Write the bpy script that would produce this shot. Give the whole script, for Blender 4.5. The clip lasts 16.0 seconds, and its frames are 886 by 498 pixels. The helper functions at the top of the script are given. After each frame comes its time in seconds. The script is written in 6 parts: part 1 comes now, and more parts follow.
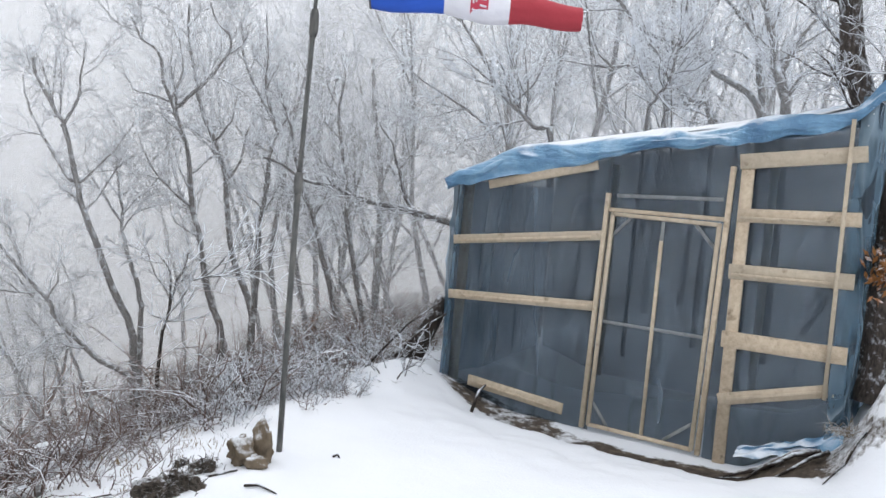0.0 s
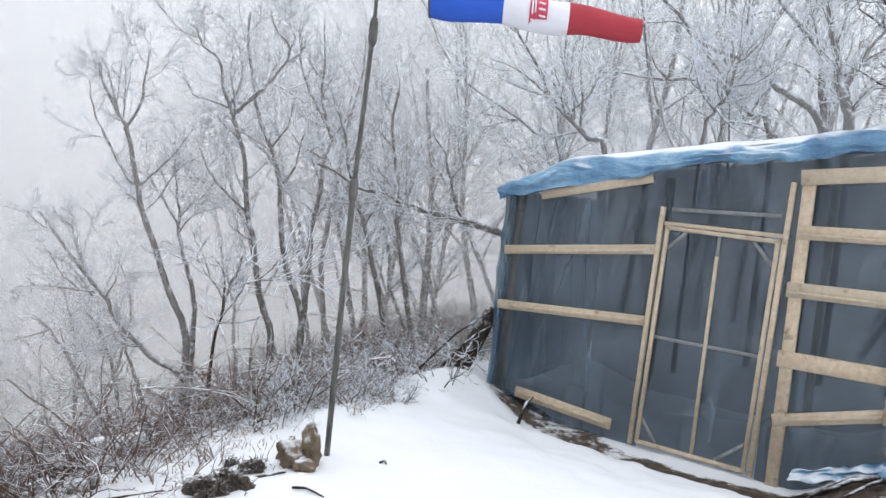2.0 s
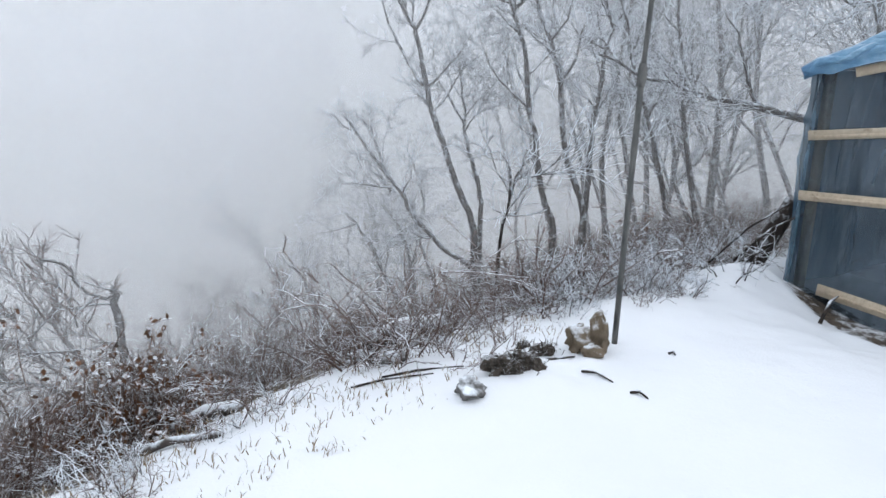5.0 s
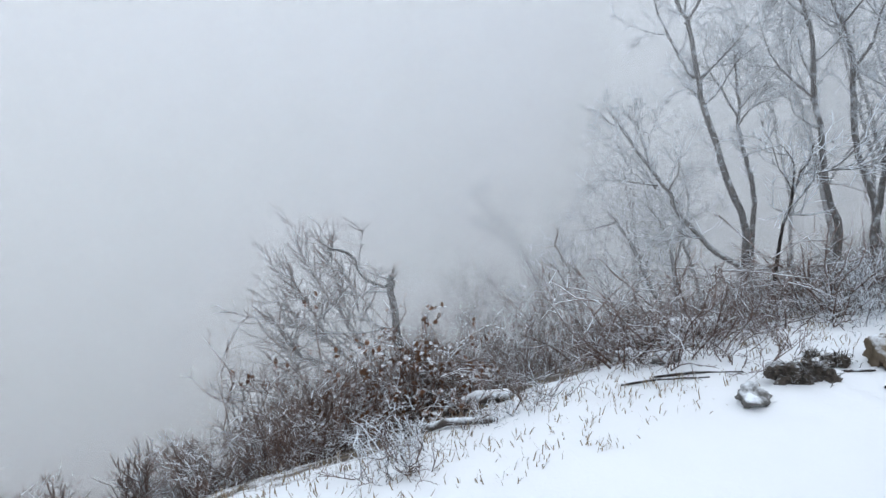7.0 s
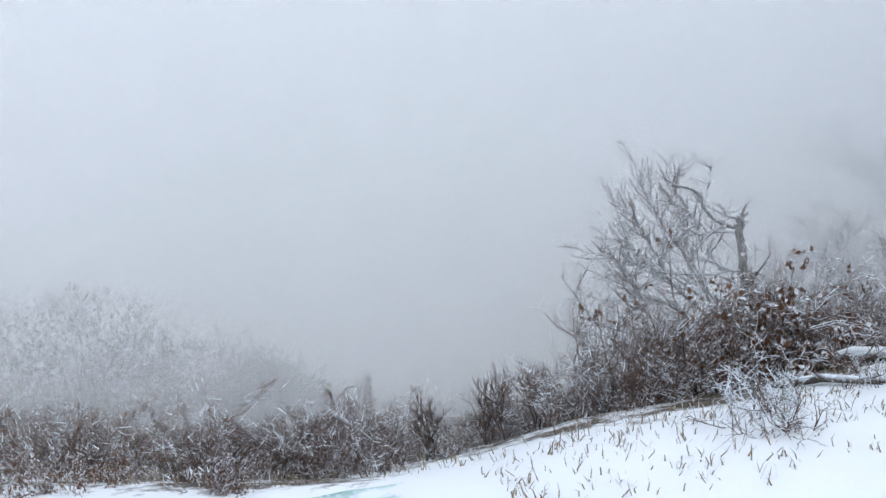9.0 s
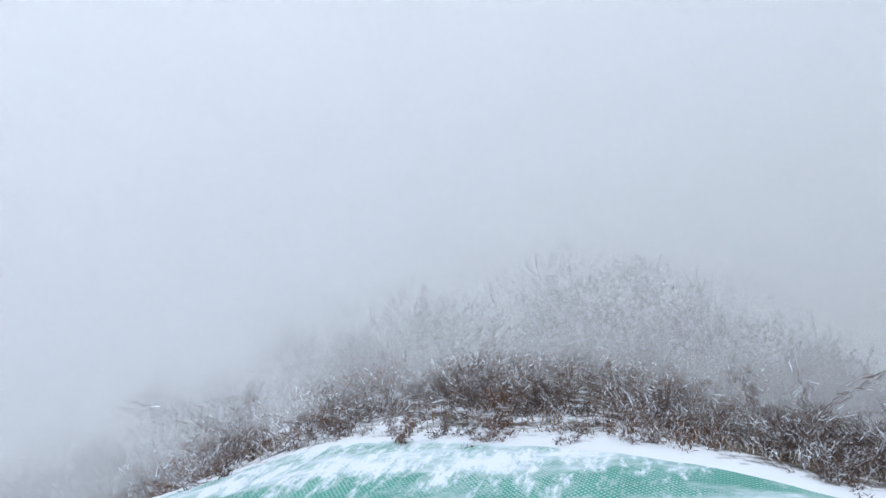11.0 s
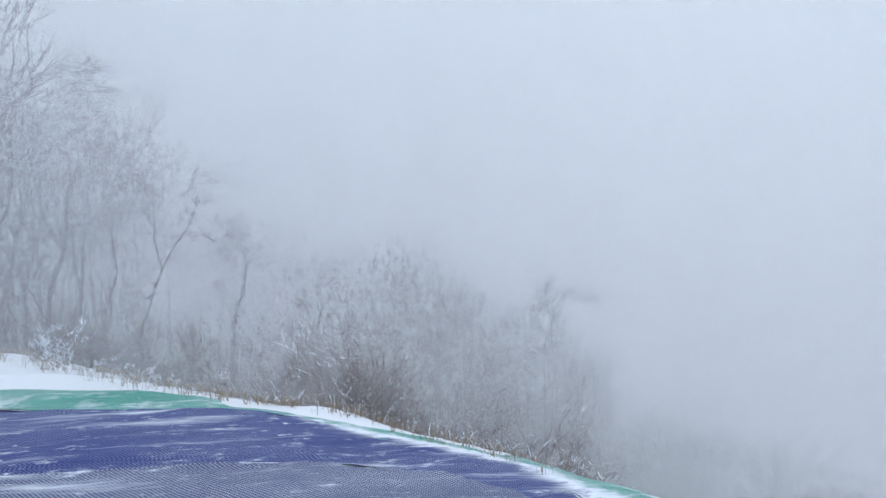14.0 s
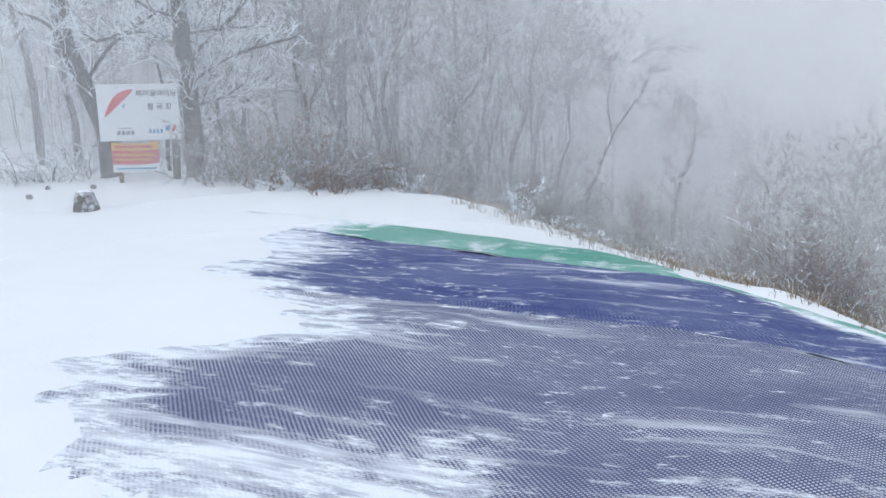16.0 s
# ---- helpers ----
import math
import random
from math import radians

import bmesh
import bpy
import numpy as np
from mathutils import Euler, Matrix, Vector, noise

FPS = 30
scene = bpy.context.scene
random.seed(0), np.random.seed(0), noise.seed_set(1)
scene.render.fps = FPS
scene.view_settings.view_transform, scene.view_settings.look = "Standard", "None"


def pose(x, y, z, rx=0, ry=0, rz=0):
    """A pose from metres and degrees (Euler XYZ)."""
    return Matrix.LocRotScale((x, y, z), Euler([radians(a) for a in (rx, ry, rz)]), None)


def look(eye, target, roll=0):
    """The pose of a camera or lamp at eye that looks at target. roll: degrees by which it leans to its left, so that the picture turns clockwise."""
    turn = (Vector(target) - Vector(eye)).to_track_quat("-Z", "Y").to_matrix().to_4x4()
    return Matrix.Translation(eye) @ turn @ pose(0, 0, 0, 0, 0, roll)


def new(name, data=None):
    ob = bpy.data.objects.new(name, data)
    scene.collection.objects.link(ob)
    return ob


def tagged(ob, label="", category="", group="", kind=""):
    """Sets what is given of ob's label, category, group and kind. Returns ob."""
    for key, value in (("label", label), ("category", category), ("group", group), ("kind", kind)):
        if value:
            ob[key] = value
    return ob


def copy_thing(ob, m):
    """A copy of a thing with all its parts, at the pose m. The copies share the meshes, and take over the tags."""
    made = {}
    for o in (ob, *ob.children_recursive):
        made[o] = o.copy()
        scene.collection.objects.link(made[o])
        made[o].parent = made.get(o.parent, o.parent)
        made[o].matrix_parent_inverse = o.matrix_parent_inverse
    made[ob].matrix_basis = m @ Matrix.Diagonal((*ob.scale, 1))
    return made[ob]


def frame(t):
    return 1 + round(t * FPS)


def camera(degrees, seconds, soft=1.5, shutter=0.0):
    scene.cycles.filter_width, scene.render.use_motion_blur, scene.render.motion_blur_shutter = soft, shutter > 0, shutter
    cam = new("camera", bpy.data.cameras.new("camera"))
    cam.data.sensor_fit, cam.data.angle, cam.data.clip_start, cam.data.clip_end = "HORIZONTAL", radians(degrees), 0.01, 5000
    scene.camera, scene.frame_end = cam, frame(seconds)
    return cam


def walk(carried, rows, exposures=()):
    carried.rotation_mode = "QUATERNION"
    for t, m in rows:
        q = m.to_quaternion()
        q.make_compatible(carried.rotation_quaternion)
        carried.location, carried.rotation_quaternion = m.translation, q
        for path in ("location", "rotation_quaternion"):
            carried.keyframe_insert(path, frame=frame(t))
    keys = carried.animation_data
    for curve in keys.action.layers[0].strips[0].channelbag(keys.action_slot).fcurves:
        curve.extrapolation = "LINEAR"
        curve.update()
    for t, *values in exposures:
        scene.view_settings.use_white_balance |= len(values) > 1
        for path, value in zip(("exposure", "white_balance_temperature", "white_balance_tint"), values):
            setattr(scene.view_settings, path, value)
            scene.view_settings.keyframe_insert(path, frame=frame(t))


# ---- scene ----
cam = camera(57.72, 16.0)
PATH = [
    (0.0, pose(-0.003, -0.000, 1.550, 85.18, -4.47, 0.50)),
    (0.5, pose(0.002, -0.000, 1.555, 86.32, -5.23, -0.33)),
    (1.0, pose(0.004, -0.000, 1.560, 86.85, -5.85, -0.59)),
    (1.5, pose(-0.009, -0.000, 1.550, 86.30, -5.94, 1.23)),
    (2.0, pose(-0.028, -0.001, 1.540, 85.60, -5.70, 4.01)),
    (2.5, pose(-0.048, -0.003, 1.530, 83.41, -5.30, 6.86)),
    (3.0, pose(-0.063, -0.005, 1.520, 81.41, -4.40, 9.10)),
    (3.2, pose(-0.067, -0.006, 1.517, 80.78, -4.08, 9.67)),
    (5.3, pose(-0.081, -0.038, 1.488, 76.67, -1.70, 25.80)),
    (5.5, pose(-0.091, -0.043, 1.485, 76.63, -1.21, 27.36)),
    (6.0, pose(-0.114, -0.056, 1.478, 76.82, -0.41, 31.10)),
    (6.5, pose(-0.143, -0.075, 1.471, 76.91, -0.01, 36.13)),
    (7.0, pose(-0.169, -0.095, 1.464, 76.65, 0.23, 40.89)),
    (7.5, pose(-0.213, -0.117, 1.457, 76.00, 0.38, 45.27)),
    (8.0, pose(-0.262, -0.148, 1.450, 75.26, 0.98, 51.25)),
    (8.2, pose(-0.283, -0.163, 1.450, 74.96, 1.54, 53.97)),
    (10.3, pose(-0.397, -0.348, 1.450, 73.01, 10.81, 82.57)),
    (10.5, pose(-0.400, -0.383, 1.450, 73.89, 11.49, 87.61)),
    (10.6, pose(-0.400, -0.402, 1.450, 74.20, 11.45, 90.25)),
    (11.0, pose(-0.393, -0.473, 1.450, 76.87, 11.22, 100.56)),
    (11.5, pose(-0.370, -0.551, 1.450, 79.12, 10.51, 112.21)),
    (11.6, pose(-0.363, -0.568, 1.450, 79.49, 10.52, 114.80)),
    (11.9, pose(-0.339, -0.612, 1.450, 80.63, 10.41, 122.07)),
    (12.2, pose(-0.306, -0.657, 1.450, 81.99, 9.50, 130.07)),
    (12.4, pose(-0.286, -0.680, 1.450, 82.93, 9.01, 134.46)),
    (12.6, pose(-0.267, -0.698, 1.450, 83.63, 8.41, 138.08)),
    (12.8, pose(-0.247, -0.714, 1.450, 84.34, 7.81, 141.82)),
    (13.0, pose(-0.227, -0.730, 1.450, 84.94, 7.21, 145.50)),
    (13.2, pose(-0.205, -0.744, 1.450, 85.42, 6.33, 149.25)),
    (13.5, pose(-0.157, -0.768, 1.450, 86.29, 3.09, 156.83)),
    (14.0, pose(-0.089, -0.790, 1.450, 86.76, 1.24, 167.11)),
    (14.5, pose(-0.022, -0.799, 1.450, 86.92, 0.70, 176.88)),
    (15.0, pose(0.045, -0.797, 1.450, 84.31, 0.39, 186.52)),
    (15.5, pose(0.095, -0.788, 1.450, 80.21, 0.36, 193.79)),
    (16.0, pose(0.119, -0.782, 1.450, 78.03, 0.56, 197.34)),
]
walk(cam, PATH, exposures=[(0.0, 0.15, 6880, 10), (1.5, 0.22, 6880, 10), (2.6, 0.17, 6830, 10), (3.1, 0.07, 6760, 10), (5.5, 0.03, 6450, 8), (6.5, 0.02, 6420, 8), (7.0, -0.08, 6330, 7), (7.5, 0.0, 6280, 7), (10.5, -0.10, 6130, 8), (11.5, -0.15, 6030, 8), (12.1, -0.32, 5980, 8), (12.8, -0.30, 5980, 8), (14.5, -0.30, 6020, 8), (16.0, -0.2, 6380, 8)])

# ---- light ----
world = bpy.data.worlds.new("world")
scene.world = world
world.use_nodes = True
wn, wl = world.node_tree.nodes, world.node_tree.links
wn.clear()
w_out = wn.new("ShaderNodeOutputWorld")
w_bg = wn.new("ShaderNodeBackground")
w_fog = wn.new("ShaderNodeBackground")
w_add = wn.new("ShaderNodeAddShader")
w_sky = wn.new("ShaderNodeTexSky")
w_sky.sky_type = "NISHITA"
w_sky.sun_disc = False
w_sky.sun_elevation, w_sky.sun_rotation = radians(39), radians(70)
w_bg.inputs["Strength"].default_value = 0.05
w_co = wn.new("ShaderNodeTexCoord")
w_sep = wn.new("ShaderNodeSeparateXYZ")
w_ramp = wn.new("ShaderNodeValToRGB")
w_ramp.color_ramp.elements[0].position, w_ramp.color_ramp.elements[0].color = 0.0, (0.56, 0.61, 0.67, 1)
w_ramp.color_ramp.elements[1].position, w_ramp.color_ramp.elements[1].color = 1.0, (0.70, 0.74, 0.80, 1)
w_mid = w_ramp.color_ramp.elements.new(0.52)
w_mid.color = (0.82, 0.86, 0.93, 1)
w_map = wn.new("ShaderNodeMapRange")
w_map.inputs["From Min"].default_value, w_map.inputs["From Max"].default_value = -0.6, 0.6
w_fog.inputs["Strength"].default_value = 1.68
wl.new(w_co.outputs["Generated"], w_sep.inputs[0])
wl.new(w_sep.outputs["Z"], w_map.inputs["Value"])
wl.new(w_map.outputs["Result"], w_ramp.inputs["Fac"])
wl.new(w_ramp.outputs["Color"], w_fog.inputs["Color"])
wl.new(w_sky.outputs["Color"], w_bg.inputs["Color"])
wl.new(w_bg.outputs[0], w_add.inputs[0])
wl.new(w_fog.outputs[0], w_add.inputs[1])
wl.new(w_add.outputs[0], w_out.inputs["Surface"])
sun = new("sun", bpy.data.lights.new("sun", "SUN"))
sun.data.energy, sun.data.angle, sun.data.color = 0.5, radians(40), (1.0, 0.97, 0.93)
sun.matrix_world = look((8, 3, 7), (0, 0, 0))

# ---- materials ----


def material(name, base, rough=0.7, metal=0.0, spec=0.4):
    m = bpy.data.materials.new(name)
    m.use_nodes = True
    b = m.node_tree.nodes["Principled BSDF"]
    b.inputs["Base Color"].default_value = (*base, 1)
    b.inputs["Roughness"].default_value, b.inputs["Metallic"].default_value = rough, metal
    b.inputs["Specular IOR Level"].default_value = spec
    return m


def node(m, kind, **values):
    n = m.node_tree.nodes.new(kind)
    for key, value in values.items():
        n.inputs[key.replace("_", " ")].default_value = value
    return n


def link(m, a, b):
    m.node_tree.links.new(a, b)


def where(m, scale=(1, 1, 1), turn=0.0):
    """World-sized coordinates of the object, stretched by scale."""
    co = m.node_tree.nodes.new("ShaderNodeNewGeometry")
    mp = m.node_tree.nodes.new("ShaderNodeMapping")
    mp.inputs["Scale"].default_value = scale
    mp.inputs["Rotation"].default_value = (0, 0, turn)
    link(m, co.outputs["Position"], mp.inputs["Vector"])
    return mp.outputs["Vector"]


def grain(m, vec, scale, detail=5.0, rough=0.6):
    n = node(m, "ShaderNodeTexNoise", Scale=scale, Detail=detail, Roughness=rough)
    link(m, vec, n.inputs["Vector"])
    return n.outputs["Fac"]


def ramp(m, fac, *stops):
    r = m.node_tree.nodes.new("ShaderNodeValToRGB")
    e = r.color_ramp.elements
    while len(e) < len(stops):
        e.new(0.5)
    for k, (p, c) in enumerate(stops):
        e[k].position = p
        e[k].color = (*c, 1) if len(c) == 3 else c
    link(m, fac, r.inputs["Fac"])
    return r.outputs["Color"]


def blend(m, fac, a, b):
    x = m.node_tree.nodes.new("ShaderNodeMix")
    x.data_type = "RGBA"
    for sock, v in ((x.inputs[0], fac), (x.inputs[6], a), (x.inputs[7], b)):
        if isinstance(v, (int, float)):
            sock.default_value = v
        elif isinstance(v, tuple):
            sock.default_value = (*v, 1)
        else:
            link(m, v, sock)
    return x.outputs[2]


def calc(m, op, a, b=None, clamp=False):
    x = m.node_tree.nodes.new("ShaderNodeMath")
    x.operation, x.use_clamp = op, clamp
    for sock, v in zip(x.inputs, (a, b)):
        if isinstance(v, (int, float)):
            sock.default_value = v
        elif v is not None:
            link(m, v, sock)
    return x.outputs[0]


def bumped(m, fac, strength, distance=0.01):
    b = node(m, "ShaderNodeBump", Strength=strength, Distance=distance)
    link(m, fac, b.inputs["Height"])
    link(m, b.outputs["Normal"], m.node_tree.nodes["Principled BSDF"].inputs["Normal"])


def base_of(m):
    return m.node_tree.nodes["Principled BSDF"].inputs["Base Color"]


def upward(m):
    """How far the surface faces the sky, 0 to 1."""
    geo = m.node_tree.nodes.new("ShaderNodeNewGeometry")
    sep = m.node_tree.nodes.new("ShaderNodeSeparateXYZ")
    link(m, geo.outputs["Normal"], sep.inputs[0])
    return sep.outputs["Z"]


def snow_material():
    m = material("snow", (0.85, 0.88, 0.93), 0.75, spec=0.25)
    v = where(m)
    link(m, blend(m, grain(m, v, 1.3), (0.735, 0.755, 0.79), (0.815, 0.83, 0.855)), base_of(m))
    bumped(m, calc(m, "ADD", grain(m, v, 60, 4), calc(m, "MULTIPLY", grain(m, v, 7, 4), 2.0)), 0.25, 0.01)
    return m


def ground_material():
    """Snow on the level place; thin snow over dead grass and leaf litter past its rim (vertex weight 'litter')."""
    m = material("ground_snow", (0.85, 0.88, 0.93), 0.75, spec=0.25)
    v = where(m)
    at = m.node_tree.nodes.new("ShaderNodeAttribute")
    at.attribute_name = "litter"
    white = blend(m, grain(m, v, 1.1), (0.735, 0.755, 0.79), (0.815, 0.83, 0.855))
    dead = ramp(m, grain(m, v, 16, 6), (0.3, (0.035, 0.028, 0.024)), (0.55, (0.10, 0.078, 0.06)), (0.8, (0.20, 0.16, 0.12)))
    spots = calc(m, "ADD", calc(m, "MULTIPLY", grain(m, v, 2.2, 5, 0.65), 0.8), calc(m, "MULTIPLY", grain(m, v, 14, 5, 0.7), 0.55))
    mask = calc(m, "SUBTRACT", calc(m, "ADD", spots, calc(m, "MULTIPLY", at.outputs["Fac"], 0.62)), 0.98)
    mask = calc(m, "MULTIPLY", mask, 7.0, True)
    link(m, blend(m, mask, white, dead), base_of(m))
    bumped(m, calc(m, "ADD", grain(m, v, 55, 4), calc(m, "MULTIPLY", grain(m, v, 6, 5), 2.5)), 0.3, 0.012)
    return m


def frosted(name, dark, light, rime, amount, scale=9.0):
    """Bark or twig with hoar frost: amount 0 to 1."""
    m = material(name, dark, 0.85, spec=0.2)
    v = where(m, (1, 1, 0.35))
    bark = ramp(m, grain(m, v, scale * 3, 6), (0.3, dark), (0.7, light))
    f = calc(m, "ADD", calc(m, "MULTIPLY", grain(m, where(m), scale, 5, 0.7), 1.1), calc(m, "MULTIPLY", upward(m), 0.28))
    f = calc(m, "MULTIPLY", calc(m, "SUBTRACT", f, 1.0 - amount), 4.0, True)
    link(m, blend(m, f, bark, rime), base_of(m))
    bumped(m, grain(m, v, scale * 5, 6), 0.6, 0.02)
    return m


RIME = (0.78, 0.82, 0.87)
SNOW = snow_material()
GROUND = ground_material()
BARK = frosted("bark", (0.035, 0.03, 0.027), (0.12, 0.10, 0.088), RIME, 0.42)
FURROWED = frosted("furrowed_bark", (0.03, 0.025, 0.022), (0.11, 0.09, 0.078), RIME, 0.41, 20)
STEM_DARK = frosted("dark_stem", (0.05, 0.036, 0.03), (0.12, 0.085, 0.07), RIME, 0.25, 9)
BARK_DARK = frosted("dark_bark", (0.012, 0.010, 0.009), (0.055, 0.042, 0.035), RIME, 0.30)
LIMB = frosted("limb_bark", (0.035, 0.03, 0.028), (0.11, 0.095, 0.085), RIME, 0.46, 14)
TWIG = frosted("frosted_twig", (0.06, 0.052, 0.05), (0.15, 0.13, 0.12), RIME, 0.65, 9)
TWIG_WHITE = frosted("rimed_twig", (0.06, 0.052, 0.05), (0.16, 0.14, 0.13), RIME, 0.84, 9)
TWIG_DARK = frosted("dark_twig", (0.055, 0.040, 0.034), (0.14, 0.10, 0.085), RIME, 0.27, 7)
FAR_TWIG = frosted("far_twig", (0.05, 0.044, 0.042), (0.12, 0.10, 0.095), RIME, 0.30, 6)
STEM = frosted("shrub_stem", (0.06, 0.04, 0.034), (0.17, 0.115, 0.095), RIME, 0.31, 9)
TWIG_BROWN = frosted("brown_twig", (0.095, 0.062, 0.052), (0.21, 0.148, 0.124), RIME, 0.385, 9)
GRASS = frosted("dead_grass", (0.16, 0.11, 0.06), (0.34, 0.25, 0.15), RIME, 0.42, 30)
LEAF = frosted("dry_leaf", (0.07, 0.035, 0.022), (0.20, 0.10, 0.055), RIME, 0.34, 25)
FERN = frosted("rusty_leaf", (0.16, 0.06, 0.02), (0.36, 0.17, 0.06), RIME, 0.30, 25)


def wood_material():
    m = material("raw_pine", (0.5, 0.36, 0.2), 0.65, spec=0.3)
    v = where(m)
    g = grain(m, where(m, (6, 6, 6)), 4, 6, 0.65)
    tone = ramp(m, g, (0.25, (0.37, 0.28, 0.195)), (0.55, (0.55, 0.445, 0.325)), (0.8, (0.66, 0.57, 0.445)))
    info = m.node_tree.nodes.new("ShaderNodeObjectInfo")
    grey = blend(m, calc(m, "MULTIPLY", info.outputs["Random"], 0.55), tone, (0.40, 0.36, 0.29))
    stain = calc(m, "MULTIPLY", calc(m, "SUBTRACT", grain(m, v, 11, 3), 0.62), 6.0, True)
    link(m, blend(m, stain, grey, (0.16, 0.11, 0.07)), base_of(m))
    bumped(m, g, 0.4, 0.004)
    return m


WOOD = wood_material()
WOOD_GREY = frosted("weathered_lath", (0.17, 0.18, 0.185), (0.30, 0.31, 0.31), RIME, 0.1)


def film_material(name, body, pale, clear, rough):
    """Wrinkled plastic sheet: a milky, glossy skin that lets part of the light through. Streak highlights are painted
    into its colour.
    """
    m = material(name, body, rough, spec=0.5)
    v = where(m)
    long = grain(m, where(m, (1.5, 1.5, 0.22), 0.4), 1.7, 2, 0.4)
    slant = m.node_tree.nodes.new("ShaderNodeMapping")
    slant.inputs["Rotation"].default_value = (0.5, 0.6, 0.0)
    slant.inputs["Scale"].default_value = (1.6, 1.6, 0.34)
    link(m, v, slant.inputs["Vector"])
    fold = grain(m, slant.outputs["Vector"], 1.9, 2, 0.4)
    # pale fold lines and long streaks: highlights painted in, over the sheet's own milkiness
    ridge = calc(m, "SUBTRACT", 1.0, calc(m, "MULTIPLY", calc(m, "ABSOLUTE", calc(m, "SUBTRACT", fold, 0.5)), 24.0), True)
    milk_sheen = calc(m, "ADD", calc(m, "MULTIPLY", calc(m, "SUBTRACT", long, 0.52), 1.5, True), calc(m, "MULTIPLY", ridge, 0.30), True)
    milk_sheen = calc(m, "ADD", milk_sheen, calc(m, "MULTIPLY", calc(m, "SUBTRACT", grain(m, v, 1.3, 4), 0.42), 0.7, True), True)
    link(m, blend(m, milk_sheen, body, pale), base_of(m))
    bumped(m, calc(m, "ADD", calc(m, "MULTIPLY", ridge, 0.8), calc(m, "ADD", calc(m, "MULTIPLY", long, 1.3), calc(m, "ADD", calc(m, "MULTIPLY", grain(m, v, 9, 3), 0.06), calc(m, "MULTIPLY", grain(m, where(m, (6, 6, 0.8), 0.4), 2.0, 3), 0.5)))), 0.9, 0.04)
    out = m.node_tree.nodes["Material Output"]
    mix = m.node_tree.nodes.new("ShaderNodeMixShader")
    see = m.node_tree.nodes.new("ShaderNodeBsdfTransparent")
    see.inputs["Color"].default_value = (0.80, 0.87, 0.92, 1)
    link(m, calc(m, "MULTIPLY", calc(m, "SUBTRACT", 1.0, calc(m, "MULTIPLY", milk_sheen, 0.7)), clear), mix.inputs["Fac"])
    link(m, m.node_tree.nodes["Principled BSDF"].outputs[0], mix.inputs[1])
    link(m, see.outputs[0], mix.inputs[2])
    link(m, mix.outputs[0], out.inputs["Surface"])
    return m


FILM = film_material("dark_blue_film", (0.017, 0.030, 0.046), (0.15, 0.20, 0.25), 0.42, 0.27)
# the front's film in brighter tones: light on corner creases put into the colour
FILM_EDGE_LIT = film_material("bright_crease_film", (0.08, 0.15, 0.21), (0.50, 0.62, 0.70), 0.35, 0.2)
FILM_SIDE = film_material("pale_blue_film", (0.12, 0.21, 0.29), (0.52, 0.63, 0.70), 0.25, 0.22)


def tarp_material():
    m = material("blue_tarp", (0.12, 0.28, 0.48), 0.35, spec=0.5)
    v = where(m)
    # mottled blue, contrast raised so its dark end stands in for shading
    blue = ramp(m, grain(m, v, 3, 5), (0.3, (0.055, 0.145, 0.27)), (0.52, (0.15, 0.31, 0.47)), (0.75, (0.36, 0.53, 0.66)))
    powder = calc(m, "MULTIPLY", calc(m, "SUBTRACT", calc(m, "ADD", grain(m, v, 2.3, 5, 0.6), calc(m, "MULTIPLY", upward(m), 0.34)), 0.66), 4.0, True)
    link(m, blend(m, powder, blue, (0.80, 0.85, 0.91)), base_of(m))
    bumped(m, calc(m, "ADD", grain(m, where(m, (2, 2, 1)), 4, 6), calc(m, "MULTIPLY", grain(m, where(m, (1.2, 1.2, 5), 0.4), 5, 3), 0.8)), 0.75, 0.05)
    return m


TARP = tarp_material()
ROCK = frosted("brown_rock", (0.10, 0.077, 0.052), (0.21, 0.165, 0.12), (0.82, 0.86, 0.91), 0.29, 7)
ROCK_GREY = frosted("grey_rock", (0.08, 0.078, 0.075), (0.19, 0.18, 0.17), (0.82, 0.86, 0.91), 0.38, 7)
MOSS = frosted("dark_moss", (0.03, 0.027, 0.023), (0.11, 0.09, 0.075), (0.82, 0.86, 0.91), 0.24, 14)
STEEL = frosted("weathered_steel", (0.07, 0.075, 0.075), (0.17, 0.165, 0.155), (0.6, 0.62, 0.64), 0.16, 8)
SOCK_BLUE = material("blue_cloth", (0.02, 0.10, 0.52), 0.7)
SOCK_WHITE = material("white_cloth", (0.74, 0.73, 0.78), 0.75)
SOCK_RED = material("red_cloth", (0.38, 0.035, 0.05), 0.7)
PRINT = material("red_print", (0.55, 0.06, 0.10), 0.7)
for cloth in (SOCK_BLUE, SOCK_WHITE, SOCK_RED):
    bumped(cloth, grain(cloth, where(cloth), 14, 5), 0.35, 0.02)
    cloth.node_tree.nodes["Principled BSDF"].inputs["Subsurface Weight"].default_value = 0.0


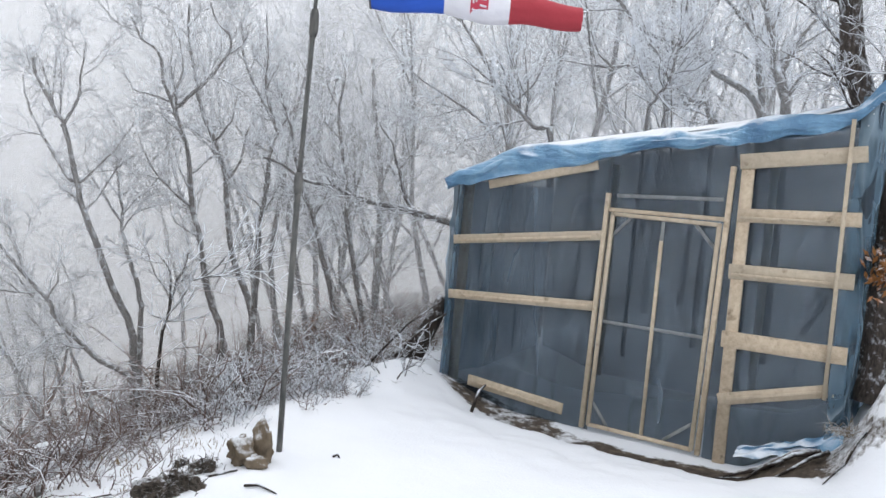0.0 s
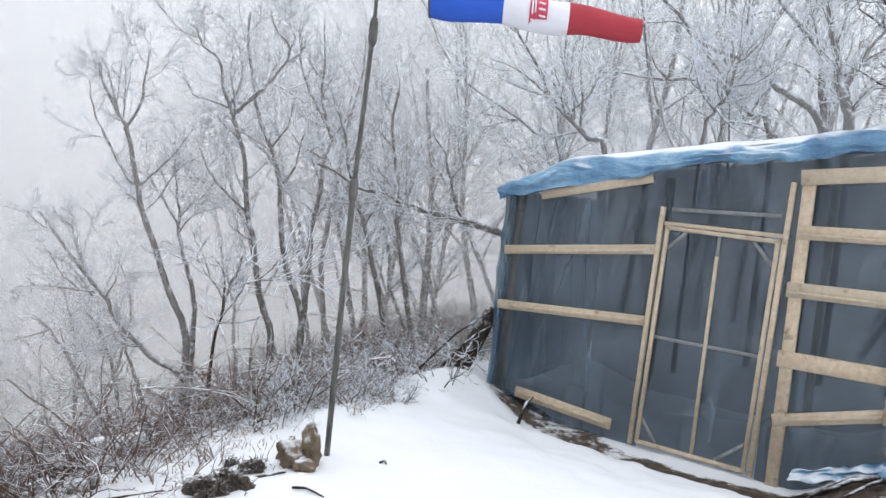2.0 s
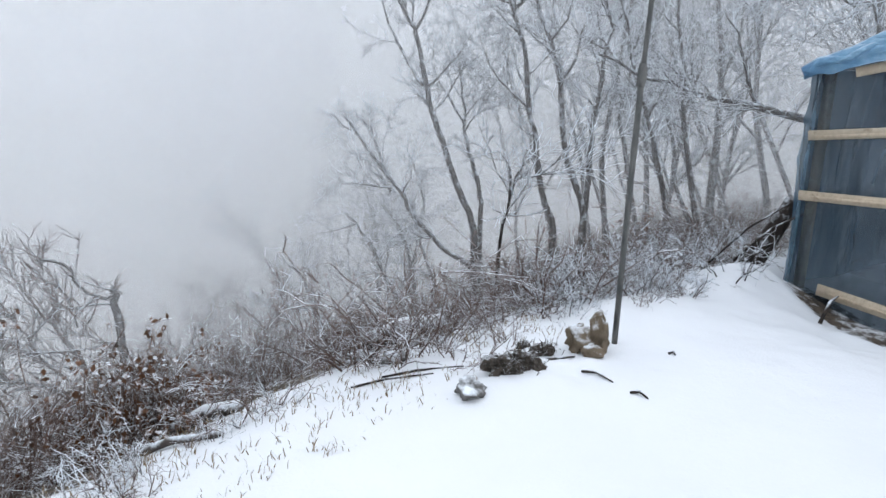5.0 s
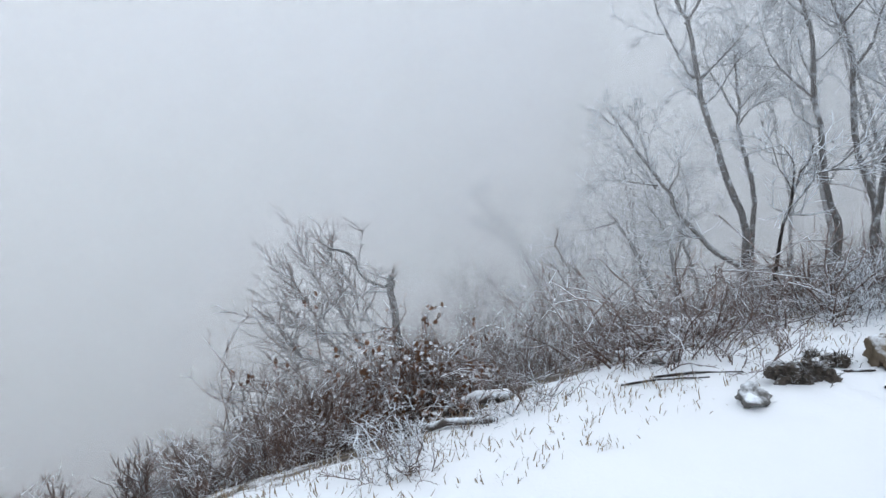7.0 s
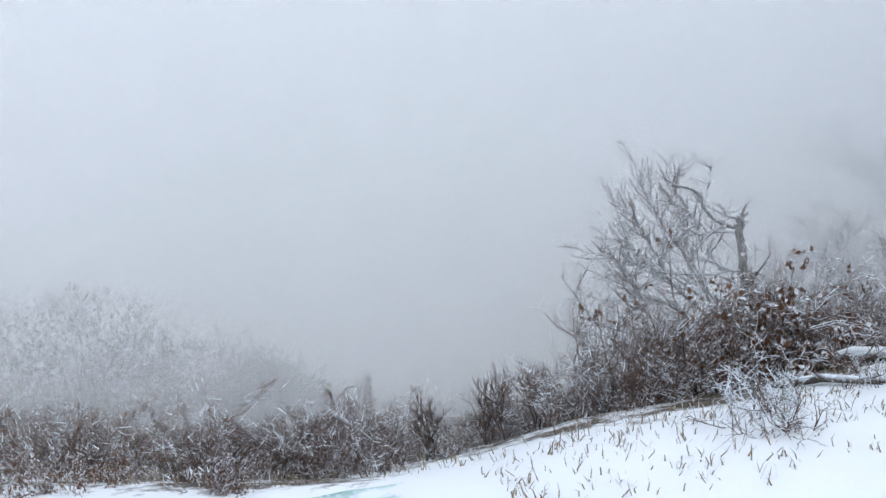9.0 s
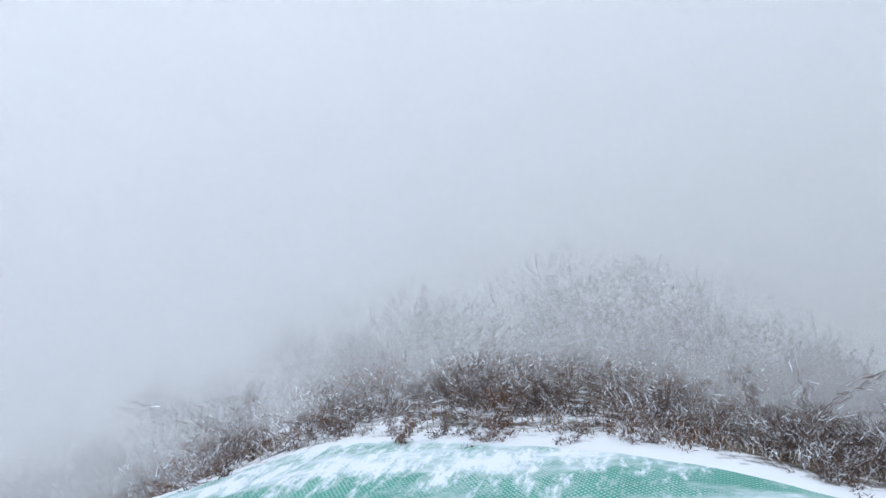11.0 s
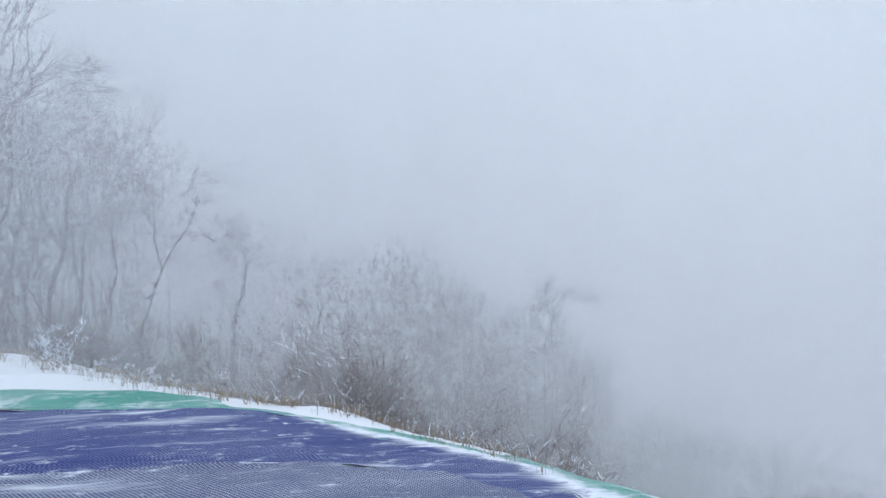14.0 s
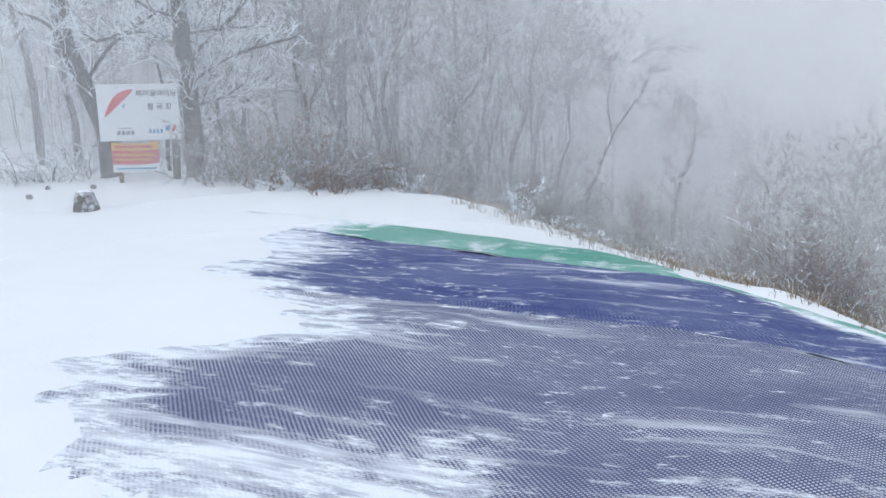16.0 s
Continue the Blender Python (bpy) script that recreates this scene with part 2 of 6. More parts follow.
def net_material(name, thread, thread2, fill_low, fill_high, turn, dusty=0.0, run=(0.25, 2.2, 1)):
    """Woven mesh: threads in two directions round small holes that hold blown snow."""
    m = material(name, thread, 0.8, spec=0.2)
    v = where(m, (1, 1, 1), turn + 0.72)
    sep = m.node_tree.nodes.new("ShaderNodeSeparateXYZ")
    link(m, v, sep.inputs[0])
    cell = 2.0 * math.pi / 0.0155
    wobble = calc(m, "MULTIPLY", grain(m, where(m), 1.6, 3), 5.0)
    sx = calc(m, "SINE", calc(m, "ADD", calc(m, "MULTIPLY", sep.outputs["X"], cell), wobble))
    sy = calc(m, "SINE", calc(m, "ADD", calc(m, "MULTIPLY", sep.outputs["Y"], cell * 0.8), wobble))
    hole = calc(m, "MULTIPLY", calc(m, "SUBTRACT", calc(m, "MULTIPLY", calc(m, "ADD", sx, 1.0), calc(m, "ADD", sy, 1.0)), 0.75), 0.9, True)
    lie = m.node_tree.nodes.new("ShaderNodeAttribute")
    lie.attribute_name = "snowy"
    big = grain(m, where(m, (0.55, 1.5, 1)), 1.1, 6, 0.68)
    fill = node(m, "ShaderNodeMapRange")
    link(m, big, fill.inputs["Value"])
    for key, value in (("From Min", 0.36), ("From Max", 0.66), ("To Min", fill_low), ("To Max", fill_high)):
        fill.inputs[key].default_value = value
    flecks = calc(m, "MULTIPLY", calc(m, "SUBTRACT", calc(m, "ADD", grain(m, where(m, (0.5, 1.5, 1), 0.29), 7, 8, 0.78), calc(m, "MULTIPLY", lie.outputs["Fac"], 0.20)), 0.605 - dusty), 7.0, True)
    streaks = calc(m, "MULTIPLY", calc(m, "SUBTRACT", calc(m, "ADD", grain(m, where(m, run, 0.29), 2.6, 6, 0.66), calc(m, "MULTIPLY", lie.outputs["Fac"], 0.22)), 0.612 - dusty), 5.0, True)
    crumbs = calc(m, "MULTIPLY", calc(m, "SUBTRACT", grain(m, where(m, (0.6, 1.5, 1), 0.29), 15, 4, 0.6), 0.6), 9.0, True)
    patch = calc(m, "MULTIPLY", calc(m, "SUBTRACT", grain(m, where(m), 0.9, 3), 0.47), 9.0, True)
    dust = calc(m, "MAXIMUM", calc(m, "MAXIMUM", flecks, streaks), calc(m, "MULTIPLY", crumbs, patch))
    cloth = blend(m, grain(m, where(m), 5, 5), thread, thread2)
    snow = calc(m, "MAXIMUM", calc(m, "MULTIPLY", hole, calc(m, "ADD", fill.outputs["Result"], calc(m, "MULTIPLY", lie.outputs["Fac"], 0.3), True)), dust)
    link(m, blend(m, snow, cloth, (0.80, 0.84, 0.90)), base_of(m))
    bumped(m, calc(m, "SUBTRACT", 1.0, hole), 0.6, 0.012)
    return m


NET_GREEN = net_material("green_mesh", (0.05, 0.24, 0.18), (0.13, 0.40, 0.31), 0.12, 0.6, 0.3, 0.055, (1.3, 0.7, 1))
NET_BLUE = net_material("blue_mesh", (0.030, 0.046, 0.17), (0.062, 0.085, 0.245), 0.02, 0.38, 0.2, 0.028)
NET_GREY = net_material("grey_blue_mesh", (0.07, 0.083, 0.17), (0.12, 0.132, 0.23), 0.2, 0.62, 0.2, 0.006)
HEM = frosted("dark_hem", (0.02, 0.025, 0.06), (0.05, 0.055, 0.11), (0.8, 0.84, 0.9), 0.38, 6)
BOARD = material("white_board", (0.72, 0.74, 0.76), 0.5)
link(BOARD, blend(BOARD, grain(BOARD, where(BOARD), 5, 6), (0.62, 0.65, 0.68), (0.78, 0.79, 0.80)), base_of(BOARD))
INK = material("black_ink", (0.03, 0.03, 0.035), 0.6)
INK_RED = material("red_ink", (0.55, 0.05, 0.06), 0.6)
INK_BLUE = material("blue_ink", (0.10, 0.30, 0.45), 0.6)
INK_GREY = material("grey_ink", (0.25, 0.26, 0.28), 0.6)
BANNER_ORANGE = material("orange_banner", (0.62, 0.30, 0.03), 0.6)
BANNER_RED = material("red_banner", (0.52, 0.06, 0.07), 0.6)
CUT = frosted("cut_wood", (0.12, 0.09, 0.06), (0.3, 0.22, 0.15), (0.8, 0.84, 0.9), 0.4, 12)


def veil_material(name, thick):
    """A sheet of drifting fog: white droplets that scatter the daylight, mostly see-through, thinner higher up."""
    m = bpy.data.materials.new(name)
    m.use_nodes = True
    m.node_tree.nodes.remove(m.node_tree.nodes["Principled BSDF"])
    out = m.node_tree.nodes["Material Output"]
    front, back, see = (m.node_tree.nodes.new(k) for k in ("ShaderNodeBsdfDiffuse", "ShaderNodeBsdfTranslucent", "ShaderNodeBsdfTransparent"))
    for s in (front, back):
        s.inputs["Color"].default_value = (0.985, 0.99, 1.0, 1)
    half, mix = m.node_tree.nodes.new("ShaderNodeMixShader"), m.node_tree.nodes.new("ShaderNodeMixShader")
    half.inputs["Fac"].default_value = 0.5
    link(m, front.outputs[0], half.inputs[1])
    link(m, back.outputs[0], half.inputs[2])
    if thick < 0.8:
        drift = calc(m, "ADD", calc(m, "MULTIPLY", grain(m, where(m, (1, 1, 1.6)), 0.12, 3, 0.5), 0.7), 0.65)
        fade = m.node_tree.nodes.new("ShaderNodeAttribute")
        fade.attribute_name = "fade"
        link(m, calc(m, "MULTIPLY", calc(m, "MULTIPLY", drift, thick), fade.outputs["Fac"]), mix.inputs["Fac"])
    else:
        mix.inputs["Fac"].default_value = thick
    link(m, see.outputs[0], mix.inputs[1])
    link(m, half.outputs[0], mix.inputs[2])
    link(m, mix.outputs[0], out.inputs["Surface"])
    return m


# ---- building helpers ----


class Shape:
    """Vertices and faces gathered for one mesh."""

    def __init__(self):
        self.v, self.f = [], []

    def tube(self, path, radii, sides=5, cap=True, flat=1.0):
        path = [Vector(p) for p in path]
        n0 = len(self.v)
        side = None
        for k, p in enumerate(path):
            way = (path[min(k + 1, len(path) - 1)] - path[max(k - 1, 0)]).normalized()
            if side is None:
                side = way.cross(Vector((0.31, 0.2, 0.93)))
                if side.length < 0.2:
                    side = way.cross(Vector((1, 0, 0)))
            side = (side - way * side.dot(way)).normalized()
            other = way.cross(side)
            for j in range(sides):
                a = 2 * math.pi * j / sides
                self.v.append(p + (side * math.cos(a) + other * (math.sin(a) * flat)) * radii[k])
        for k in range(len(path) - 1):
            for j in range(sides):
                a, b = n0 + k * sides + j, n0 + k * sides + (j + 1) % sides
                self.f.append((a, b, b + sides, a + sides))
        if cap:
            self.f.append(tuple(n0 + j for j in reversed(range(sides))))
            e = n0 + (len(path) - 1) * sides
            self.f.append(tuple(e + j for j in range(sides)))
        return self

    def beam(self, a, b, width, thick, face):
        """A board from a to b, width across, thick along face, with bevelled edges."""
        a, b, face = Vector(a), Vector(b), Vector(face).normalized()
        across = (b - a).normalized().cross(face).normalized()
        w, t = width / 2, thick / 2
        c = min(w, t) * 0.3
        ring = [(w, t - c), (w - c, t), (c - w, t), (-w, t - c), (-w, c - t), (c - w, -t), (w - c, -t), (w, c - t)]
        n0 = len(self.v)
        for p in (a, b):
            self.v += [p + across * u + face * q for u, q in ring]
        for j in range(8):
            k = (j + 1) % 8
            self.f.append((n0 + j, n0 + k, n0 + 8 + k, n0 + 8 + j))
        self.f += [tuple(n0 + j for j in reversed(range(8))), tuple(n0 + 8 + j for j in range(8))]
        return self

    def sheet(self, nu, nv, at):
        """A grid of nu by nv cells; at(u, v) gives the place for u, v in 0 to 1."""
        n0 = len(self.v)
        for i in range(nu + 1):
            for j in range(nv + 1):
                self.v.append(Vector(at(i / nu, j / nv)))
        for i in range(nu):
            for j in range(nv):
                a = n0 + i * (nv + 1) + j
                self.f.append((a, a + nv + 1, a + nv + 2, a + 1))
        return self

    def lump(self, centre, size, seed, rough=0.35, rings=10, seg=14):
        """An uneven stone."""
        rng = random.Random(seed)
        off = Vector((rng.uniform(-9, 9), rng.uniform(-9, 9), rng.uniform(-9, 9)))
        c, s = Vector(centre), Vector(size)
        n0 = len(self.v)
        for i in range(rings + 1):
            for j in range(seg):
                th, ph = math.pi * i / rings, 2 * math.pi * j / seg
                d = Vector((math.sin(th) * math.cos(ph), math.sin(th) * math.sin(ph), math.cos(th)))
                k = 1 + rough * noise.noise(d * 1.3 + off) + rough * 0.5 * noise.noise(d * 3.4 + off) + rough * 0.3 * abs(noise.noise(d * 7 + off)) - rough * 0.25 * max(0.0, noise.noise(d * 2.1 - off))
                self.v.append(c + Vector((d.x * s.x, d.y * s.y, d.z * s.z)) * k)
        for i in range(rings):
            for j in range(seg):
                a, b = n0 + i * seg + j, n0 + i * seg + (j + 1) % seg
                self.f.append((a, a + seg, b + seg, b))
        return self

    def mesh(self, name, mat, smooth_faces=True):
        me = bpy.data.meshes.new(name)
        me.from_pydata([tuple(p) for p in self.v], [], self.f)
        me.materials.append(mat)
        if smooth_faces:
            me.polygons.foreach_set("use_smooth", [True] * len(me.polygons))
        me.update()
        return me


def thing(name, label, category, at=(0, 0, 0), group="", kind="", turn=0.0):
    ob = new(name)
    ob.matrix_world = pose(*at, 0, 0, turn)
    return tagged(ob, label, category, group, kind)


def part(name, shape, mat, parent, label="", smooth_faces=True, kind=""):
    """One mesh under a thing or part; the shape is in the thing's own coordinates."""
    ob = new(name, shape.mesh(name, mat, smooth_faces))
    ob.parent = parent
    return tagged(ob, label, kind=kind)


def single(name, shape, mat, label, category, at=(0, 0, 0), group="", kind="", smooth_faces=True, turn=0.0):
    ob = new(name, shape.mesh(name, mat, smooth_faces))
    ob.matrix_world = pose(*at, 0, 0, turn)
    return tagged(ob, label, category, group, kind)


NOISE_TABLES = {}


def bumps(x, y, seed=0, octaves=4):
    """Smooth value noise on arrays, about -1 to 1."""
    total, size, amp = np.zeros(np.broadcast(x, y).shape), 1.0, 1.0
    if seed not in NOISE_TABLES:
        NOISE_TABLES[seed] = np.random.RandomState(seed).uniform(-1, 1, (64, 64))
    table = NOISE_TABLES[seed]
    for _ in range(octaves):
        u, v = x * size + 17.3, y * size + 5.1
        i, j = np.floor(u).astype(int), np.floor(v).astype(int)
        a, b = u - i, v - j
        a, b = a * a * (3 - 2 * a), b * b * (3 - 2 * b)
        i0, j0, i1, j1 = i % 64, j % 64, (i + 1) % 64, (j + 1) % 64
        total += amp * ((table[i0, j0] * (1 - a) + table[i1, j0] * a) * (1 - b) + (table[i0, j1] * (1 - a) + table[i1, j1] * a) * b)
        size, amp = size * 2.03, amp * 0.5
    return total


# ---- ground ----
LIP_Y = [-60.0, -16.0, -11.7, -11.1, -10.5, -9.5, -8.2, -7.0, -6.6, -5.5, -4.4, -3.7, -3.0, -1.9, -1.2, -0.6, 0.2, 1.0, 1.8, 2.5, 3.5, 4.2, 4.85, 5.5, 6.3, 7.0, 8.5, 11.0, 60.0]
LIP_X = [60.0, 14.5, 7.7, 6.8, 4.9, 2.7, 1.2, -0.12, -0.68, -1.72, -2.42, -2.8, -3.2, -3.48, -3.3, -3.05, -2.75, -2.5, -2.35, -2.1, -1.85, -1.6, -1.25, -0.75, -0.4, -0.1, 0.9, 3.0, 40.0]


def smooth(a, b, v):
    k = np.clip((v - a) / (b - a), 0.0, 1.0)
    return k * k * (3.0 - 2.0 * k)


def past_lip(x, y):
    """Metres beyond the rim of the launch place, negative on the level side."""
    rim = np.interp(y, LIP_Y, LIP_X)
    lean = (np.interp(y + 0.3, LIP_Y, LIP_X) - np.interp(y - 0.3, LIP_Y, LIP_X)) / 0.6
    return (rim - x) / np.sqrt(1.0 + lean * lean)


def height(x, y):
    x, y = np.asarray(x, float), np.asarray(y, float)
    d = past_lip(x, y)
    turn = np.degrees(np.arctan2(-(x + 0.2), y + 0.25)) % 360.0
    steep = np.interp(turn, [0, 8, 15, 22, 32, 42, 52, 62, 74, 84, 90, 97, 107, 113, 120, 127, 133, 140, 165, 180, 195, 215, 330, 360], [0.19, 0.21, 0.30, 0.40, 0.50, 0.56, 0.6, 0.64, 0.62, 0.55, 0.49, 0.41, 0.37, 0.38, 0.42, 0.56, 0.75, 0.95, 1.0, 0.7, 0.45, 0.3, 0.19, 0.19])
    drop = steep * 0.5 * (d + np.sqrt(d * d + 0.3 * np.minimum(1.0, 0.58 / steep) ** 2))
    drop = drop + 0.5 * (d - 6.5 + np.sqrt((d - 6.5) ** 2 + 1.0)) * np.maximum(0.0, 0.62 - steep) * smooth(82.0, 92.0, turn) * smooth(150.0, 135.0, turn)
    away = np.hypot(x + 0.4, y + 0.3) - 11.0
    drop = drop + 0.35 * (away + np.sqrt(away ** 2 + 2.0)) * smooth(92.0, 106.0, turn) * smooth(178.0, 160.0, turn)
    drop = np.where(drop > 9.0, 9.0 + 22.0 * (1.0 - np.exp(-(drop - 9.0) / 22.0)), drop)
    side = (1.5 - x) * 0.53 + (6.0 - y) * 0.848          # metres in front of the hut
    along = (x - 1.5) * 0.848 + (y - 6.0) * -0.53
    dip = 0.2 * (1.0 - smooth(0.55, 2.1, side)) * smooth(-2.6, -1.0, along) * smooth(-4.0, -2.0, side)
    return -drop - dip + 0.24 * smooth(-4.0, -11.0, y)


def bare_rim(y):
    """Width of the snow left between the rim and the green net."""
    return np.interp(y, [-8.0, -7.8, -7.6, -7.45, -7.2, -6.9, -6.65, -6.3, -5.6, -5.0, -3.0, 0.4], [4.5, 2.5, 1.2, 0.5, 0.25, 0.4, 0.62, 0.45, 0.05, -0.35, -0.35, -0.25])


def blue_outer(y):
    return np.interp(y, [-9.0, -7.25, -7.1, -6.9, -6.7, -6.5, -6.33, -6.0, -5.5, -5.2, -4.7, -4.1, -3.0, -1.0, 0.5], [6.0, 3.2, 2.5, 1.5, 0.6, 0.0, -0.3, -0.62, -1.25, -1.6, -1.78, -1.8, -1.8, -1.3, -0.9])


def net_cover(x, y):
    """How deep blown snow lies over the mesh, below 0 where the mesh shows. Drifts run with the wind."""
    u, v = x * 0.956 + y * 0.29, y * 0.956 - x * 0.29
    streak = bumps(u * 0.22, v * 0.8, 5, 2) * 0.55 + bumps(u * 0.42, v * 2.3, 3, 2) * 0.38 + bumps(u * 0.8, v * 4.0, 4, 2) * 0.05
    west = np.interp(y, [-9.0, -8.0, -7.6, -6.5, -5.85, -5.6, -5.25, -4.8, -4.4, -4.05, -3.55, -3.3, -3.0, -2.0, -1.2, -0.4, 0.3, 0.9], [2.4, 3.0, 3.4, 3.4, 3.45, 2.7, 2.15, 1.9, 2.35, 2.75, 2.6, 2.1, 1.85, 1.2, 0.0, -1.3, -2.2, -3.2])
    cross = smooth(-4.4, -2.8, y)
    streak = streak * (1 - cross) + cross * (bumps(y * 0.3 + x * 0.1, x * 1.1, 25, 3) * 0.8 + bumps(y * 0.6, x * 3.0, 23, 4) * 0.55)
    ridge = 1.0 * np.exp(-((x - blue_outer(y) + 0.02) / 0.11) ** 2) * smooth(-6.8, -5.6, y) * (0.75 + 0.5 * bumps(x * 0.7, y * 0.7, 9, 2))
    fold = np.interp(x, [-1.6, -1.0, -0.4, 0.2, 1.3, 2.4], [-4.75, -5.1, -5.28, -5.4, -5.46, -5.5])
    ridge = ridge + 1.0 * np.exp(-((y - fold) / 0.035) ** 2) * np.clip(bumps(x * 1.3, 0 * x, 19, 3) + 0.15, 0, 1) * smooth(-1.8, -1.4, x)
    return np.maximum((x - west) * 1.1, -0.8 + 0.5 * cross) + streak * 0.72 + ridge


def bank(along):
    """How far in front of the hut the trodden strip ends at a bank of snow."""
    return np.interp(along, [-1.6, -1.1, -0.6, -0.26, 0.18, 0.71, 1.2, 1.6, 3.0], [0.2, 0.3, 0.45, 0.62, 0.7, 0.62, 0.55, 0.55, 0.6])


def surface(x, y):
    """The snow's own surface: the place's shape, drifts and footing."""
    x, y = np.asarray(x, float), np.asarray(y, float)
    d = past_lip(x, y)
    z = height(x, y)
    far = smooth(0.2, 6.0, d)
    z = z + 0.030 * bumps(x * 0.9, y * 0.9, 1) * (1 - far) + far * 0.13 * bumps(x * 0.33, y * 0.33, 2, 5)
    tips = 0.028 * smooth(-0.5, 0.0, d) * (1 - smooth(0.0, 0.7, d)) * (bumps(x * 2.1, y * 2.1, 6) + 0.4)
    mesh_zone = smooth(0.12, -0.08, d + bare_rim(y)) * smooth(1.15, 0.75, y) * (1 - smooth(4.5, 5.5, x)) * smooth(-10.5, -8.0, y - 0.35 * x + 1.2)
    z = z + tips * (1 - mesh_zone) + mesh_zone * np.clip(net_cover(x, y) * 0.05, -0.03, 0.04)
    side = (1.5 - x) * 0.53 + (6.0 - y) * 0.848
    along = (x - 1.5) * 0.848 + (y - 6.0) * -0.53
    edge = bank(along) + 0.05 * bumps(x * 3, y * 3, 12)
    drift = smooth(2.2, 1.2, side) * smooth(edge - 0.03, edge + 0.12, side) * smooth(-2.4, -1.7, along) * smooth(2.6, 1.6, along)
    rubble = np.exp(-((x + 1.12) ** 2 / 0.10 + (y - 3.85) ** 2 / 0.30)) * (0.035 + 0.05 * bumps(x * 5, y * 5, 15, 3))
    z = z + rubble
    heap = (0.20 * smooth(0.8, 1.45, along) + 0.62 * smooth(1.38, 1.8, along)) * smooth(1.0, 0.1, side) * smooth(-3.0, -0.4, side) * (1 + 0.15 * bumps(x * 4, y * 4, 18))
    z = z + heap - 0.08 * smooth(0.85, 0.4, side) * smooth(-3.0, -2.0, side) * smooth(-1.5, -0.9, along) * smooth(1.2, 0.8, along)
    peak = np.exp(-((x + 0.28) ** 2 + (y - 6.55) ** 2) / 0.16)
    return z + 0.05 * drift + 0.02 * drift * bumps(x * 4, y * 4, 8) + 0.13 * peak


def spread(a, b, step, reach, grow):
    mid = list(np.arange(a, b + step / 2, step))
    lo, hi, s = [a], [b], step
    while lo[-1] > -reach:
        s *= grow
        lo.append(lo[-1] - s)
        hi.append(hi[-1] + s)
    return np.array(lo[:0:-1] + mid + hi[1:])


def build_ground():
    xs = spread(-4.4, 4.4, 0.055, 900, 1.17)
    ys = spread(-10.2, 7.4, 0.055, 900, 1.17)
    gx, gy = np.meshgrid(xs, ys, indexing="ij")
    gz = surface(gx, gy)
    co = np.stack([gx, gy, gz], -1).reshape(-1, 3)
    nx, ny = len(xs), len(ys)
    idx = np.arange(nx * ny).reshape(nx, ny)
    quads = np.stack([idx[:-1, :-1], idx[1:, :-1], idx[1:, 1:], idx[:-1, 1:]], -1).reshape(-1, 4)
    me = bpy.data.meshes.new("ground")
    me.from_pydata(co.tolist(), [], quads.tolist())
    me.polygons.foreach_set("use_smooth", [True] * len(me.polygons))
    litter = me.attributes.new("litter", "FLOAT", "POINT")
    d = past_lip(gx, gy)
    side = (1.5 - gx) * 0.53 + (6.0 - gy) * 0.848
    along = (gx - 1.5) * 0.848 + (gy - 6.0) * -0.53
    edge = bank(along) + 0.05 * bumps(gx * 3, gy * 3, 12)
    strip = smooth(edge + 0.05, edge - 0.02, side) * smooth(edge - 0.52, edge - 0.34, side) * smooth(-1.9, -1.2, along) * smooth(6.0, 3.0, along)
    weed = 0.26 * smooth(1.0, 2.4, gy) * smooth(-1.0, 0.0, d) + 0.3 * smooth(0.05, 0.35, d) * smooth(1.2, 0.4, gy) * smooth(-3.2, -2.4, gy)
    w = np.clip(0.45 * smooth(0.1, 0.9, d) + 0.35 * smooth(0.6, 5.0, d) + weed + strip * (0.74 + 0.26 * smooth(-0.4, 1.0, along)) * (1 - 0.55 * smooth(1.1, 1.6, along) * smooth(0.8, 0.5, side)), 0, 1)
    turn = np.degrees(np.arctan2(-(gx + 0.2), gy + 0.25)) % 360.0
    shoulder = smooth(82.0, 94.0, turn) * smooth(128.0, 116.0, turn)
    w = np.clip(w - shoulder * 0.13, 0, 1)
    litter.data.foreach_set("value", w.ravel().astype(np.float32))
    me.materials.append(GROUND)
    tagged(new("ground", me), "snow-covered launch ground falling away into brown litter slope", "ground", kind="structure")
    return xs, ys, gz


GROUND_X, GROUND_Y, GROUND_Z = build_ground()


def rise(x, y):
    """Height of the ground's mesh at a place."""
    i = min(max(int(np.searchsorted(GROUND_X, x)) - 1, 0), len(GROUND_X) - 2)
    j = min(max(int(np.searchsorted(GROUND_Y, y)) - 1, 0), len(GROUND_Y) - 2)
    u = (x - GROUND_X[i]) / (GROUND_X[i + 1] - GROUND_X[i])
    v = (y - GROUND_Y[j]) / (GROUND_Y[j + 1] - GROUND_Y[j])
    low = GROUND_Z[i, j] * (1 - u) + GROUND_Z[i + 1, j] * u
    high = GROUND_Z[i, j + 1] * (1 - u) + GROUND_Z[i + 1, j + 1] * u
    return float(low * (1 - v) + high * v)


